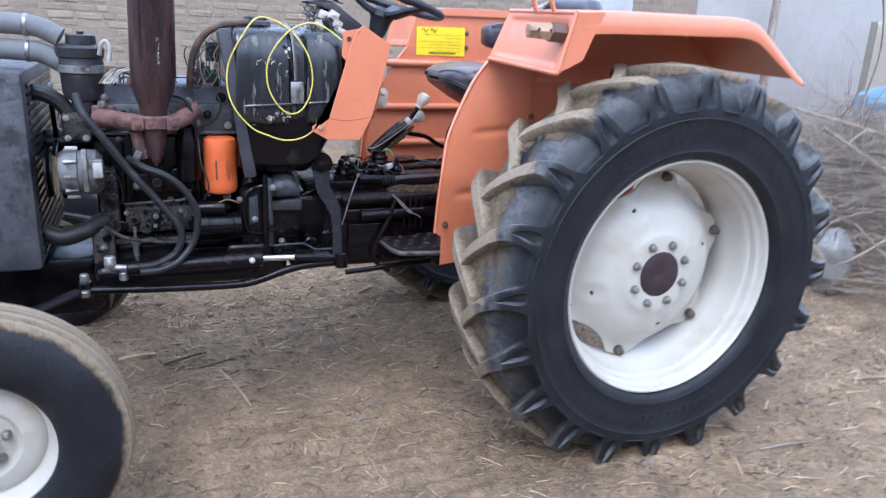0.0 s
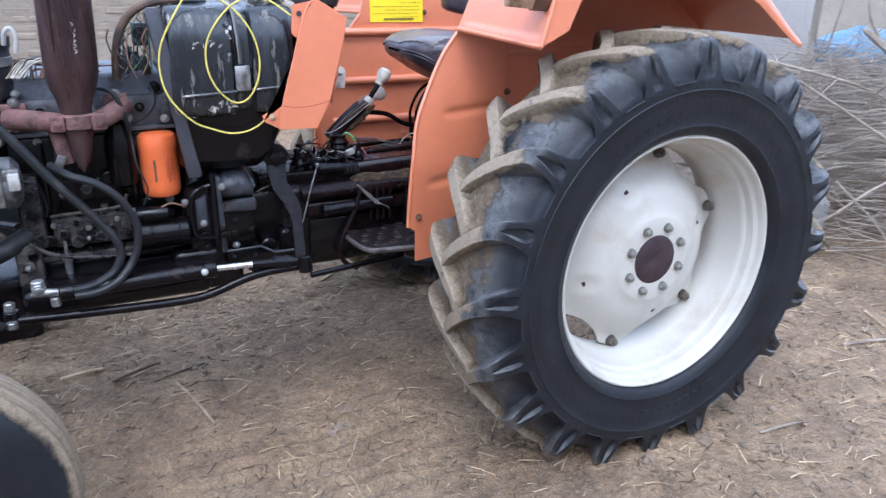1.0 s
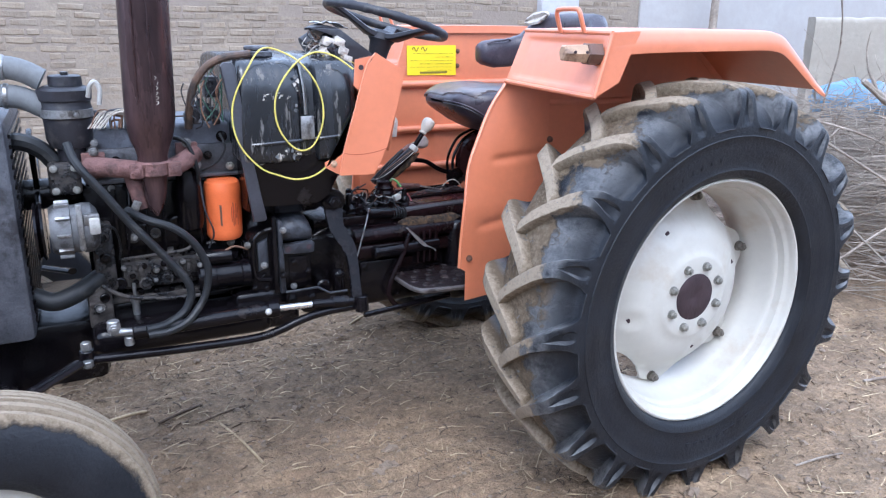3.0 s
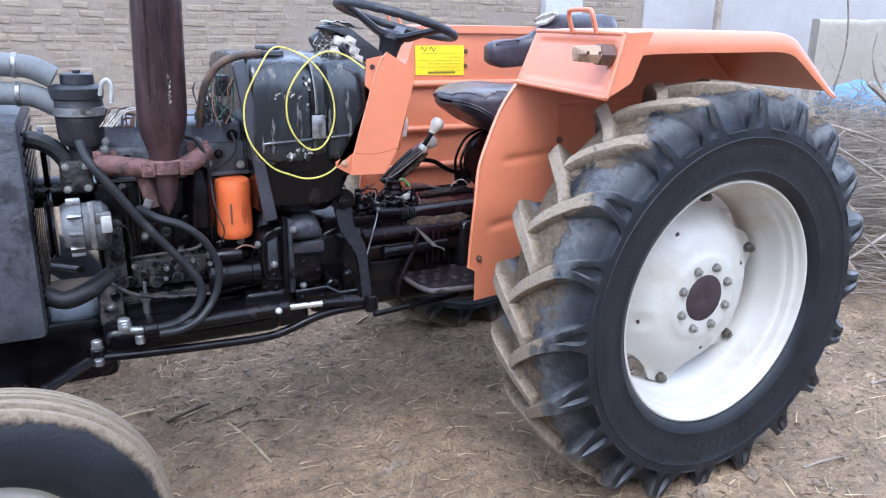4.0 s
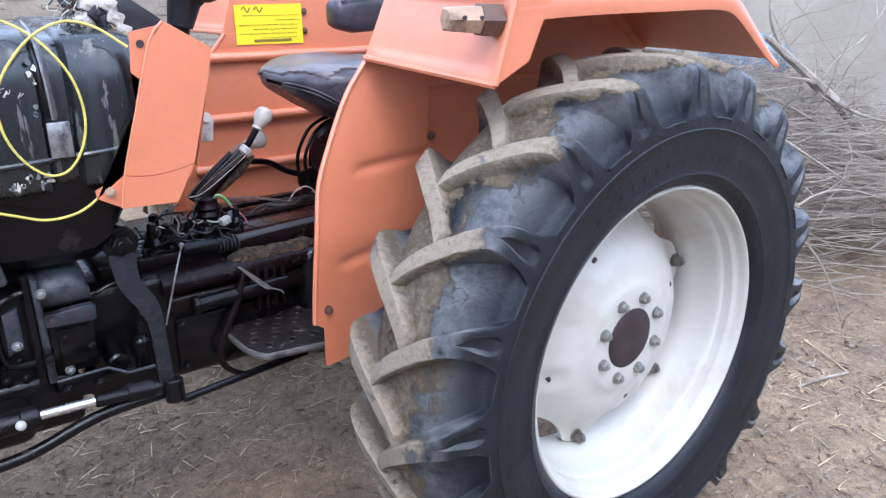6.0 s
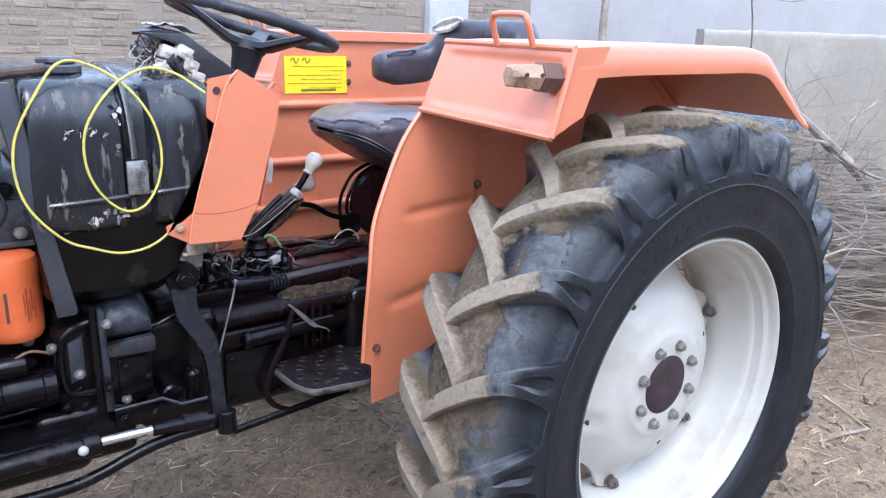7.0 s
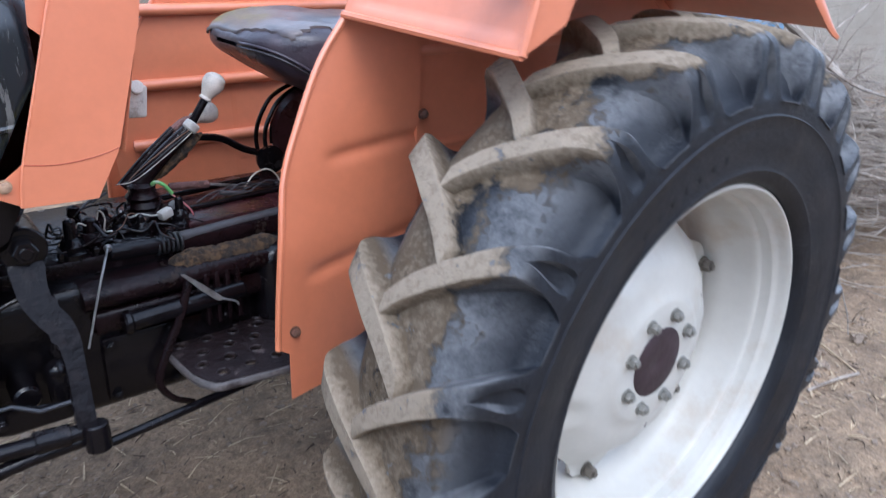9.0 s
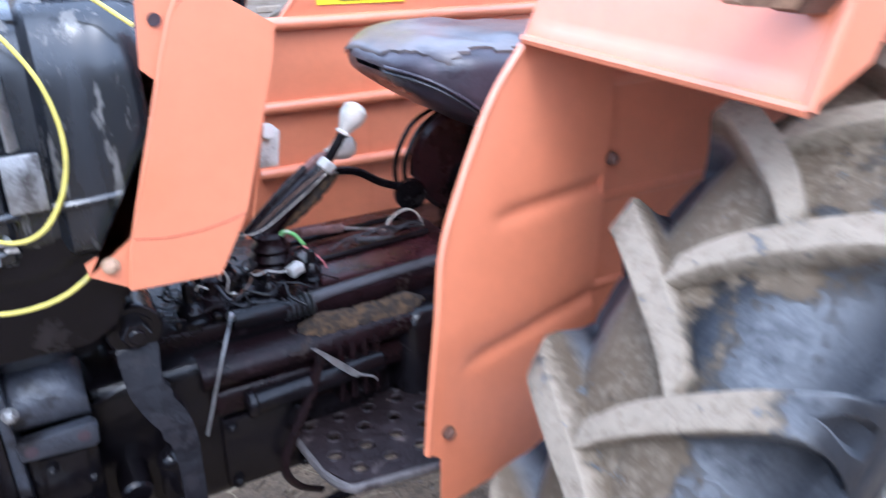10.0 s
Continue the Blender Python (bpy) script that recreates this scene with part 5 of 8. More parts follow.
hose("brown_hose", [(-1.385, 0.62, 1.15), (-1.38, 0.60, 1.21), (-1.365, 0.59, 1.27), (-1.33, 0.585, 1.32), (-1.28, 0.585, 1.345), (-1.22, 0.60, 1.352), (-1.17, 0.66, 1.36)], 0.011, M_OLDHOSE, "old brown rubber hose")
hose("thin_hose", [(-1.31, 0.56, 1.14), (-1.30, 0.55, 1.10), (-1.32, 0.56, 1.06), (-1.36, 0.59, 1.03)], 0.0035, M_RUBBERHOSE)
for k in range(16):
    x0 = random.uniform(-1.37, -1.29)
    pts = [(x0, random.uniform(0.55, 0.60), random.uniform(1.15, 1.18))]
    for j in range(3):
        pts.append((pts[-1][0] + random.uniform(-0.025, 0.03), pts[-1][1] + random.uniform(-0.01, 0.012), pts[-1][2] + random.uniform(0.015, 0.06)))
    hose("wire", pts, random.choice((0.0014, 0.002)), random.choice((M_PLASTIC, M_DULLGREEN, M_PLASTIC, M_BROWNWIRE, M_PLASTIC, M_PLASTIC)))
for k in range(9):
    x0, x1 = random.uniform(-1.64, -1.54), random.uniform(-1.52, -1.34)
    hz = random.uniform(1.172, 1.215)
    hose("fuel_pipe", [(x0, 0.64, 1.155), (x0 + 0.01, 0.65, hz), (x0 * 0.5 + x1 * 0.5, 0.67 + random.uniform(-0.02, 0.03), hz + random.uniform(-0.015, 0.01)), (x1, 0.70, 1.175)], random.choice((0.0022, 0.003, 0.0035)), random.choice((M_BROWNWIRE, M_STEEL, M_PLASTIC)))
for x in (-1.62, -1.53, -1.45, -1.37, -1.32):
    bm = B()
    cyl(bm, (x, 0.70, 1.15), (x, 0.70, 1.185), 0.016, seg=12, chamfer=0.003)
    hexbolt(bm, (x, 0.70, 1.185), 0.010, 0.012, (0, 0, 1))
    part("injector", bm, M_GREY, tractor)

# ---- alternator, pump and small castings on the side of the engine ----
alt = part("alternator", lathe(B(), [(0, 0.02), (0.0, 0.060), (0.012, 0.068), (0.05, 0.070), (0.052, 0.064), (0.075, 0.064), (0.077, 0.068), (0.10, 0.066), (0.115, 0.05), (0.12, 0.02)], 32, pose(-1.765, 0.555, 0.905, 0, 0, -90)), M_ALLOY, tractor, "grey dusty alternator with a silver bracket")
for k in range(10):
    a = radians(36 * k)
    bm = B()
    box(bm, (-0.005, -0.004, -0.004), (0.03, 0.004, 0.010), pose(-1.745, 0.555 + 0.068 * math.cos(a), 0.905 + 0.068 * math.sin(a), math.degrees(a) - 90, 0, 0), bevel=0.002)
    part("fin", bm, M_STEEL, alt)
bm = B()
lathe(bm, [(0, 0.075), (0.006, 0.078), (0.010, 0.066), (0.016, 0.078), (0.022, 0.075)], 32, pose(-1.80, 0.555, 0.905, 0, 0, -90))
part("pulley", bm, M_BLACK, alt)
bm = B()
box(bm, (-1.70, 0.478, 0.86), (-1.685, 0.50, 0.985), pose(0, 0, 0), bevel=0.004)
box(bm, (-1.685, 0.488, 0.925), (-1.645, 0.505, 0.955), bevel=0.005)
part("alternator_strap", bm, M_STEEL, alt, "bright bare-metal strap")
bm = B()
box(bm, (-1.672, 0.480, 0.900), (-1.645, 0.500, 0.945), bevel=0.005)
part("terminal_box", bm, M_WHITEPLASTIC, alt)
# injection pump and side covers
bm = B()
box(bm, (-1.60, 0.62, 0.69), (-1.29, 0.67, 0.775), bevel=0.008)
for k in range(9):
    box(bm, (-1.59 + 0.033 * k, 0.612, 0.70), (-1.575 + 0.033 * k, 0.63, 0.765), bevel=0.003)
pump = part("injection_pump", bm, M_DUSTY, tractor, "grimy grey injection pump casting")
for k in range(12):
    bm = B()
    hexbolt(bm, (-1.595 + 0.027 * k, 0.618, 0.712 if k % 2 else 0.758), 0.007, 0.009)
    part("pump_bolt", bm, M_BLACK if k % 3 else M_STEEL, pump)
for lo, hi, mat in (((-1.58, 0.632, 0.80), (-1.42, 0.662, 0.88), M_BLACK), ((-1.44, 0.63, 0.615), (-1.28, 0.66, 0.68), M_BLACK), ((-1.67, 0.60, 0.70), (-1.615, 0.68, 0.90), M_DUSTY), ((-1.70, 0.58, 0.60), (-1.635, 0.66, 0.72), M_DUSTY)):
    part("side_cover", box(B(), lo, hi, bevel=0.008), mat, tractor)
for k in range(40):
    bm = B()
    x, z = random.uniform(-1.66, -1.26), random.choice((0.675, 0.79, 0.895, 0.985, 1.02, 0.64, 0.86))
    hexbolt(bm, (x, 0.66, z), random.choice((0.006, 0.008, 0.010)), 0.012)
    part("engine_bolt", bm, M_BLACK if k % 4 else M_STEEL, tractor)
for k in range(5):
    hose("delivery_pipe", [(-1.58 + 0.05 * k, 0.625, 0.775), (-1.575 + 0.05 * k, 0.605, 0.83), (-1.565 + 0.045 * k, 0.61, 0.92), (-1.56 + 0.045 * k, 0.635, 1.0)], 0.0035, M_BLACK)
bm = B()
cyl(bm, (-1.575, 0.60, 0.655), (-1.575, 0.60, 0.675), 0.014, seg=14, chamfer=0.002)
cyl(bm, (-1.575, 0.60, 0.675), (-1.575, 0.60, 0.715), 0.005, seg=10)
cyl(bm, (-1.575, 0.60, 0.62), (-1.575, 0.60, 0.655), 0.010, seg=12)
part("drain_tap", bm, M_STEEL, tractor, "small steel drain tap")
bm = B()
tube(bm, [(-1.43, 0.645, 0.72), (-1.43, 0.64, 0.85), (-1.428, 0.645, 0.93)], 0.008, 8, 4)
tube(bm, [(-1.36, 0.63, 0.80), (-1.30, 0.615, 0.81), (-1.26, 0.62, 0.83)], 0.006, 8, 4)
part("oil_pipe", bm, M_BLACK, tractor)
# radiator side, fan shroud, lower hose
for z in np.arange(0.66, 1.18, 0.026):
    part("radiator_fin", box(B(), (-1.835, 0.54, z), (-1.824, 1.12, z + 0.010)), M_BLACK, tractor)
bm = B()
tube(bm, [(-1.83, 0.58, 0.72), (-1.78, 0.57, 0.70), (-1.72, 0.58, 0.715), (-1.66, 0.62, 0.74)], 0.026, 12, 6)
part("lower_hose", bm, M_RUBBERHOSE, tractor)
bm = B()
cyl(bm, (-1.83, 0.83, 0.95), (-1.68, 0.83, 0.95), 0.045, seg=20)
for k in range(4):
    box(bm, (-1.80, -0.03, 0.03), (-1.785, 0.03, 0.20), pose(0, 0.83, 0.95, 90 * k + 20, 0, 0), bevel=0.004)
part("fan", bm, M_BLACK, tractor)

# ---- steering ram, drag link and drop arm ----
def rod(name, p0, p1, r, mat, label="", parent=tractor, seg=16, chamfer=0.003):
    return part(name, cyl(B(), p0, p1, r, seg=seg, chamfer=chamfer), mat, parent, label)

ram = rod("steering_ram", (-1.60, 0.43, 0.632), (-1.205, 0.43, 0.638), 0.021, M_BLACK, "black hydraulic steering ram with a bright rod")
rod("ram_rod", (-1.205, 0.43, 0.638), (-1.085, 0.43, 0.634), 0.0095, M_CHROME, "bright chromed rod", ram)
rod("ram_gland", (-1.235, 0.43, 0.638), (-1.20, 0.43, 0.638), 0.0245, M_BLACK, "", ram)
rod("rod_end", (-1.10, 0.43, 0.634), (-0.955, 0.425, 0.626), 0.014, M_BLACK, "", ram)
rod("rod_sleeve", (-1.04, 0.43, 0.631), (-0.985, 0.43, 0.626), 0.019, M_BLACK, "", ram)
bm = B()
ball(bm, (-1.235, 0.408, 0.640), 0.010)
part("grease_cap", bm, M_WHITEPLASTIC, ram, "white cap")
bm = B()
cyl(bm, (-1.645, 0.43, 0.635), (-1.645, 0.43, 0.675), 0.016, seg=14, chamfer=0.003)
hexbolt(bm, (-1.645, 0.43, 0.655), 0.014, 0.02)
cyl(bm, (-1.645, 0.43, 0.64), (-1.56, 0.427, 0.632), 0.011, seg=12)
cyl(bm, (-1.595, 0.427, 0.636), (-1.575, 0.427, 0.634), 0.016, seg=6)
part("hose_fitting", bm, M_STEEL, ram, "bare steel hose elbow")
bm = B()
cyl(bm, (-1.61, 0.425, 0.60), (-1.61, 0.425, 0.625), 0.013, seg=12, chamfer=0.002)
part("lower_fitting", bm, M_STEEL, ram)
link = part("drag_link", tube(B(), [(-1.73, 0.435, 0.572), (-1.55, 0.43, 0.564), (-1.36, 0.428, 0.557), (-1.26, 0.427, 0.558), (-1.20, 0.427, 0.570), (-1.13, 0.428, 0.592), (-1.06, 0.43, 0.604), (-0.94, 0.43, 0.608)], 0.0125, 12, 5), M_BLACK, tractor, "black bent steel drag link")
rod("ball_joint", (-1.717, 0.438, 0.550), (-1.717, 0.438, 0.600), 0.020, M_BLACK, "", link)
part("castle_nut", cyl(B(), (-1.717, 0.430, 0.602), (-1.717, 0.430, 0.625), 0.013, seg=6, chamfer=0.002), M_STEEL, link)
part("castle_nut", cyl(B(), (-1.717, 0.414, 0.56), (-1.717, 0.414, 0.578), 0.014, seg=6, chamfer=0.002), M_STEEL, link)
bm = B()
box(bm, (-1.70, 0.50, 0.535), (-1.20, 0.66, 0.62), pose(0, 0, 0), bevel=0.03, seg=3)
part("sump_side", bm, M_BLACK, tractor)
bm = B()
plate(bm, [(p.x, p.z) for p in smooth_path([(-1.014, 0, 0.895), (-1.012, 0, 0.860), (-1.008, 0, 0.832), (-0.992, 0, 0.800), (-0.975, 0, 0.775), (-0.969, 0, 0.741), (-0.970, 0, 0.700), (-0.973, 0, 0.660), (-0.975, 0, 0.628), (-0.962, 0, 0.616), (-0.948, 0, 0.620), (-0.944, 0, 0.650), (-0.941, 0, 0.690), (-0.938, 0, 0.734), (-0.936, 0, 0.770), (-0.943, 0, 0.801), (-0.960, 0, 0.830), (-0.963, 0, 0.858), (-0.957, 0, 0.895)], 3)], 0.018, Matrix(((1, 0, 0, 0), (0, 1, 0.50, 0.098), (0, 0, 1, 0), (0, 0, 0, 1))), bevel=0.005)
arm = part("drop_arm", bm, M_ARM, tractor, "curved flat black forged steering arm")
rod("arm_boss", (-0.985, 0.545, 0.915), (-0.985, 0.66, 0.915), 0.037, M_BLACK, "", arm, 24)
bm = B()
hexbolt(bm, (-0.985, 0.545, 0.915), 0.020, 0.018)
part("boss_nut", bm, M_BLACK, arm)
rod("arm_joint", (-0.950, 0.405, 0.596), (-0.950, 0.412, 0.645), 0.021, M_BLACK, "", arm)

# ---- clutch housing and gearbox ----
def slab(outline, y0, y1, bevel, mat, name, parent, label=""):
    """A flat casting in x, z from y0 back to y1."""
    return part(name, plate(B(), outline, y1 - y0, pose(0, y0, 0), bevel), mat, parent, label)


ch = slab([(-1.252, 0.80), (-1.238, 0.828), (-1.214, 0.840), (-1.160, 0.850), (-1.160, 0.640), (-1.235, 0.640), (-1.252, 0.67)], 0.575, 0.72, 0.014, M_BLACK, "clutch_housing", tractor, "oily black clutch housing")
# raised border round the round-shouldered cover, and a hollow in it
part("cover_border", tube(B(), [(-1.168, 0.573, 0.842), (-1.205, 0.573, 0.833), (-1.228, 0.573, 0.815), (-1.236, 0.573, 0.78), (-1.236, 0.573, 0.72), (-1.226, 0.573, 0.690), (-1.20, 0.573, 0.682), (-1.17, 0.573, 0.680)], 0.008, 8, 5), M_BLACK, ch)
slab([(-1.222, 0.80), (-1.19, 0.815), (-1.19, 0.72), (-1.222, 0.71)], 0.566, 0.58, 0.006, M_WORN, "cover_pad", ch)
part("flywheel_cover", box(B(), (-1.30, 0.56, 0.52), (-1.10, 0.86, 0.650), bevel=0.02, seg=3), M_BLACK, ch)
# bolted joint: two flanges face to face
slab([(-1.178, 0.882), (-1.166, 0.882), (-1.164, 0.640), (-1.180, 0.640)], 0.548, 0.72, 0.003, M_BLACK, "flange", ch)
slab([(-1.164, 0.875), (-1.151, 0.870), (-1.146, 0.640), (-1.162, 0.640)], 0.540, 0.72, 0.003, M_WORN, "flange", ch)
# barrel-topped block with a worn crown, and the body under it
bm = B()
rings(bm, [[(x, y, z) for y, z in ((0.72, 0.80), (0.56, 0.80), (0.548, 0.812), (0.547, 0.835), (0.556, 0.856 + h), (0.580, 0.872 + h), (0.62, 0.880 + h), (0.72, 0.882 + h))] for x, h in ((-1.150, -0.012), (-1.140, -0.002), (-1.112, 0.004), (-1.085, 0.002), (-1.068, -0.006), (-1.058, -0.022))])
part("crown", bm, M_WORN, ch, "blue-grey crown with paint worn off", sharp=50)
slab([(-1.148, 0.770), (-1.056, 0.768), (-1.060, 0.648), (-1.148, 0.645)], 0.556, 0.72, 0.008, M_BLACK, "body", ch)
slab([(-1.132, 0.752), (-1.072, 0.752), (-1.076, 0.664), (-1.132, 0.664)], 0.550, 0.56, 0.004, M_BLACK, "body_pad", ch)
lugp = slab([(-1.153, 0.796), (-1.060, 0.800), (-1.053, 0.793), (-1.055, 0.766), (-1.062, 0.762), (-1.150, 0.767)], 0.534, 0.556, 0.004, M_WORN, "lug_plate", ch, "worn steel lug plate with two holes")
for x, z in ((-1.136, 0.781), (-1.072, 0.783)):
    part("lug_hole", cyl(B(), (x, 0.5335, z), (x, 0.537, z), 0.0085, seg=14), M_HUB, lugp)
for k, (x, y, z) in enumerate(((-1.149, 0.540, 0.842), (-1.205, 0.566, 0.731), (-1.250, 0.572, 0.798), (-1.119, 0.556, 0.655), (-1.119, 0.549, 0.736), (-1.200, 0.574, 0.655), (-1.235, 0.574, 0.66), (-1.155, 0.540, 0.70), (-1.072, 0.556, 0.70))):
    part("housing_bolt", hexbolt(B(), (x, y, z), 0.0085, 0.011), M_STEEL if k < 4 else M_BLACK, ch)
slab([(-1.150, 0.645), (-1.050, 0.647), (-1.010, 0.622), (-0.952, 0.622), (-0.952, 0.590), (-1.150, 0.600)], 0.530, 0.546, 0.004, M_BLACK, "lower_bracket", ch)
part("bracket_edge", tube(B(), [(-1.150, 0.531, 0.646), (-1.050, 0.531, 0.648), (-1.010, 0.531, 0.623), (-0.952, 0.531, 0.623)], 0.004, 6, 0), M_WORN, ch)
for x, z in ((-1.132, 0.626), (-1.070, 0.623)):
    part("bracket_bolt", hexbolt(B(), (x, 0.530, z), 0.011, 0.013), M_BLACK, ch)
bm = B()
cyl(bm, (-0.964, 0.585, 0.600), (-0.964, 0.585, 0.662), 0.020, seg=18, chamfer=0.004)
ball(bm, (-0.964, 0.585, 0.664), 0.022, sz=0.8)
cyl(bm, (-1.020, 0.560, 0.634), (-1.020, 0.64, 0.636), 0.024, seg=18, chamfer=0.005)
part("stub", bm, M_BLACK, ch)
part("oil_streak_pipe", tube(B(), [(-1.05, 0.575, 0.80), (-1.02, 0.572, 0.815), (-0.99, 0.575, 0.82), (-0.96, 0.59, 0.81)], 0.004, 7, 5), M_BLACK, ch)
# gearbox side: a rounded ridge, a capped shaft, ribs, a cover plate and its bolts
bm = B()
rings(bm, [[(x, y, z) for y, z in ((0.66, 0.745), (0.606, 0.748), (0.594, 0.758), (0.590, 0.772), (0.596, 0.786), (0.612, 0.795), (0.66, 0.800))] for x in (-0.90, -0.88, -0.70, -0.52, -0.50)])
part("ridge", bm, M_GRIME, gearbox, sharp=60)
part("ridge_lower", box(B(), (-0.89, 0.604, 0.690), (-0.50, 0.64, 0.742), bevel=0.014, seg=3), M_GRIME, gearbox)
bm = B()
cyl(bm, (-0.836, 0.585, 0.718), (-0.60, 0.592, 0.724), 0.019, seg=18, chamfer=0.004)
cyl(bm, (-0.842, 0.585, 0.718), (-0.826, 0.585, 0.718), 0.0235, seg=18, chamfer=0.004)
part("capped_shaft", bm, M_BLACK, gearbox)
for k in range(4):
    part("rib", box(B(), (-0.682 + 0.022 * k, 0.588, 0.66), (-0.670 + 0.022 * k, 0.62, 0.775), bevel=0.005), M_GRIME, gearbox)
part("side_plate", box(B(), (-0.88, 0.606, 0.545), (-0.62, 0.63, 0.685), bevel=0.008), M_BLACK, gearbox)
for x, z in ((-0.865, 0.67), (-0.75, 0.672), (-0.64, 0.67), (-0.865, 0.56), (-0.75, 0.56)):
    part("side_bolt", hexbolt(B(), (x, 0.606, z), 0.009, 0.010), M_BLACK, gearbox)
part("top_deck", box(B(), (-1.02, 0.66, 0.79), (-0.45, 0.98, 0.832), bevel=0.012), M_GRIME, gearbox)
part("brake_boss", lathe(B(), [(0.0, 0.032), (-0.010, 0.031), (-0.014, 0.024), (-0.014, 0.014), (-0.008, 0.012)], 22, pose(-0.492, 0.625, 0.768)), M_BLACK, gearbox)
rod("cross_shaft", (-0.835, 0.650, 0.836), (-0.71, 0.66, 0.826), 0.017, M_BLACK, "ribbed rubber sleeve", tractor)
for k in range(6):
    rod("sleeve_ring", (-0.745 + 0.009 * k, 0.659, 0.8265), (-0.740 + 0.009 * k, 0.659, 0.8265), 0.0195, M_RUBBERHOSE, "", tractor, 16, 0.001)
shaft = rod("pull_rod", (-0.70, 0.672, 0.828), (-0.43, 0.695, 0.832), 0.0118, M_PULLROD, "dark grey pull rod", tractor)
rod("rod_collar", (-0.703, 0.6715, 0.828), (-0.697, 0.6722, 0.828), 0.0145, M_ALLOY, "", shaft)
part("rod_pin", ball(B(), (-0.8385, 0.631, 0.854), 0.0075), M_STEEL, shaft)
bm = B()
sec = []
for k in range(41):
    x = -0.737 + 0.0060 * k
    b = min(1, k / 5, (40 - k) / 6 + 0.2) ** 0.6
    zt, zb = 0.812 + 0.008 * noise.noise((x * 20, 1, 1)), 0.772 + 0.010 * noise.noise((x * 26, 4, 1))
    zm = (zt + zb) / 2
    loop = []
    for q in range(14):
        a = 2 * math.pi * q / 14
        p = Vector((x, 0.632 + 0.026 * b * math.cos(a), zm + (zt - zb) / 2 * b * math.sin(a)))
        p += Vector((noise.noise(p * 130), noise.noise(p * 130 + Vector((5, 0, 0))), noise.noise(p * 130 + Vector((0, 5, 0))))) * 0.0045
        loop.append(p)
    sec.append(loop)
rings(bm, sec)
tagged(mesh_object("rag", bm, M_RAG), "greasy brown fibrous rag lying on the gearbox", "rag")
hose("clutch_rod", [(-0.8397, 0.626, 0.8556), (-0.864, 0.584, 0.8298), (-0.8805, 0.574, 0.7886), (-0.9085, 0.575, 0.6928)], 0.0022, M_STEEL, "thin steel pull wire")
# pedal and its arm
bm = B()
tube(bm, [(-0.715, 0.577, 0.775), (-0.724, 0.576, 0.751), (-0.743, 0.575, 0.699), (-0.768, 0.575, 0.648), (-0.789, 0.574, 0.602), (-0.7925, 0.573, 0.567), (-0.771, 0.572, 0.533), (-0.734, 0.570, 0.511)], 0.0055, 10, 6, flat=1.6)
pedal = part("brake_pedal", bm, M_GRIME, tractor, "black pedal arm with a bare metal strip")
part("pedal_pad", plate(B(), [(-0.735, 0.799), (-0.726, 0.797), (-0.690, 0.764), (-0.664, 0.738), (-0.653, 0.727), (-0.662, 0.724), (-0.672, 0.730), (-0.699, 0.757), (-0.722, 0.785)], 0.003, pose(0, 0.562, 0)), M_STEEL, pedal, "bare bent metal strip")
hose("bent_wire", [(-0.664, 0.563, 0.730), (-0.645, 0.562, 0.722), (-0.630, 0.561, 0.714), (-0.626, 0.560, 0.707)], 0.0018, M_STEEL)
rod("lower_rod", (-0.92, 0.47, 0.555), (-0.60, 0.50, 0.565), 0.009, M_BLACK, "", tractor)

# footplate with punched holes: a sheet with real openings
FP = [(-0.768, 0.585), (-0.758, 0.480), (-0.735, 0.430), (-0.700, 0.422), (-0.50, 0.395), (-0.47, 0.64), (-0.62, 0.650), (-0.75, 0.635)]
bm = B()
holes = []
for r, (ry, n, off) in enumerate(((0.455, 4, 0.018), (0.500, 5, 0.0), (0.545, 5, 0.022), (0.590, 5, 0.0), (0.622, 4, 0.02))):
    for k in range(n):
        holes.append((-0.735 + 0.055 * k + off + 0.01 * (0.53 - ry) * 10, ry, 0.0095))
def inside(x, y):
    c = False
    for i in range(len(FP)):
        (x1, y1), (x2, y2) = FP[i], FP[i - 1]
        if (y1 > y) != (y2 > y) and x < (x2 - x1) * (y - y1) / (y2 - y1) + x1:
            c = not c
    return c
a = [bm.verts.new((x, y, 0.632)) for x, y in FP]
es = [bm.edges.new((a[i], a[(i + 1) % len(a)])) for i in range(len(a))]
for hx, hy, hr in holes:
    if inside(hx, hy) and inside(hx - 0.02, hy - 0.015):
        c = [bm.verts.new((hx + hr * 1.25 * math.cos(2 * math.pi * k / 10), hy + hr * math.sin(2 * math.pi * k / 10), 0.632)) for k in range(10)]
        es += [bm.edges.new((c[i], c[(i + 1) % 10])) for i in range(10)]
bmesh.ops.triangle_fill(bm, use_beauty=True, edges=es)
g = bmesh.ops.extrude_face_region(bm, geom=bm.faces[:])
for v in g["geom"]:
    if isinstance(v, bmesh.types.BMVert):
        v.co.z -= 0.005
M_FOOT = material("footplate_worn", (0.020, 0.013, 0.014), 0.38, 0.3, vary=0.4, scale=12, other=(0.16, 0.125, 0.115), cover=0.33, cover_scale=14, other_rough=0.4, edge=0.14, bump=0.5, bump_scale=60)
M_LIP = material("worn_lip", (0.12, 0.105, 0.10), 0.45, 0.4, vary=0.35, scale=14, other=(0.04, 0.03, 0.03), cover=0.42, cover_scale=20, bump=0.3)
foot = part("footplate", bm, M_FOOT, tractor, "worn black footplate punched with round holes", sharp=20)
bm = B()
tube(bm, [(-0.768, 0.585, 0.625), (-0.758, 0.48, 0.622), (-0.735, 0.43, 0.622), (-0.700, 0.421, 0.622), (-0.60, 0.408, 0.622), (-0.50, 0.395, 0.622)], 0.0065, 8, 3, flat=1.3)
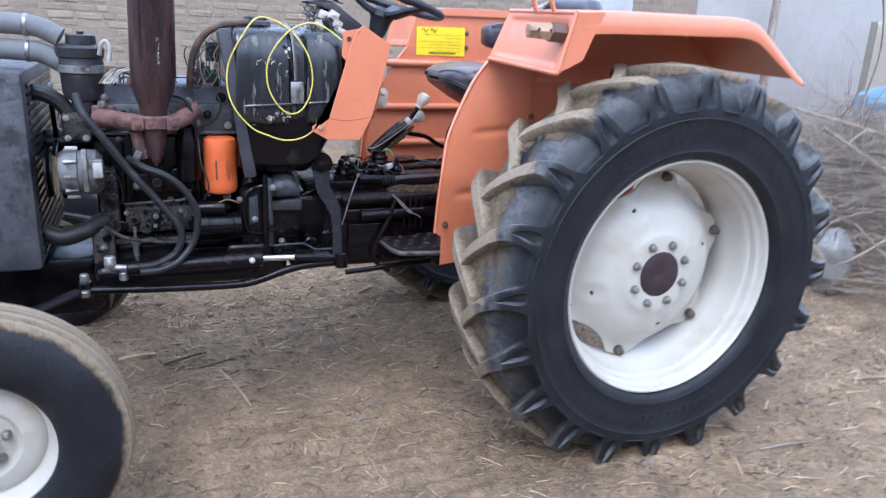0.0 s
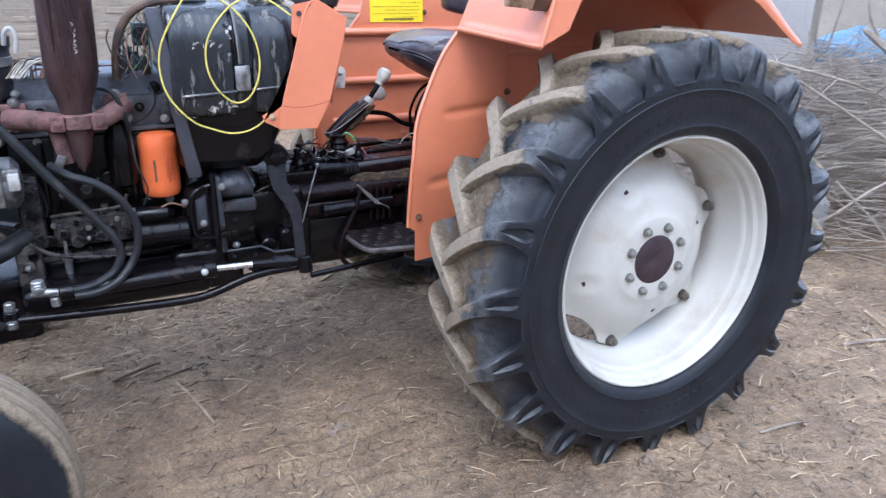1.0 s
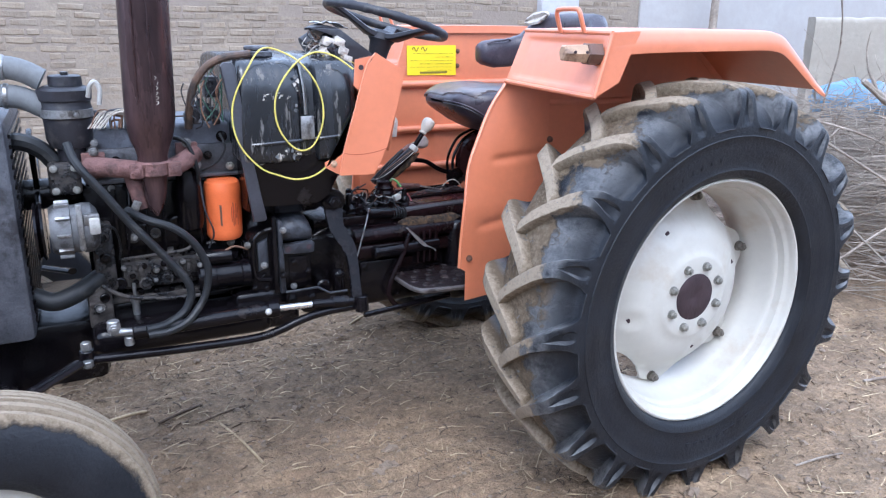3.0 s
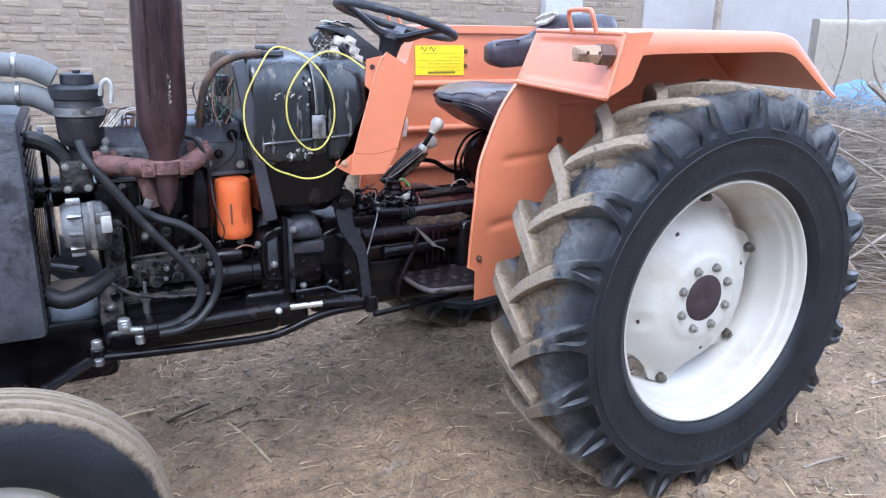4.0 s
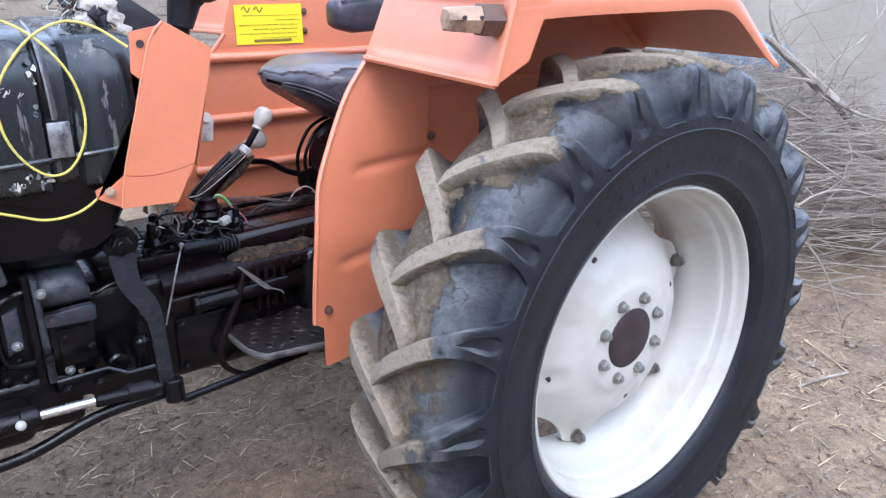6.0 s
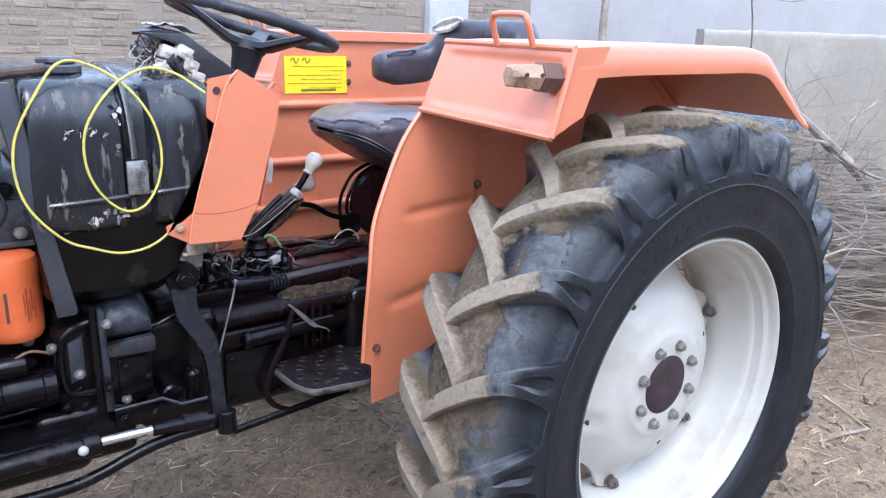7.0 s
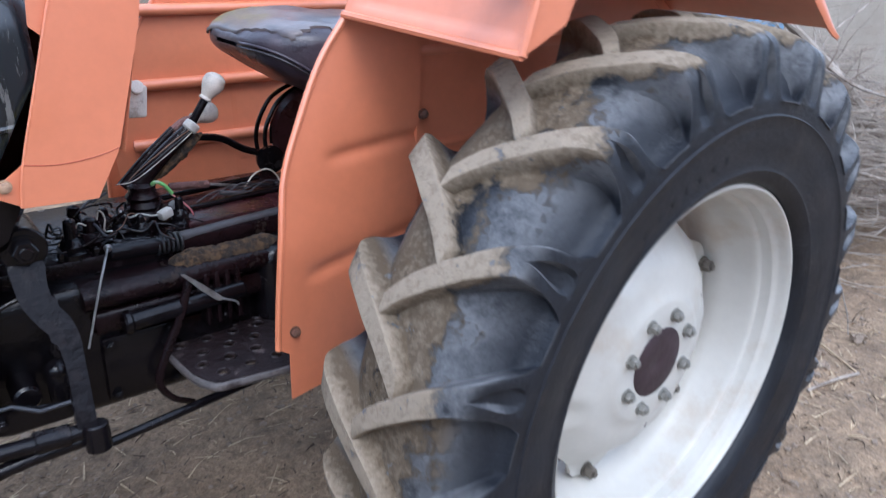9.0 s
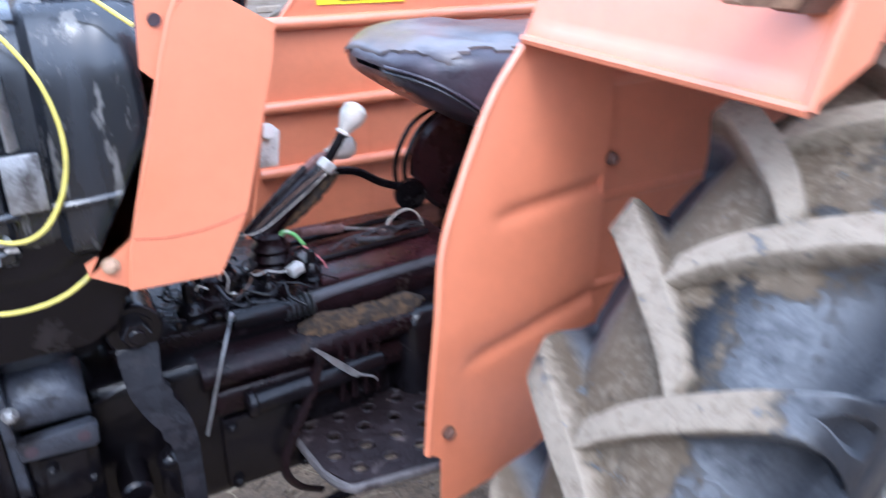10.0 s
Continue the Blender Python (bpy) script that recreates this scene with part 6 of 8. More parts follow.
part("rolled_lip", bm, M_LIP, foot, "edge worn to bare metal")
for hx, hy, hr in holes:
    if inside(hx, hy) and inside(hx - 0.02, hy - 0.015):
        bm = B()
        n = 12
        rings(bm, [[(hx + 1.25 * r * math.cos(2 * math.pi * k / n), hy + r * math.sin(2 * math.pi * k / n), z) for k in range(n)] for r, z in ((hr * 1.25, 0.632), (hr * 1.12, 0.6355), (hr * 0.98, 0.6345), (hr * 0.96, 0.628))], cap=False)
        part("hole_collar", bm, M_FOOT, foot)
bm = B()
box(bm, (-0.72, 0.56, 0.58), (-0.52, 0.63, 0.625), bevel=0.006)
part("foot_bracket", bm, M_BLACK, foot)

# ---- gear levers, wiring and levers on the gearbox ----
def lever(low, bend, top, r, label, kink=(0.010, 0, 0.016), bare=None):
    """A wrapped fat shaft, a thin steel neck that turns up, and a pear-shaped knob."""
    low, bend, top = Vector(low), Vector(bend), Vector(top)
    lv = part("gear_lever", tube(B(), [low, low.lerp(bend, 0.5) + Vector((0, 0, 0.004)), bend], (r, r * 0.72), 14, 5), M_GRIME, tractor, label)
    part("neck", tube(B(), [bend - (bend - low).normalized() * 0.01, bend + Vector(kink), top], 0.0085, 12, 5), bare or M_ARM, lv)
    d = (top - bend).normalized()
    q = d.to_track_quat("Z", "Y").to_matrix()
    bm = B()
    rings(bm, [[top + q @ Vector((rr * math.cos(2 * math.pi * k / 20), rr * math.sin(2 * math.pi * k / 20), h)) for k in range(20)] for h, rr in ((-0.006, 0.010), (-0.004, 0.0135), (0.000, 0.0135), (0.002, 0.0115), (0.008, 0.0135), (0.022, 0.0205), (0.034, 0.0235), (0.046, 0.0215), (0.053, 0.014), (0.056, 0.005))])
    part("knob", bm, M_KNOB, lv, "worn pale plastic knob")
    return lv


main_lever = lever((-0.735, 0.79, 0.905), (-0.608, 0.79, 1.016), (-0.568, 0.79, 1.075), 0.019, "black wrapped gear lever with a pale knob")
lever((-0.748, 0.822, 0.902), (-0.630, 0.826, 1.008), (-0.578, 0.838, 1.022), 0.012, "second gear lever with a pale knob", (0.022, 0, 0.013), M_PINKRUST)
part("tape", cyl(B(), (-0.612, 0.788, 1.012), (-0.598, 0.788, 1.026), 0.0165, seg=14, chamfer=0.003), M_WHITEPLASTIC, main_lever, "band of white tape")
for k in range(3):
    hose("lever_wire", [(-0.775 + 0.012 * k, 0.770, 0.925), (-0.735, 0.768, 0.930 + 0.006 * k), (-0.66, 0.772, 0.975 + 0.008 * k), (-0.606, 0.776, 1.012 + 0.004 * k)], 0.0010, (M_KNOB, M_PLASTIC, M_BROWNWIRE)[k])
# greasy fibre hanging under the lever
bm = B()
sec = []
for k in range(19):
    u = k / 18
    p = Vector((-0.700 + 0.115 * u, 0.795, 0.915 + 0.080 * u))
    b = math.sin(math.pi * (0.06 + 0.88 * u)) ** 0.5
    sec.append([p + Vector((0.3 * c * 0.02, 0.016 * b * math.cos(t), 0.019 * b * c)) + Vector((noise.noise(p * 150 + Vector((t, 0, 0))), noise.noise(p * 150 + Vector((0, t, 0))), noise.noise(p * 150 + Vector((0, 0, t))))) * 0.005 for t in [2 * math.pi * q / 12 for q in range(12)] for c in (math.sin(t),)])
rings(bm, sec)
tagged(mesh_object("rag", bm, M_RAG), "greasy torn fibre strip hanging from the gear lever", "rag")
# rubber boot with its rolls, on a round base
part("lever_boot", zlathe(B(), -0.722, 0.780, [(0.828, 0.050), (0.842, 0.050), (0.845, 0.040), (0.850, 0.040), (0.856, 0.044), (0.862, 0.038), (0.866, 0.036), (0.874, 0.040), (0.880, 0.034), (0.884, 0.031), (0.892, 0.035), (0.898, 0.029), (0.906, 0.026), (0.914, 0.028), (0.920, 0.020)], 28), M_GRIME, tractor, "oily black ribbed rubber boot")
zl = [(-0.790, 0.72, 0.026), (-0.845, 0.705, 0.030), (-0.885, 0.690, 0.024), (-0.805, 0.775, 0.022), (-0.665, 0.735, 0.018), (-0.860, 0.76, 0.026), (-0.755, 0.700, 0.016)]
for k, (x, y, r) in enumerate(zl):
    bm = B()
    zlathe(bm, x, y, [(0.828, r * 1.2), (0.838, r * 1.2), (0.842, r * 0.9), (0.852, r), (0.862, r * 0.75), (0.866, r * 0.5), (0.878 + 0.01 * (k % 3), r * 0.45), (0.882 + 0.01 * (k % 3), r * 0.2)], 18)
    part("selector_cap", bm, M_GRIME if k % 2 else M_BLACK, tractor)
for k in range(12):
    x, y = -0.91 + 0.020 * k, 0.672 + 0.008 * (k % 3)
    part("selector_stud", hexbolt(B(), (x, y, 0.832), 0.007 + 0.002 * (k % 2), 0.012, (0, 0, 1)), M_BLACK, tractor)
# loose wires with their plugs
hose("green_wire", [(-0.708, 0.762, 0.915), (-0.700, 0.758, 0.922), (-0.685, 0.756, 0.914), (-0.670, 0.754, 0.893)], 0.0040, M_GREEN, "frayed green wire end")
hose("red_wire", [(-0.672, 0.752, 0.892), (-0.655, 0.750, 0.876), (-0.639, 0.748, 0.856), (-0.631, 0.746, 0.836)], 0.0017, M_PINK)
part("connector", box(B(), (-0.016, -0.008, -0.008), (0.016, 0.008, 0.008), pose(-0.666, 0.752, 0.862, 0, 58, 10), bevel=0.003), M_PIPE, tractor)
hose("white_wire", [(-0.785, 0.722, 0.888), (-0.772, 0.715, 0.874), (-0.750, 0.716, 0.876), (-0.728, 0.718, 0.868), (-0.706, 0.720, 0.866)], 0.0018, M_WHITEPLASTIC)
part("connector", box(B(), (-0.014, -0.009, -0.009), (0.014, 0.009, 0.009), pose(-0.700, 0.720, 0.866, 0, -12, 20), bevel=0.003), M_WHITEPLASTIC, tractor, "pale wire plug")
hose("yellow_wire", [(-0.838, 0.700, 0.872), (-0.830, 0.695, 0.905), (-0.822, 0.690, 0.890), (-0.826, 0.688, 0.868), (-0.812, 0.690, 0.862)], 0.0016, M_KNOB)
hose("yellow_wire", [(-0.880, 0.690, 0.868), (-0.872, 0.682, 0.892), (-0.858, 0.680, 0.886)], 0.0015, M_KNOB)
for k in range(34):
    p = Vector((random.uniform(-0.93, -0.74), random.uniform(0.665, 0.745), random.uniform(0.842, 0.875)))
    pts = [p]
    for j in range(4):
        nx = pts[-1] + Vector((random.uniform(-0.022, 0.045), random.uniform(-0.026, 0.026), random.uniform(-0.022, 0.024)))
        nx.z = max(0.842, min(0.915, nx.z))
        pts.append(nx)
    hose("wire", pts, random.choice((0.0010, 0.0015, 0.0022, 0.003)), random.choice((M_PLASTIC, M_BLACK, M_GRIME, M_PLASTIC, M_GRIME, M_BLACK, M_BROWNWIRE, M_PLASTIC, M_BLACK)))
# control rods behind
pivot = rod("control_rod", (-0.648, 0.84, 0.880), (-0.558, 0.84, 0.871), 0.0085, M_PINKRUST, "rust-brown control rod")
rod("rod_tail", (-0.560, 0.84, 0.871), (-0.478, 0.842, 0.851), 0.0035, M_STEEL, "", pivot, 10, 0.001)
rod("control_rod", (-0.552, 0.80, 0.860), (-0.380, 0.80, 0.828), 0.0055, M_PULLROD, "", tractor, 10, 0.001)
for y, z, x1, r in ((0.86, 0.850, -0.42, 0.007), (0.77, 0.846, -0.40, 0.007)):
    rod("control_rod", (-0.68, y, z), (x1, y + 0.02, z + 0.004), r, M_BLACK, "", tractor, 12, 0.001)
hose("wire_loop", [(-0.475, 0.838, 0.848), (-0.455, 0.838, 0.872), (-0.430, 0.838, 0.884), (-0.408, 0.838, 0.880), (-0.390, 0.838, 0.860), (-0.380, 0.838, 0.828)], 0.0019, M_KNOB)
for k in range(5):
    hose("wire", [(-0.60 + 0.03 * k, 0.815, 0.842), (-0.55 + 0.03 * k, 0.82, 0.858 + 0.004 * (k % 3)), (-0.47 + 0.02 * k, 0.83, 0.850 + 0.005 * (k % 2)), (-0.40, 0.84, 0.842)], 0.0018, M_PLASTIC if k % 2 else M_PULLROD)
part("deck_cover", box(B(), (-0.66, 0.70, 0.828), (-0.36, 0.96, 0.842), bevel=0.006), M_OILDECK, gearbox)
# brake drum and curved pipes by the seat
bm = B()
lathe(bm, [(0, 0.03), (0.0, 0.110), (0.012, 0.122), (0.034, 0.122), (0.042, 0.110), (0.10, 0.10), (0.12, 0.06)], 40, pose(-0.222, 0.93, 0.925, 0, 0, -20))
drum = part("brake_drum", bm, M_OILDECK, tractor, "black drum casting below the seat")
part("drum_lever", lathe(B(), [(0, 0.01), (0.0, 0.034), (0.014, 0.036), (0.02, 0.02)], 22, pose(-0.352, 0.95, 0.866, 0, 0, -20)), M_BLACK, drum)
for line_ in ([(-0.371, 0.98, 0.885), (-0.374, 0.98, 0.925), (-0.362, 0.98, 0.968), (-0.328, 0.98, 1.018), (-0.27, 0.98, 1.045), (-0.21, 0.98, 1.05)], [(-0.349, 0.98, 0.885), (-0.350, 0.98, 0.925), (-0.338, 0.98, 0.962), (-0.307, 0.98, 1.008), (-0.255, 0.98, 1.036), (-0.20, 0.98, 1.04)], [(-0.33, 0.985, 0.90), (-0.325, 0.985, 0.95), (-0.295, 0.985, 0.995), (-0.245, 0.985, 1.022), (-0.20, 0.985, 1.03)]):
    hose("curved_pipe", line_, 0.0055, M_BLACK)
hose("flat_lever", [(-0.60, 0.95, 0.955), (-0.515, 0.975, 0.942), (-0.463, 0.98, 0.930), (-0.41, 0.98, 0.898), (-0.36, 0.97, 0.880)], 0.009, M_BLACK)

# ---- seat ----
bm = B()
sec = []
SEAT = ((-0.497, 0.05, 1.172, 1.198), (-0.488, 0.11, 1.158, 1.212), (-0.458, 0.158, 1.136, 1.227), (-0.41, 0.192, 1.106, 1.238), (-0.35, 0.212, 1.076, 1.242), (-0.28, 0.22, 1.058, 1.240), (-0.20, 0.22, 1.060, 1.232), (-0.10, 0.22, 1.07, 1.228), (-0.03, 0.20, 1.10, 1.225))
lowers = smooth_path([(x, w, z0) for x, w, z0, z1 in SEAT], 4)
uppers = smooth_path([(x, w, z1) for x, w, z0, z1 in SEAT], 4)
for (x, w, z0), (_, _, z1) in zip(lowers, uppers):
    zc, h = (z0 + z1) / 2, (z1 - z0) / 2
    loop = []
    for k in range(48):
        t = 2 * math.pi * k / 48
        c, s_ = math.cos(t), math.sin(t)
        yy = w * math.copysign(abs(c) ** 0.5, c)
        dish = -0.012 * (1 - (yy / 0.24) ** 2) if s_ > 0 else 0
        loop.append((x, 0.83 + yy, zc + h * math.copysign(abs(s_) ** 0.6, s_) + dish))
    sec.append(loop)
rings(bm, sec)
for v in bm.verts:
    v.co.z += 0.005 * noise.noise(v.co * 13) + 0.002 * noise.noise(v.co * 30)
def tear(x):
    """How far out the slack top cover still reaches."""
    line = ((-0.487, 0.80), (-0.470, 0.745), (-0.457, 0.71), (-0.445, 0.675), (-0.425, 0.652), (-0.402, 0.655), (-0.371, 0.658), (-0.346, 0.640), (-0.30, 0.645), (0.0, 0.63))
    for (x0, y0), (x1, y1) in zip(line, line[1:]):
        if x0 <= x <= x1:
            return y0 + (y1 - y0) * (x - x0) / (x1 - x0)
    return 9
bm.normal_update()
sheet = bm.copy()
seat = part("seat", bm, M_VINYL, tractor, "worn dark vinyl seat with torn cover", sharp=60)
# only upward faces are kept: the torn cover carries the painted sky sheen
gone = [f for f in sheet.faces if f.normal.z < 0.2 or f.calc_center_median().y < tear(f.calc_center_median().x) or f.calc_center_median().y > 1.03]
bmesh.ops.delete(sheet, geom=gone, context="FACES")
for v in sheet.verts:
    v.co += v.normal * (0.004 + 0.003 * abs(noise.noise(v.co * 40)))
    if v.is_boundary:
        v.co += Vector((noise.noise(v.co * 60), noise.noise(v.co * 60 + Vector((4, 0, 0))), 0)) * 0.006
over = bmesh.ops.extrude_face_region(sheet, geom=sheet.faces[:])
for v in over["geom"]:
    if isinstance(v, bmesh.types.BMVert):
        v.co.z -= 0.006
bmesh.ops.recalc_face_normals(sheet, faces=sheet.faces[:])
part("top_cover", sheet, M_VINYLSHEEN, seat, "slack grey vinyl top, torn along its edge, sky sheen in its colour", sharp=60)
for dz in (0.0, 0.009):
    line = []
    for (x, w, z0), (_, _, z1) in list(zip(lowers, uppers))[1:26]:
        f = max(0.17, 0.5 + 2.6 * (-0.485 - x)) - dz / (z1 - z0)
        c = math.sqrt(1 - min(1, abs(2 * f - 1) ** (1 / 0.6)) ** 2)
        line.append((x - 0.002, 0.828 - w * c ** 0.5, z0 + f * (z1 - z0)))
    part("piping", tube(B(), line, 0.0030, 8, 1), M_PLASTIC if dz else M_VINYL, seat)
# wrap-round backrest: two low arm pads that rise into the back
half = [(-0.207, 0.230, 1.334, 0.018, 0.018), (-0.200, 0.230, 1.334, 0.036, 0.032), (-0.180, 0.231, 1.334, 0.048, 0.042), (-0.13, 0.235, 1.332, 0.054, 0.045), (-0.075, 0.240, 1.335, 0.056, 0.042), (-0.01, 0.234, 1.345, 0.060, 0.040), (0.030, 0.217, 1.380, 0.070, 0.038), (0.055, 0.185, 1.412, 0.070, 0.037), (0.068, 0.14, 1.424, 0.064, 0.036), (0.076, 0.07, 1.427, 0.061, 0.036), (0.078, 0.0, 1.428, 0.060, 0.036)]
spine = [(x, 0.83 + y, z, h, w) for x, y, z, h, w in half] + [(x, 0.83 - y, z, h, w) for x, y, z, h, w in half[-2::-1]]
bm = B()
sec = []
for i, (x, y, z, h, w) in enumerate(spine):
    a, b = spine[max(0, i - 1)], spine[min(len(spine) - 1, i + 1)]
    d = Vector((b[0] - a[0], b[1] - a[1], 0)).normalized()
    nrm = Vector((d.y, -d.x, 0))
    loop = []
    for k in range(20):
        u = 2 * math.pi * k / 20
        c, s_ = math.cos(u), math.sin(u)
        q = Vector((x, y, z)) + nrm * w * math.copysign(abs(c) ** 0.75, c) + Vector((0, 0, h * math.copysign(abs(s_) ** 0.75, s_)))
        q += Vector((noise.noise(q * 14), noise.noise(q * 14 + Vector((5, 0, 0))), noise.noise(q * 14 + Vector((0, 5, 0))))) * 0.005
        loop.append(q)
    sec.append(loop)
rings(bm, sec)
back = part("backrest", bm, M_VINYL, seat, "wrap-round dark vinyl backrest, torn, foam showing", sharp=60)
bm = B()
sec = []
for k in range(9):
    u = k / 8
    y = 1.035 - 0.11 * u
    x = 0.030 + 0.034 * u
    w = 0.004 + 0.020 * math.sin(math.pi * u) ** 0.7
    zz = 1.455 + 0.030 * u + 0.004 * noise.noise((k * 0.9, 2, 3))
    sec.append([(x - 0.030 + w * 0.2 * math.cos(t), y + 0.2 * w * math.cos(t), zz + w * math.sin(t)) if math.cos(t) > 0 else (x - 0.034 - 0.008 * abs(math.sin(2 * t)), y, zz + w * math.sin(t)) for t in [2 * math.pi * q / 10 for q in range(10)]])
rings(bm, sec)
part("torn_foam", bm, M_KNOB, back, "dirty pale foam showing through the tear")
bm = B()
tube(bm, [(-0.185, 1.018, 1.372), (-0.15, 1.022, 1.381), (-0.11, 1.026, 1.384), (-0.085, 1.03, 1.388), (-0.06, 1.05, 1.385)], 0.004, 6, 5)
part("torn_edge", bm, M_VINYL, back)
bm = B()
box(bm, (-0.24, 0.74, 0.90), (-0.06, 0.92, 1.10), bevel=0.03)
part("seat_base", bm, M_BLACK, seat)

# ---- small things on the wings ----
bm = B()
hexbolt(bm, (-0.616, 0.342, 0.742), 0.0085, 0.010)
part("wing_bolt", bm, M_LAMPDARK, wing_near)
bm = B()
hexbolt(bm, (-0.298, 0.398, 1.090), 0.0085, 0.010)
part("wing_bolt", bm, M_LAMPDARK, wing_near)
d = Vector((-1, 0.10, 0.03)).normalized()
c = Vector((-0.408, 0.030, 1.372))
bm = B()
cyl(bm, c, c + d * 0.045, 0.031, 0.031, seg=6, chamfer=0.004)
lamp = part("side_lamp", bm, M_LAMPDARK, wing_near, "dirty brown side lamp with a tan cap")
bm = B()
cyl(bm, c + d * 0.043, c + d * 0.112, 0.0265, 0.0225, seg=6, chamfer=0.004)
part("lamp_cap", bm, M_LAMP, lamp)
for k in (0.055, 0.09):
    bm = B()
    q = c + d * k + Vector((0, -0.024, 0.004))
    cyl(bm, q, q + Vector((0, -0.003, 0)), 0.004, seg=10)
    part("lamp_screw", bm, M_HUB, lamp)
bm = B()
plate(bm, [(-0.428, 1.357), (-0.206, 1.359), (-0.203, 1.238), (-0.426, 1.240)], 0.002, pose(0, 1.250, 0))
sticker = part("sticker", bm, M_YELLOW, wing_far, "yellow printed sticker with lines of small dark writing")
for k, (z, x0, x1, h) in enumerate(((1.325, -0.40, -0.22, 0.003), (1.311, -0.30, -0.215, 0.004), (1.297, -0.415, -0.22, 0.003), (1.284, -0.37, -0.22, 0.0035), (1.271, -0.415, -0.225, 0.003), (1.258, -0.34, -0.225, 0.0025), (1.246, -0.37, -0.245, 0.008))):
    x = x0
    while x < x1:
        w = random.uniform(0.006, 0.02) if k < 6 else x1 - x0
        bm = B()
        box(bm, (x, 1.2485, z), (min(x + w, x1), 1.2502, z + h * (random.uniform(0.25, 0.55) if k < 6 else 1)))
        part("print_bar", bm, M_INK, sticker)
        x += w + 0.004
for x in (-0.405, -0.365):
    bm = B()
    tube(bm, [(x, 1.2494, 1.342), (x + 0.008, 1.2494, 1.352), (x + 0.018, 1.2494, 1.335), (x + 0.028, 1.2494, 1.35)], 0.002, 5, 3)
    part("print_bar", bm, M_INK, sticker)
for z in (1.335, 1.275):
    bm = B()
    hexbolt(bm, (-0.195, 1.254, z), 0.008, 0.008)
    part("wing_bolt", bm, M_LAMPDARK, wing_far)

# ---- front axle ----
bm = B()
box(bm, (-2.03, 0.20, 0.36), (-1.90, 1.46, 0.47), bevel=0.025, seg=3)
part("front_axle", bm, M_BLACK, tractor)
for y in (0.19, 1.47):
    bm = B()
    cyl(bm, (-1.957, y, 0.28), (-1.957, y, 0.56), 0.035, seg=20, chamfer=0.006)
    cyl(bm, (-1.957, y, 0.345), (-1.957, 0.83 + (y - 0.83) * 1.14, 0.345), 0.030, seg=16)
    part("king_pin", bm, M_BLACK, tractor)
    bm = B()
    tube(bm, [(-1.957, y, 0.56), (-1.85, y + (0.1 if y < 0.8 else -0.1), 0.57), (-1.74, y + (0.22 if y < 0.8 else -0.22), 0.575)], 0.020, 10, 4, flat=0.6)
    part("steering_arm", bm, M_BLACK, tractor)

# ---- small castings, plugs and pipes along the engine's side ----
bm = B()
lathe(bm, [(0, 0.012), (0.0, 0.036), (0.006, 0.041), (0.05, 0.041), (0.053, 0.038), (0.125, 0.038), (0.128, 0.042), (0.15, 0.042), (0.158, 0.03)], 30, pose(-1.40, 0.585, 0.712, 0, 0, -90))
starter = part("starter_motor", bm, M_BLACK, tractor, "greasy black starter motor")
bm = B()
lathe(bm, [(0, 0.010), (0.0, 0.020), (0.004, 0.0225), (0.085, 0.0225), (0.09, 0.016), (0.105, 0.007)], 22, pose(-1.385, 0.578, 0.772, 0, 0, -90))
part("solenoid", bm, M_BLACK, starter)
for x, z in ((-1.392, 0.79), (-1.392, 0.755)):
    part("terminal", hexbolt(B(), (x, 0.572, z), 0.006, 0.010), M_STEEL, starter)
for k, (x, z, r) in enumerate(((-1.61, 0.717, 0.012), (-1.575, 0.735, 0.009), (-1.541, 0.708, 0.013), (-1.51, 0.745, 0.010), (-1.481, 0.713, 0.012), (-1.45, 0.735, 0.009), (-1.44, 0.872, 0.016), (-1.56, 0.845, 0.012), (-1.50, 0.85, 0.010), (-1.64, 0.80, 0.010), (-1.64, 0.86, 0.010), (-1.67, 0.66, 0.012), (-1.655, 0.69, 0.009))):
    y = 0.612 if z < 0.78 and x > -1.62 else 0.598 if x < -1.615 and z > 0.70 else 0.58 if z < 0.70 else 0.630
    boss = part("boss", lathe(B(), [(0.0, r * 1.5), (-0.008, r * 1.45), (-0.010, r * 1.2), (-0.010, r), (-0.002, r * 0.9)], 16, pose(x, y, z)), M_DUSTY if k % 3 else M_BLACK, pump)
    if k % 2:
        part("plug_bolt", hexbolt(B(), (x, y - 0.004, z), r * 0.75, 0.012), M_BLACK if k % 4 == 1 else M_STEEL, boss)
# flange along the bottom of the block, with its bolts
bm = box(B(), (-1.66, 0.610, 0.655), (-1.24, 0.668, 0.672), bevel=0.003)
flange = part("sump_flange", bm, M_DUSTY, tractor)
for k in range(10):
    part("flange_bolt", hexbolt(B(), (-1.64 + 0.042 * k, 0.622, 0.672), 0.007, 0.010, (0, 0, 1)), M_BLACK, flange)
# ribs on the block and a cover with a raised border
for x in (-1.60, -1.56, -1.40, -1.36):
    part("block_rib", box(B(), (x - 0.006, 0.640, 0.79), (x + 0.006, 0.664, 0.985), bevel=0.003), M_BLACK, tractor)
bm = box(B(), (-1.385, 0.636, 0.83), (-1.255, 0.664, 0.975), bevel=0.012)
part("tappet_cover", bm, M_BLACK, tractor)
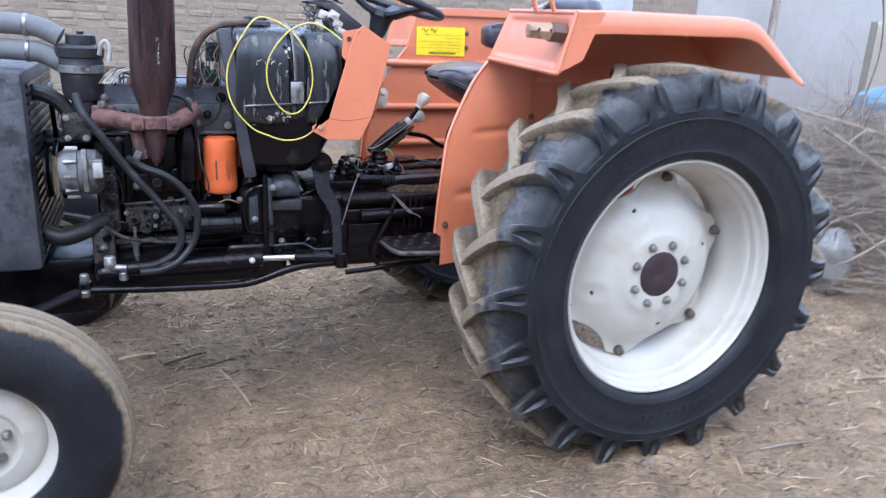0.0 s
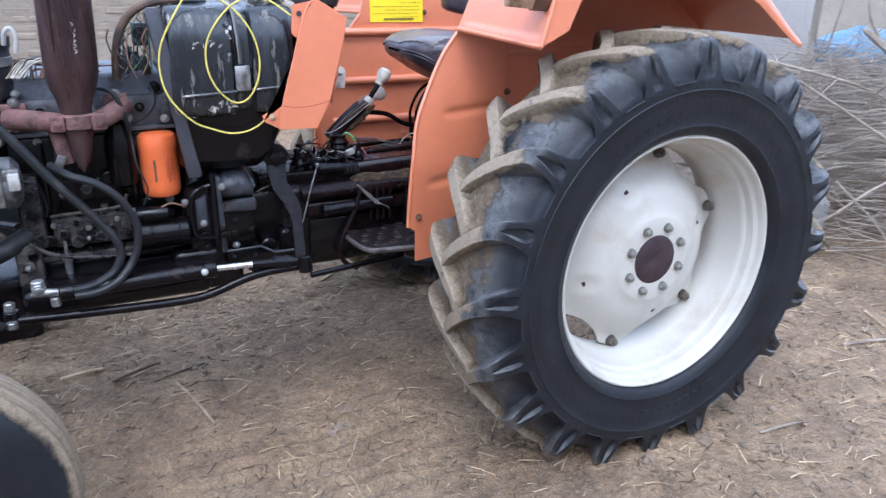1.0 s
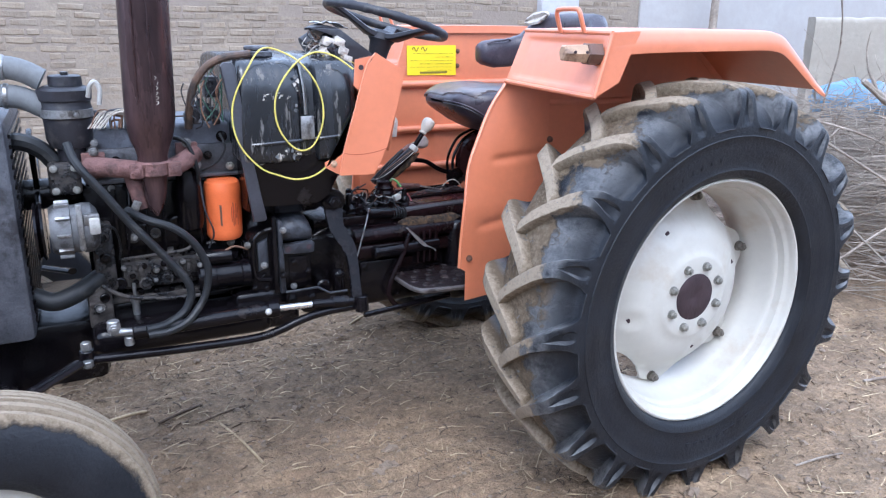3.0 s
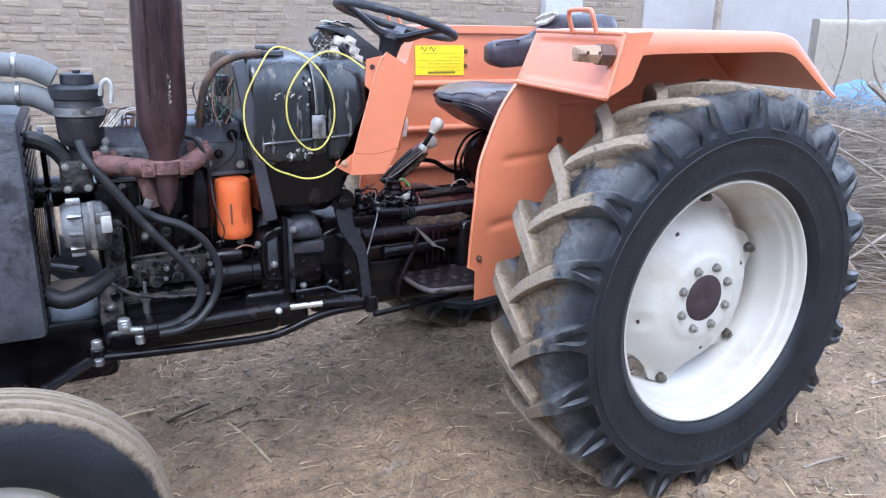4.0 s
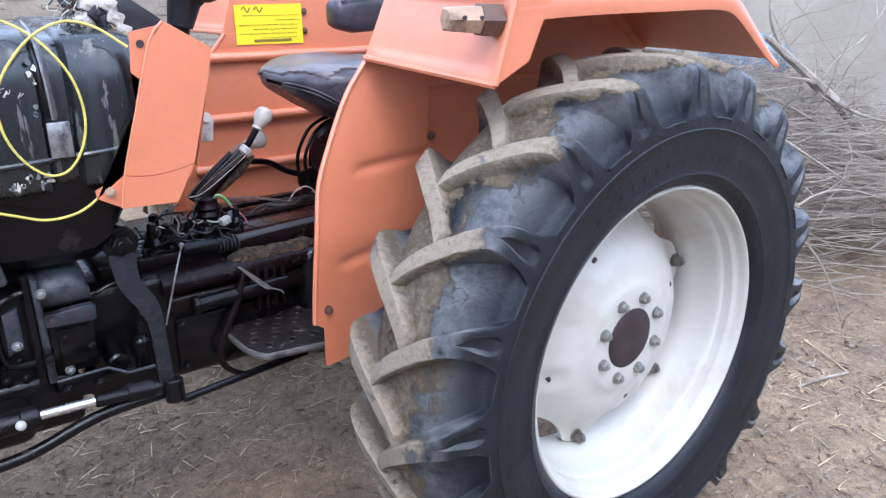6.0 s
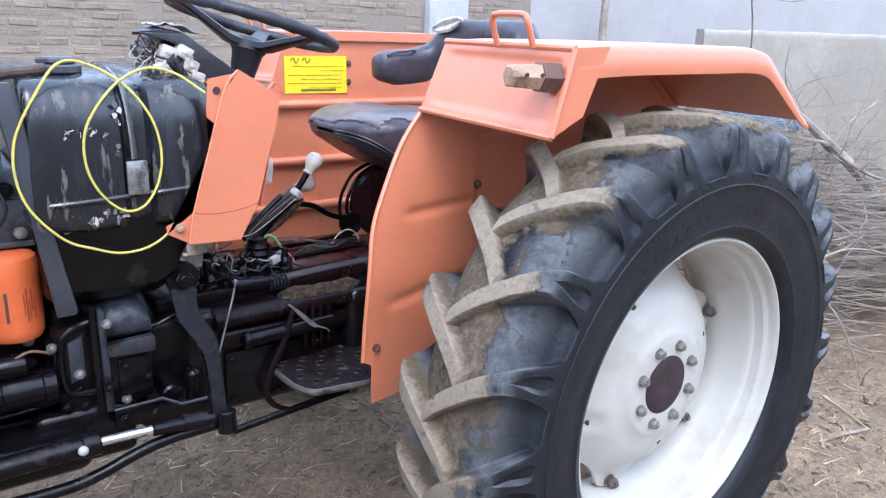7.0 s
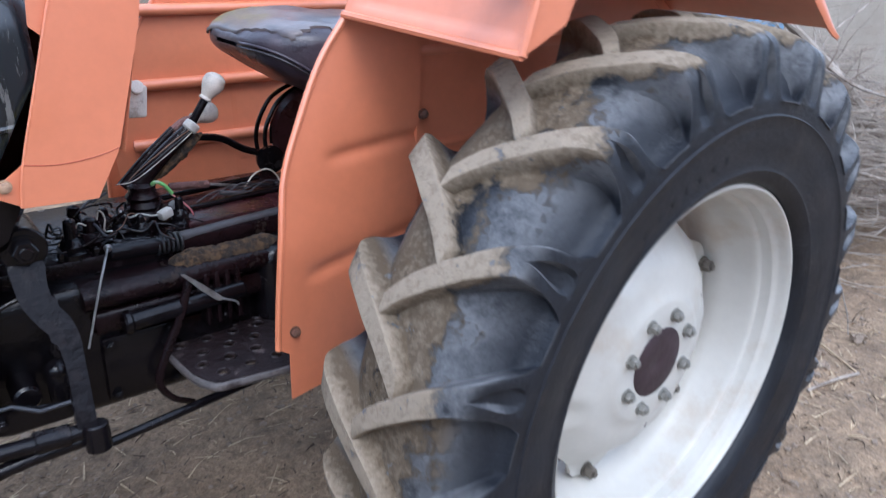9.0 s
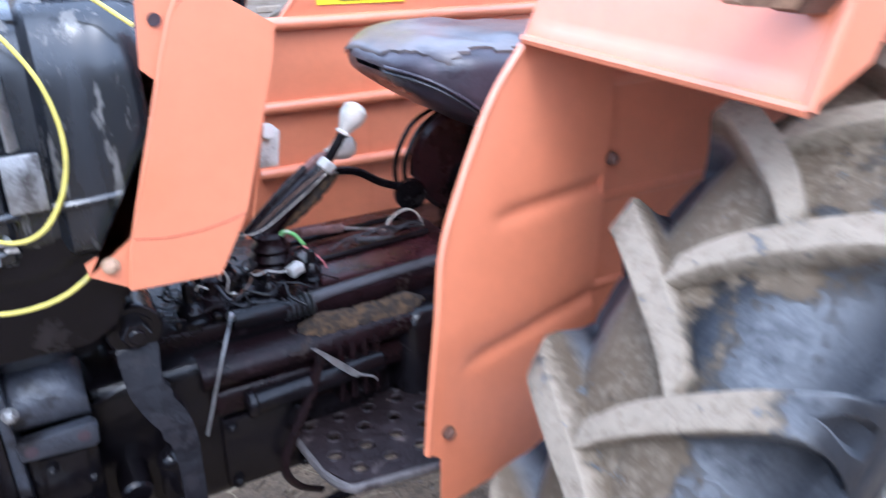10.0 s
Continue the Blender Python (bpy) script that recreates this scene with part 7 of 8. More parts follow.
# head: ledge, stud nuts, water outlet and top hose
part("head_ledge", box(B(), (-1.66, 0.634, 1.002), (-1.25, 0.648, 1.014), bevel=0.003), M_GREY, tractor)
for k in range(7):
    part("head_nut", hexbolt(B(), (-1.645 + 0.062 * k, 0.641, 1.066 if k % 2 else 1.03), 0.010, 0.014), M_BOLT if k % 3 == 0 else M_BLACK, tractor)
part("cover_nut", hexbolt(B(), (-1.290, 0.650, 1.118), 0.013, 0.016), M_BLACK, tractor)
part("cover_nut", hexbolt(B(), (-1.635, 0.650, 1.118), 0.010, 0.016), M_STEEL, tractor)
bm = box(B(), (-1.755, 0.60, 0.985), (-1.675, 0.72, 1.075), bevel=0.014, seg=3)
out = part("water_outlet", bm, M_DUSTY, tractor, "dusty water outlet casting")
for x, z in ((-1.74, 1.06), (-1.69, 1.06), (-1.74, 1.0), (-1.69, 1.0)):
    part("outlet_bolt", hexbolt(B(), (x, 0.60, z), 0.008, 0.010), M_BOLT, out)
hose("top_hose", [(-1.73, 0.66, 1.06), (-1.76, 0.66, 1.10), (-1.80, 0.66, 1.125), (-1.85, 0.67, 1.13)], 0.024, M_RUBBERHOSE, "black rubber water hose")
part("cleaner_neck", cyl(B(), (-1.69, 0.66, 1.07), (-1.69, 0.66, 1.112), 0.036, seg=20, chamfer=0.003), M_PLASTIC, ac)
part("band_bolt", hexbolt(B(), (-1.668, 0.594, 1.202), 0.007, 0.016), M_STEEL, ac)
# thin pipes and leads
hose("lead", [(-1.645, 0.50, 0.92), (-1.61, 0.52, 0.90), (-1.60, 0.55, 0.84), (-1.605, 0.57, 0.80)], 0.003, M_RUBBERHOSE)
hose("lead", [(-1.36, 0.585, 0.80), (-1.345, 0.57, 0.85), (-1.365, 0.57, 0.92), (-1.37, 0.59, 1.0)], 0.0025, M_PLASTIC)
hose("lead", [(-1.25, 0.575, 0.785), (-1.29, 0.57, 0.80), (-1.33, 0.572, 0.785), (-1.36, 0.578, 0.79)], 0.003, M_BROWNWIRE)
hose("pressure_pipe", [(-1.60, 0.60, 0.79), (-1.50, 0.595, 0.795), (-1.42, 0.60, 0.80), (-1.40, 0.605, 0.83)], 0.005, M_DUSTY)
hose("pressure_pipe", [(-1.40, 0.60, 0.655), (-1.32, 0.595, 0.66), (-1.24, 0.58, 0.675), (-1.20, 0.57, 0.70)], 0.0055, M_BLACK)
hose("pressure_pipe", [(-1.66, 0.57, 0.73), (-1.60, 0.565, 0.69), (-1.50, 0.56, 0.672), (-1.40, 0.555, 0.668)], 0.006, M_DUSTY)
for k in range(9):
    x = random.uniform(-1.66, -1.62)
    hose("lead", [(x + 0.02 * random.random(), 0.62, 1.16), (x + 0.05, 0.63, 1.19 + 0.02 * random.random()), (x + 0.12, 0.64, 1.185 + 0.02 * random.random()), (x + 0.2, 0.66, 1.165)], random.choice((0.0018, 0.003)), random.choice((M_BROWNWIRE, M_KNOB, M_PLASTIC)))

# ---- surroundings: walls ----
M_MORTAR = material("old_mortar", (0.268, 0.223, 0.172), 0.95, vary=0.35, scale=3, other=(0.25, 0.205, 0.17), cover=0.50, cover_scale=1.3, edge=0.3, bump=1.0, bump_scale=22)
def brick_material(name, node, output):
    """Weathered brick whose tone differs from piece to piece."""
    m = material(name, (0.255, 0.204, 0.156), 0.9, vary=0.25, scale=4, other=(0.300, 0.256, 0.205), cover=0.52, cover_scale=5, edge=0.22, bump=1.0, bump_scale=34)
    n_, l_ = m.node_tree.nodes, m.node_tree.links
    oi = n_.new(node)
    rp = n_.new("ShaderNodeValToRGB")
    rp.color_ramp.elements[0].color, rp.color_ramp.elements[1].color = (0.84, 0.82, 0.80, 1), (1.06, 1.03, 0.98, 1)
    l_.new(oi.outputs[output], rp.inputs["Fac"])
    mx = n_.new("ShaderNodeMixRGB")
    mx.blend_type = "MULTIPLY"
    mx.inputs["Fac"].default_value = 1
    l_.new(n_["Principled BSDF"].inputs["Base Color"].links[0].from_socket, mx.inputs["Color1"])
    l_.new(rp.outputs[0], mx.inputs["Color2"])
    l_.new(mx.outputs[0], n_["Principled BSDF"].inputs["Base Color"])
    return m


M_BRICK = brick_material("old_brick", "ShaderNodeObjectInfo", "Random")
M_BRICKWORK = brick_material("old_brickwork", "ShaderNodeNewGeometry", "Random Per Island")
M_PLASTER = material("grey_plaster", (0.37, 0.355, 0.345), 0.9, vary=0.1, scale=0.8, other=(0.32, 0.30, 0.285), cover=0.48, cover_scale=1.2, edge=0.4, bump=0.3, bump_scale=12)
M_PLASTER2 = material("blue_grey_plaster", (0.43, 0.425, 0.44), 0.85, vary=0.1, scale=1.2, other=(0.30, 0.285, 0.28), cover=0.42, cover_scale=1.6, edge=0.3, bump=0.3, bump_scale=14)
M_MUDWALL = material("mud_render", (0.335, 0.302, 0.250), 0.95, vary=0.16, scale=1.5, other=(0.28, 0.245, 0.20), cover=0.45, cover_scale=2.2, edge=0.35, bump=0.6, bump_scale=14)

WALL_Y = 6.0
bm = box(B(), (-14, WALL_Y + 0.001, -0.2), (4.80, WALL_Y + 0.24, 2.7))
wall_n = tagged(mesh_object("wall_north", bm, M_MORTAR), "old weathered brick yard wall with worn mortar", "wall", kind="structure")
bm = box(B(), (4.80, WALL_Y - 0.03, -0.2), (16, WALL_Y + 0.24, 2.75), bevel=0.01)
tagged(mesh_object("wall_plastered", bm, M_PLASTER), "plain pale grey plastered yard wall", "wall", kind="structure")
bm = box(B(), (3.30, WALL_Y - 0.10, -0.2), (3.82, WALL_Y + 0.02, 2.75), bevel=0.012)
tagged(mesh_object("wall_pier", bm, M_PLASTER2), "blue-grey plastered pier on the brick wall", "wall", kind="structure")


def uneven_wall(p0, p1, h, thick, mat, name, label):
    """A wall with a slightly wavy face and a rough top."""
    p0, p1 = Vector((*p0, 0)), Vector((*p1, 0))
    d = (p1 - p0).normalized()
    nrm = Vector((-d.y, d.x, 0))
    L = (p1 - p0).length
    n = int(L / 0.12)
    loops = []
    for i in range(n + 1):
        s = L * i / n
        c = p0 + d * s
        w = 0.012 * noise.noise((s * 2, 0.3, 1))
        top = h + 0.05 * noise.noise((s * 1.4, 4, 2)) + 0.025 * noise.noise((s * 7, 2, 8))
        o = thick / 2 + w
        loops.append([c - nrm * o + Vector((0, 0, -0.2)), c - nrm * o + Vector((0, 0, h * 0.5)), c - nrm * o + Vector((0, 0, top - 0.06)), c - nrm * (o - 0.006) + Vector((0, 0, top - 0.03)), c - nrm * (o - 0.02) + Vector((0, 0, top - 0.012)), c - nrm * (o - 0.05) + Vector((0, 0, top)), c + nrm * o + Vector((0, 0, top)), c + nrm * o + Vector((0, 0, -0.2))])
    return tagged(mesh_object(name, rings(B(), loops), mat), label, "wall", kind="structure")


uneven_wall((5.75, 4.25), (11.5, 0.2), 1.57, 0.28, M_MUDWALL, "wall_low", "low pale mud-rendered garden wall")
# unseen walls, added to close the yard at the sides
uneven_wall((11.5, 0.2), (11.5, -4.6), 1.6, 0.3, M_MUDWALL, "wall_east", "unseen added mud-rendered yard wall")
uneven_wall((-12, 6.2), (-12, -4.6), 2.2, 0.3, M_MUDWALL, "wall_west", "unseen added mud-rendered yard wall")

# unseen wall behind the camera, added to block low sky light and darken reflections
uneven_wall((11.5, -4.6), (-12, -4.6), 2.6, 0.3, M_MUDWALL, "wall_south", "unseen added mud-rendered yard wall")

post = thing("wooden_pole", 5.62, 5.55, 0, "bare grey wooden pole standing before the plastered wall", "pole")
bm = B()
tube(bm, [(5.60, 5.55, -0.1), (5.62, 5.55, 0.8), (5.61, 5.55, 1.6), (5.64, 5.55, 2.6)], (0.06, 0.045), 10, 6)
part("trunk", bm, M_TWIG, post)


# ---- sticks ----
def stick_mesh(name, lines, mat, sides=4):
    """Many thin tapered bars in one mesh: lines of (points, radius)."""
    verts, faces = [], []
    for pts, r in lines:
        base = len(verts)
        n = len(pts)
        for i, p in enumerate(pts):
            p = Vector(p)
            d = (Vector(pts[min(i + 1, n - 1)]) - Vector(pts[max(i - 1, 0)])).normalized()
            s = d.orthogonal().normalized()
            u = d.cross(s)
            rr = r * (1 - 0.65 * i / max(1, n - 1))
            for k in range(sides):
                a = 2 * math.pi * k / sides
                verts.append(p + s * rr * math.cos(a) + u * rr * math.sin(a))
        for i in range(n - 1):
            for k in range(sides):
                a, b = base + i * sides + k, base + i * sides + (k + 1) % sides
                faces.append((a, b, b + sides, a + sides))
        faces.append(tuple(base + k for k in range(sides)))
        faces.append(tuple(base + (n - 1) * sides + k for k in range(sides))[::-1])
    me = bpy.data.meshes.new(name)
    me.from_pydata([tuple(v) for v in verts], [], faces)
    me.materials.append(mat)
    return new(name, me)


rng = random.Random(11)


def bent(p, d, length, n, wob, droop=0.0):
    pts, p, d = [tuple(p)], Vector(p), Vector(d).normalized()
    for i in range(n):
        d = (d + Vector((rng.uniform(-wob, wob), rng.uniform(-wob, wob), rng.uniform(-wob, wob) - droop))).normalized()
        p = p + d * length / n
        if p.z < 0.015:
            p.z = 0.015
        pts.append(tuple(p))
    return pts


# heap of cut brushwood: long twigs laid mostly one way, butts towards the machine
lines = []
def heap_top(x, y):
    return 0.95 * math.exp(-((x - 3.0) / 0.95) ** 2 - ((y - 1.7) / 1.15) ** 2) + 0.30 * math.exp(-((x - 2.3) / 0.7) ** 2 - ((y - 0.9) / 0.7) ** 2) + 0.06


for k in range(2900):
    u, v = rng.random(), rng.random()
    x = 1.62 + 2.3 * u
    y = 0.50 + 2.6 * v
    if x - 1.62 < 0.5 * max(0, 0.9 - y) or math.hypot(x - 2.0, y - 1.0) < 0.42:
        continue
    z = heap_top(x, y) * rng.uniform(0.1, 1.0) ** 0.6
    a = radians(rng.gauss(-35, 16) + (180 if rng.random() < 0.35 else 0))
    d = (math.cos(a), math.sin(a), rng.gauss(-0.03, 0.10))
    lines.append((bent((x - 0.3 * math.cos(a), y - 0.3 * math.sin(a), z), d, rng.uniform(0.6, 1.4), 5, 0.09, 0.012), rng.uniform(0.0016, 0.0040)))
for k in range(700):
    x, y = rng.gauss(2.8, 0.5), rng.gauss(1.6, 0.5)
    if x < 1.9:
        continue
    z = heap_top(x, y) * rng.uniform(0.4, 1.05)
    lines.append((bent((x, y, z), (rng.gauss(0, 1), rng.gauss(0, 1), rng.gauss(0.25, 0.5)), rng.uniform(0.25, 0.6), 6, 0.30), rng.uniform(0.002, 0.0045)))
heap = stick_mesh("brushwood_heap", lines, M_TWIG)
tagged(heap, "heap of dry grey-brown cut twigs on the soil", "brushwood", kind="stuff")
# single branches that stand out of the heap
def branch(pts, r, label, forks=6, spread=0.5):
    t = thing("branch", pts[0][0], pts[0][1], pts[0][2], label, "branch", "branches on the heap")
    part("limb", tube(B(), pts, (r, r * 0.45), 8, 5), M_TWIG, t)
    ln = smooth_path(pts, 6)
    for k in range(forks):
        p = ln[rng.randrange(len(ln) // 4, len(ln))]
        d = Vector((rng.gauss(0, 1), rng.gauss(0, 1), rng.gauss(0.3, 0.7)))
        part("side_twig", tube(B(), bent(p, d, rng.uniform(0.25, spread + 0.25), 6, 0.25), (r * 0.3 + 0.002, 0.0015), 6, 2), M_TWIG, t)
    return t
branch([(3.75, 0.75, 0.10), (3.35, 0.90, 0.42), (2.95, 1.02, 0.76), (2.62, 1.16, 1.02), (2.45, 1.25, 1.16)], 0.040, "thick pale bare branch leaning on the heap", 5, 0.4)
branch([(3.1, 2.0, 0.3), (3.0, 1.9, 0.9), (2.95, 1.8, 1.35), (2.7, 1.7, 1.75), (2.3, 1.6, 2.0)], 0.008, "thin bare arching branch on the heap", 3, 0.3)
branch([(3.0, 1.3, 0.5), (3.15, 1.25, 0.95), (3.45, 1.2, 1.15), (3.7, 1.2, 1.45)], 0.008, "thin bare forked branch on the heap", 3, 0.3)
branch([(1.75, 0.75, 0.30), (2.1, 0.62, 0.52), (2.6, 0.5, 0.40), (3.1, 0.4, 0.16)], 0.007, "thin bare arching twig on the heap", 3, 0.2)
branch([(1.60, 0.62, 0.55), (1.72, 0.42, 0.34), (1.75, 0.30, 0.12), (1.72, 0.25, 0.02)], 0.005, "thin bare twig drooping to the soil", 2, 0.1)
branch([(1.7, 1.0, 0.95), (2.2, 0.8, 0.65), (2.8, 0.6, 0.30), (3.2, 0.5, 0.10)], 0.008, "thin pale straight twig on the heap", 3, 0.2)
branch([(1.9, 1.4, 1.0), (2.4, 1.1, 0.85), (2.9, 0.9, 0.55), (3.3, 0.8, 0.25)], 0.008, "thin pale straight twig on the heap", 3, 0.2)

# blue plastic sheet bundled behind the heap
bm = B()
loops = []
for i in range(15):
    u = i / 14
    loop = []
    for k in range(20):
        a = 2 * math.pi * k / 20
        s = math.sin(math.pi * (0.08 + 0.84 * u)) ** 0.5
        f = 1 + 0.22 * noise.noise((3 * math.cos(a), 3 * math.sin(a), u * 5)) + 0.06 * math.sin(a * 7 + u * 9)
        loop.append((3.45 + 0.42 * u + 0.02 * math.cos(a), 2.30 - 0.34 * u + 0.17 * s * f * math.cos(a), 0.92 + 0.16 * s * f * math.sin(a) + 0.03 * noise.noise((u * 6, 1, 2))))
    loops.append(loop)
tagged(mesh_object("plastic_sheet", rings(bm, loops), M_BLUE), "crumpled blue plastic sheet behind the brushwood", "plastic sheet")
# pale plastic bags by the heap
def bag(x0, y0, z0, r0, h, lean, label):
    loops = []
    for i in range(15):
        u = i / 14
        r = r0 * math.sin(math.pi * (0.10 + 0.80 * u)) ** 0.6 * (1 if u < 0.75 else 1 - 1.6 * (u - 0.75))
        loop = []
        for k in range(28):
            a = 2 * math.pi * k / 28
            f = 1 + 0.28 * noise.noise((2 * math.cos(a) + x0, 2 * math.sin(a), u * 4)) + 0.12 * noise.noise((6 * math.cos(a), 6 * math.sin(a) + y0, u * 9))
            loop.append((x0 + lean * u * u + r * f * math.cos(a), y0 + 0.8 * r * f * math.sin(a), z0 + h * u + 0.02 * noise.noise((3 * math.cos(a), 3 * math.sin(a), 7 + u))))
        loops.append(loop)
    return tagged(mesh_object("plastic_bag", rings(B(), loops), M_BAG, sharp=70), label, "plastic bag", "plastic bags by the heap")


M_BAG = material("bag_plastic", (0.24, 0.24, 0.23), 0.4, vary=0.2, scale=8, other=(0.25, 0.26, 0.25), cover=0.45, cover_scale=7, bump=0.5, bump_scale=35)
bag(2.06, 1.08, -0.01, 0.11, 0.38, -0.02, "crumpled pale plastic bag on the soil by the brushwood")
bag(2.16, 1.36, -0.01, 0.10, 0.55, -0.06, "tall crumpled pale plastic bag leaning on the brushwood")

# ---- litter on the soil ----
lines = []
for k in range(4200):
    near_ = rng.random() < 0.75
    x, y = (rng.uniform(-2.4, 2.0), rng.uniform(-0.9, 2.6)) if near_ else (rng.uniform(-3.5, 3.5), rng.uniform(-1.0, 5.6))
    if noise.noise((x * 0.9, y * 0.9, 15)) + rng.uniform(-0.4, 0.5) < -0.05:
        continue
    a = rng.gauss(0.2, 0.9)
    L = rng.choice((0.012, 0.02, 0.025, 0.03, 0.04, 0.06, 0.10))
    h = ground_height(x, y) + 0.002
    d = Vector((math.cos(a), math.sin(a), 0))
    p = Vector((x, y, h))
    q = p + d * L
    q.z = ground_height(q.x, q.y) + 0.002 + rng.uniform(0, 0.006)
    lines.append(([p, (p + q) / 2 + Vector((rng.uniform(-0.003, 0.003), rng.uniform(-0.003, 0.003), 0.001)), q], rng.uniform(0.001, 0.003)))
for k in range(800):
    x, y = rng.uniform(-2.2, 2.0), rng.uniform(-0.8, 2.6)
    a, L = rng.gauss(0.2, 0.9), rng.uniform(0.04, 0.11)
    r = rng.uniform(0.0018, 0.0036)
    x1, y1 = x + L * math.cos(a), y + L * math.sin(a)
    lines.append(([(x, y, ground_height(x, y) + r), ((x + x1) / 2, (y + y1) / 2 + 0.003, ground_height((x + x1) / 2, (y + y1) / 2) + r + 0.003), (x1, y1, ground_height(x1, y1) + r)], r))
tagged(stick_mesh("straw_litter", lines, M_STRAW, 3), "bits of dry straw trodden into the soil", "straw", kind="stuff")
lines = []
for k in range(5200):
    x, y = rng.uniform(-2.4, 2.4), rng.uniform(-0.9, 3.0)
    a = rng.uniform(0, 6.3)
    L = rng.choice((0.008, 0.012, 0.02, 0.035))
    h = ground_height(x, y) + 0.002
    d = Vector((math.cos(a), math.sin(a), 0))
    p, m_, q = Vector((x, y, h)), Vector((x, y, h + 0.003)) + d * L * 0.5 + Vector((rng.uniform(-0.004, 0.004), rng.uniform(-0.004, 0.004), 0)), Vector((x, y, h + 0.002)) + d * L
    lines.append(([p, m_, q], rng.uniform(0.001, 0.0035)))
for k in range(2200):
    x, y = rng.uniform(-2.2, 2.0), rng.uniform(-0.8, 2.6)
    a, L = rng.uniform(0, 6.3), rng.uniform(0.010, 0.05)
    r = rng.uniform(0.002, 0.0045)
    x1, y1 = x + L * math.cos(a), y + L * math.sin(a)
    lines.append(([(x, y, ground_height(x, y) + r), ((x + x1) / 2 + 0.003, (y + y1) / 2, ground_height((x + x1) / 2, (y + y1) / 2) + r + 0.002), (x1, y1, ground_height(x1, y1) + r)], r))
tagged(stick_mesh("chaff", lines, M_CHAFF, 3), "dark crumbs of stalk and leaf on the soil", "chaff", kind="stuff")
verts, faces = [], []
for k in range(16000):
    x, y = rng.uniform(-2.4, 2.4), rng.uniform(-0.9, 3.0)
    if noise.noise((x * 1.6, y * 1.6, 40)) + rng.uniform(-0.5, 0.5) < 0.0:
        continue
    r = min(0.016, 0.0022 + rng.expovariate(380))
    h = ground_height(x, y)
    b0 = len(verts)
    m = 6
    for zz, rr in ((-0.3, 0.9), (0.25, 1.0), (0.7, 0.6)):
        for i in range(m):
            a = 2 * math.pi * i / m
            f = rr * r * rng.uniform(0.7, 1.25)
            verts.append((x + f * math.cos(a), y + f * math.sin(a), h + zz * r * rng.uniform(0.6, 1.1)))
    for j in range(2):
        for i in range(m):
            faces.append((b0 + j * m + i, b0 + j * m + (i + 1) % m, b0 + (j + 1) * m + (i + 1) % m, b0 + (j + 1) * m + i))
    faces.append(tuple(b0 + 2 * m + i for i in range(m)))
me = bpy.data.meshes.new("clods")
me.from_pydata(verts, [], faces)
me.materials.append(M_MUD)
tagged(new("soil_crumbs", me), "small clods and crumbs of dry soil", "soil crumbs", kind="stuff")


def stalk(p0, p1, r, mat, label):
    a, b = Vector((*p0, ground_height(*p0) + r)), Vector((*p1, ground_height(*p1) + r * 1.2))
    m = (a + b) / 2 + Vector((0.004, 0.003, 0.003))
    return tagged(mesh_object("stalk", tube(B(), [a, m, b], r, 7, 4), mat), label, "stalk", "stalks on the soil")


stalk((-1.551, 1.170), (-1.690, 1.120), 0.0065, M_STRAW, "pale dry straw stalk lying on the soil")
stalk((-1.310, 0.985), (-1.225, 0.665), 0.0045, M_STRAW, "long thin straw stalk lying on the soil")
stalk((-1.535, 0.87), (-1.52, 0.80), 0.0035, M_STRAW, "short pale straw stalk lying on the soil")
stalk((-0.935, 1.10), (-0.955, 1.02), 0.003, M_STRAW, "short pale straw stalk lying on the soil")
stalk((-0.56, 1.66), (-0.46, 1.74), 0.006, M_STRAW, "pale straw stalk by the far wheel")
stalk((-1.35, 1.15), (-1.52, 1.05), 0.005, M_CHAFF, "dark dry stalk lying on the soil")
stalk((-1.20, 1.08), (-1.38, 1.02), 0.0035, M_CHAFF, "dark dry stalk lying on the soil")
stalk((0.42, -0.15), (0.62, -0.18), 0.004, M_TWIG, "thin dark twig lying on the soil")
stalk((1.20, 0.15), (1.48, 0.10), 0.006, M_TWIG, "thin dark twig lying on the soil")
stalk((1.60, 0.35), (1.48, 0.10), 0.004, M_STRAW, "thin pale twig lying on the soil")
for x, y, r in ((1.42, 0.20, 0.030), (0.82, 0.06, 0.028), (-0.84, 0.47, 0.030), (-0.80, 0.57, 0.026), (-0.88, 0.44, 0.022), (1.50, 0.26, 0.026), (-1.02, 0.98, 0.022), (0.20, -0.12, 0.024), (-0.05, -0.14, 0.022), (1.75, 0.22, 0.03)):
    bm = B()
    bmesh.ops.create_icosphere(bm, subdivisions=2, radius=r * 0.8, matrix=Matrix.Translation((x, y, ground_height(x, y) + r * 0.12)) @ Matrix.Diagonal((1.3, 1.0, 0.55, 1)))
    for v in bm.verts:
        v.co += Vector((noise.noise(v.co * 60), noise.noise(v.co * 60 + Vector((9, 0, 0))), noise.noise(v.co * 60 + Vector((0, 9, 0))))) * r * 0.8
    tagged(mesh_object("clod", bm, M_MUD), "rough dark clod of soil", "clod", "clods on the soil")

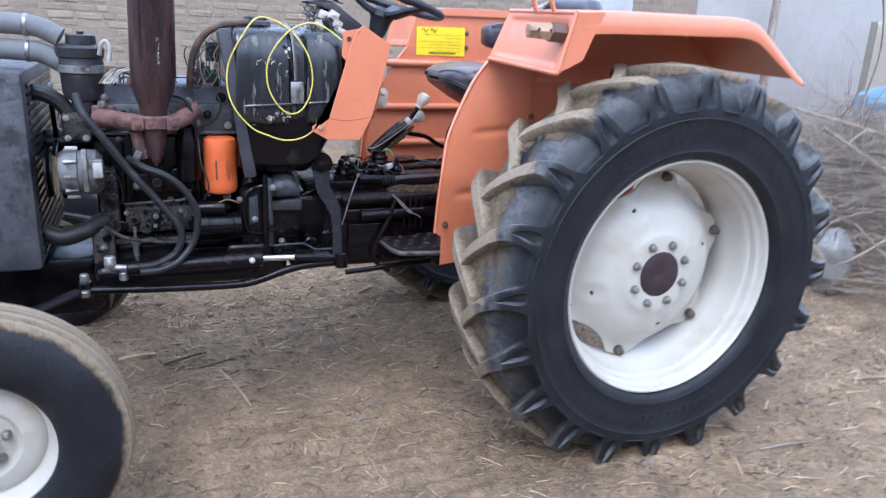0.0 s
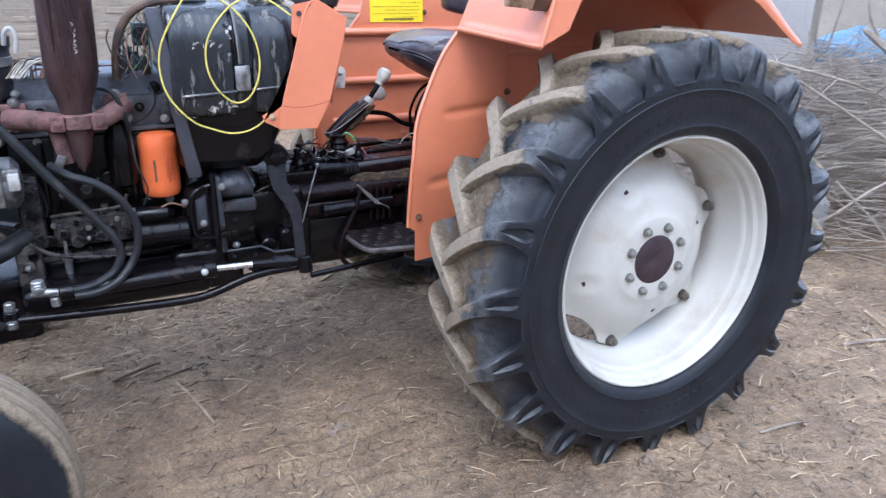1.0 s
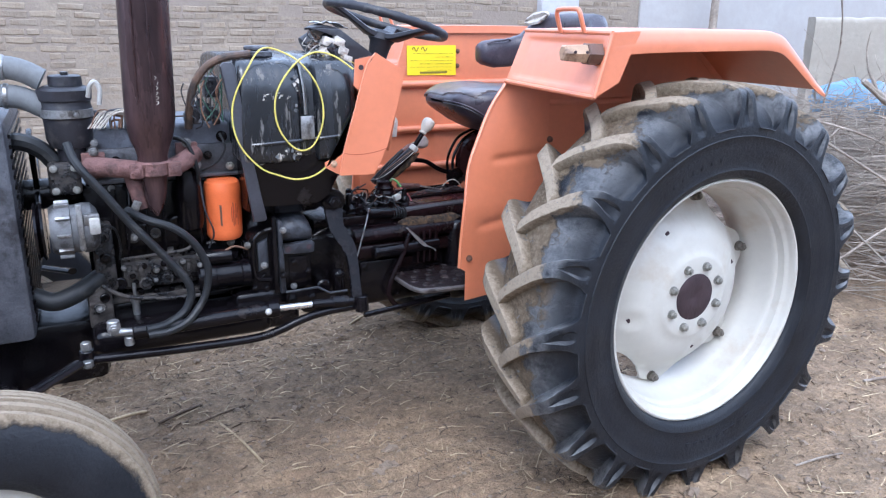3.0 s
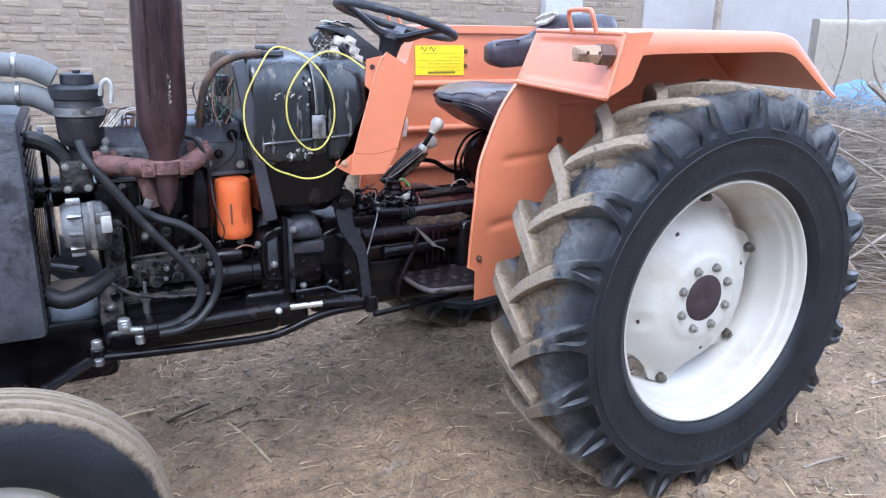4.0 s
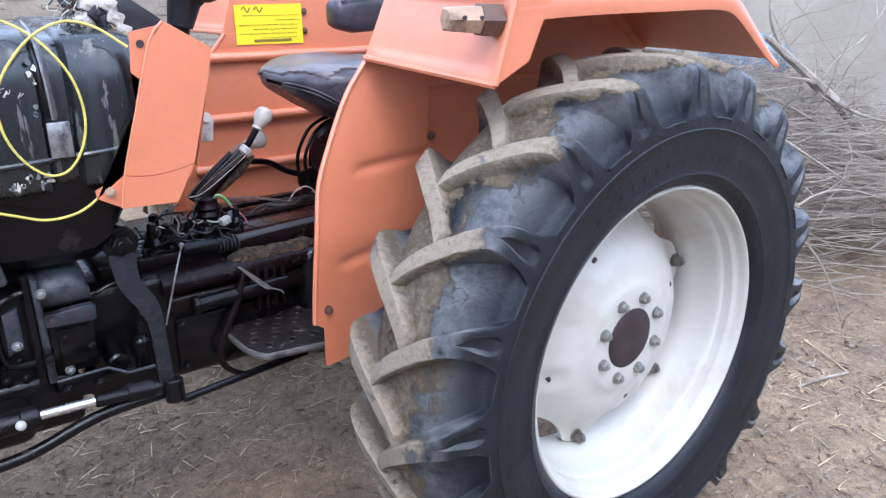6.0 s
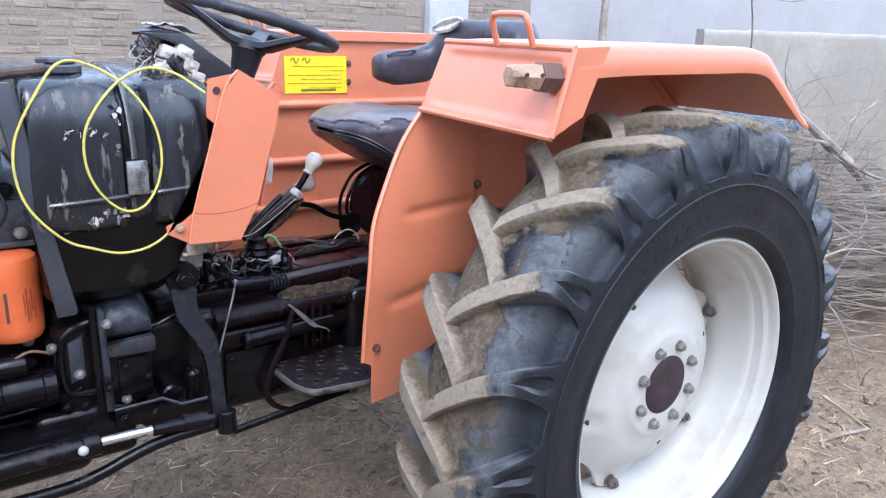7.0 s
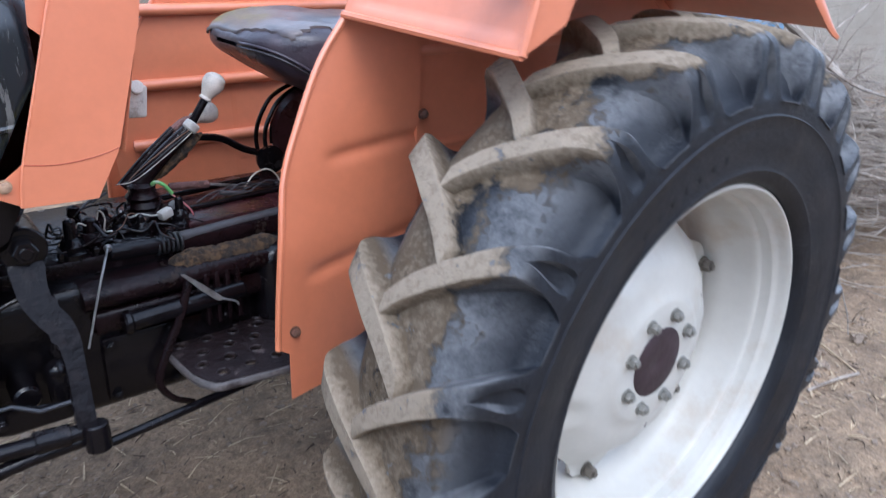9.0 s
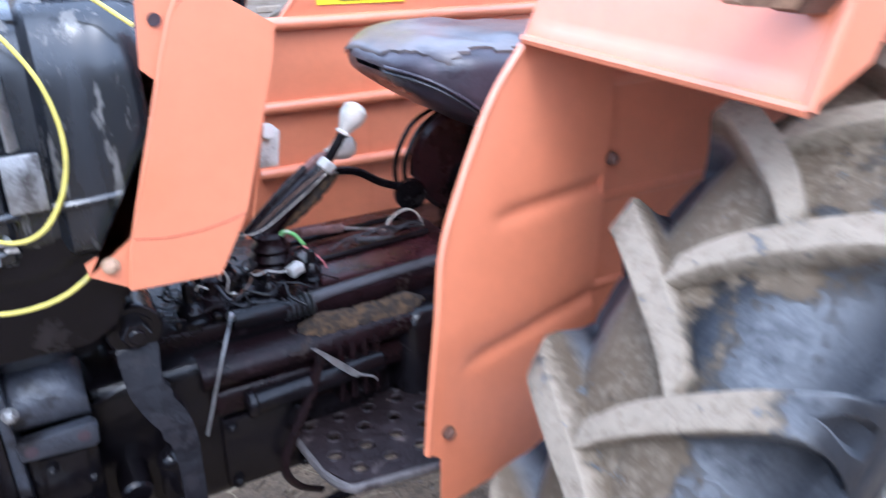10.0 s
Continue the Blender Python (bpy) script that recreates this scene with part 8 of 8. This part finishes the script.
# ---- bricks of the yard wall ----
def brick_data(length):
    bm = box(B(), (0, -0.010, 0), (length, 0.02, 0.060), bevel=0.010, seg=1)
    me = bpy.data.meshes.new("brick")
    for v in bm.verts:
        v.co += Vector((rng.uniform(-1, 1) * 0.006, rng.uniform(-1, 1) * 0.003, rng.uniform(-1, 1) * 0.005))
    for f in bm.faces:
        f.smooth = False
    bm.to_mesh(me)
    bm.free()
    me.materials.append(M_BRICK)
    return me


bricks = [brick_data(0.215) for k in range(6)] + [brick_data(0.105) for k in range(3)]
cv, cf, count = [], [], 0
for r in range(36):
    x = -6.0 + (0.117 if r % 2 else 0) + rng.uniform(-0.05, 0.05)
    while x < 4.56:
        short = rng.random() < 0.22
        src = bricks[rng.randrange(6, 9) if short else rng.randrange(6)]
        step = (0.105 if short else 0.215) + rng.uniform(0.008, 0.020)
        z = 0.02 + 0.0715 * r + 0.012 * noise.noise((x * 0.5, r * 0.08, 3)) + 0.005 * noise.noise((x * 2.5, r * 0.7, 8))
        smear = noise.noise((x * 0.9, z * 1.4, 31)) + 0.5 * noise.noise((x * 3, z * 4, 12))
        depth = rng.uniform(0.001, 0.008) + (0.004 if smear > 0.2 else 0)
        if rng.random() > 0.05 and smear < 0.36 and not (3.08 < x < 3.82):
            m = pose(x, WALL_Y + depth + 0.002, z, rng.uniform(-2, 2), rng.uniform(-1.6, 1.6), rng.uniform(-1, 1)) @ Matrix.Diagonal((1, 1, rng.uniform(0.84, 1.04), 1))
            if count < 300 and -1.2 < x < 2.6 and 1.0 < z < 2.05:
                ob = new("brick", src)
                ob.parent = wall_n
                ob.matrix_basis = m
                count += 1
            else:
                b0 = len(cv)
                cv += [tuple(m @ v.co) for v in src.vertices]
                cf += [tuple(b0 + i for i in p.vertices) for p in src.polygons]
        x += step
me = bpy.data.meshes.new("brickwork")
me.from_pydata(cv, [], cf)
me.materials.append(M_BRICKWORK)
bw = new("brickwork", me)
bw.parent = wall_n
tagged(bw, "courses of weathered bricks", kind="stuff")
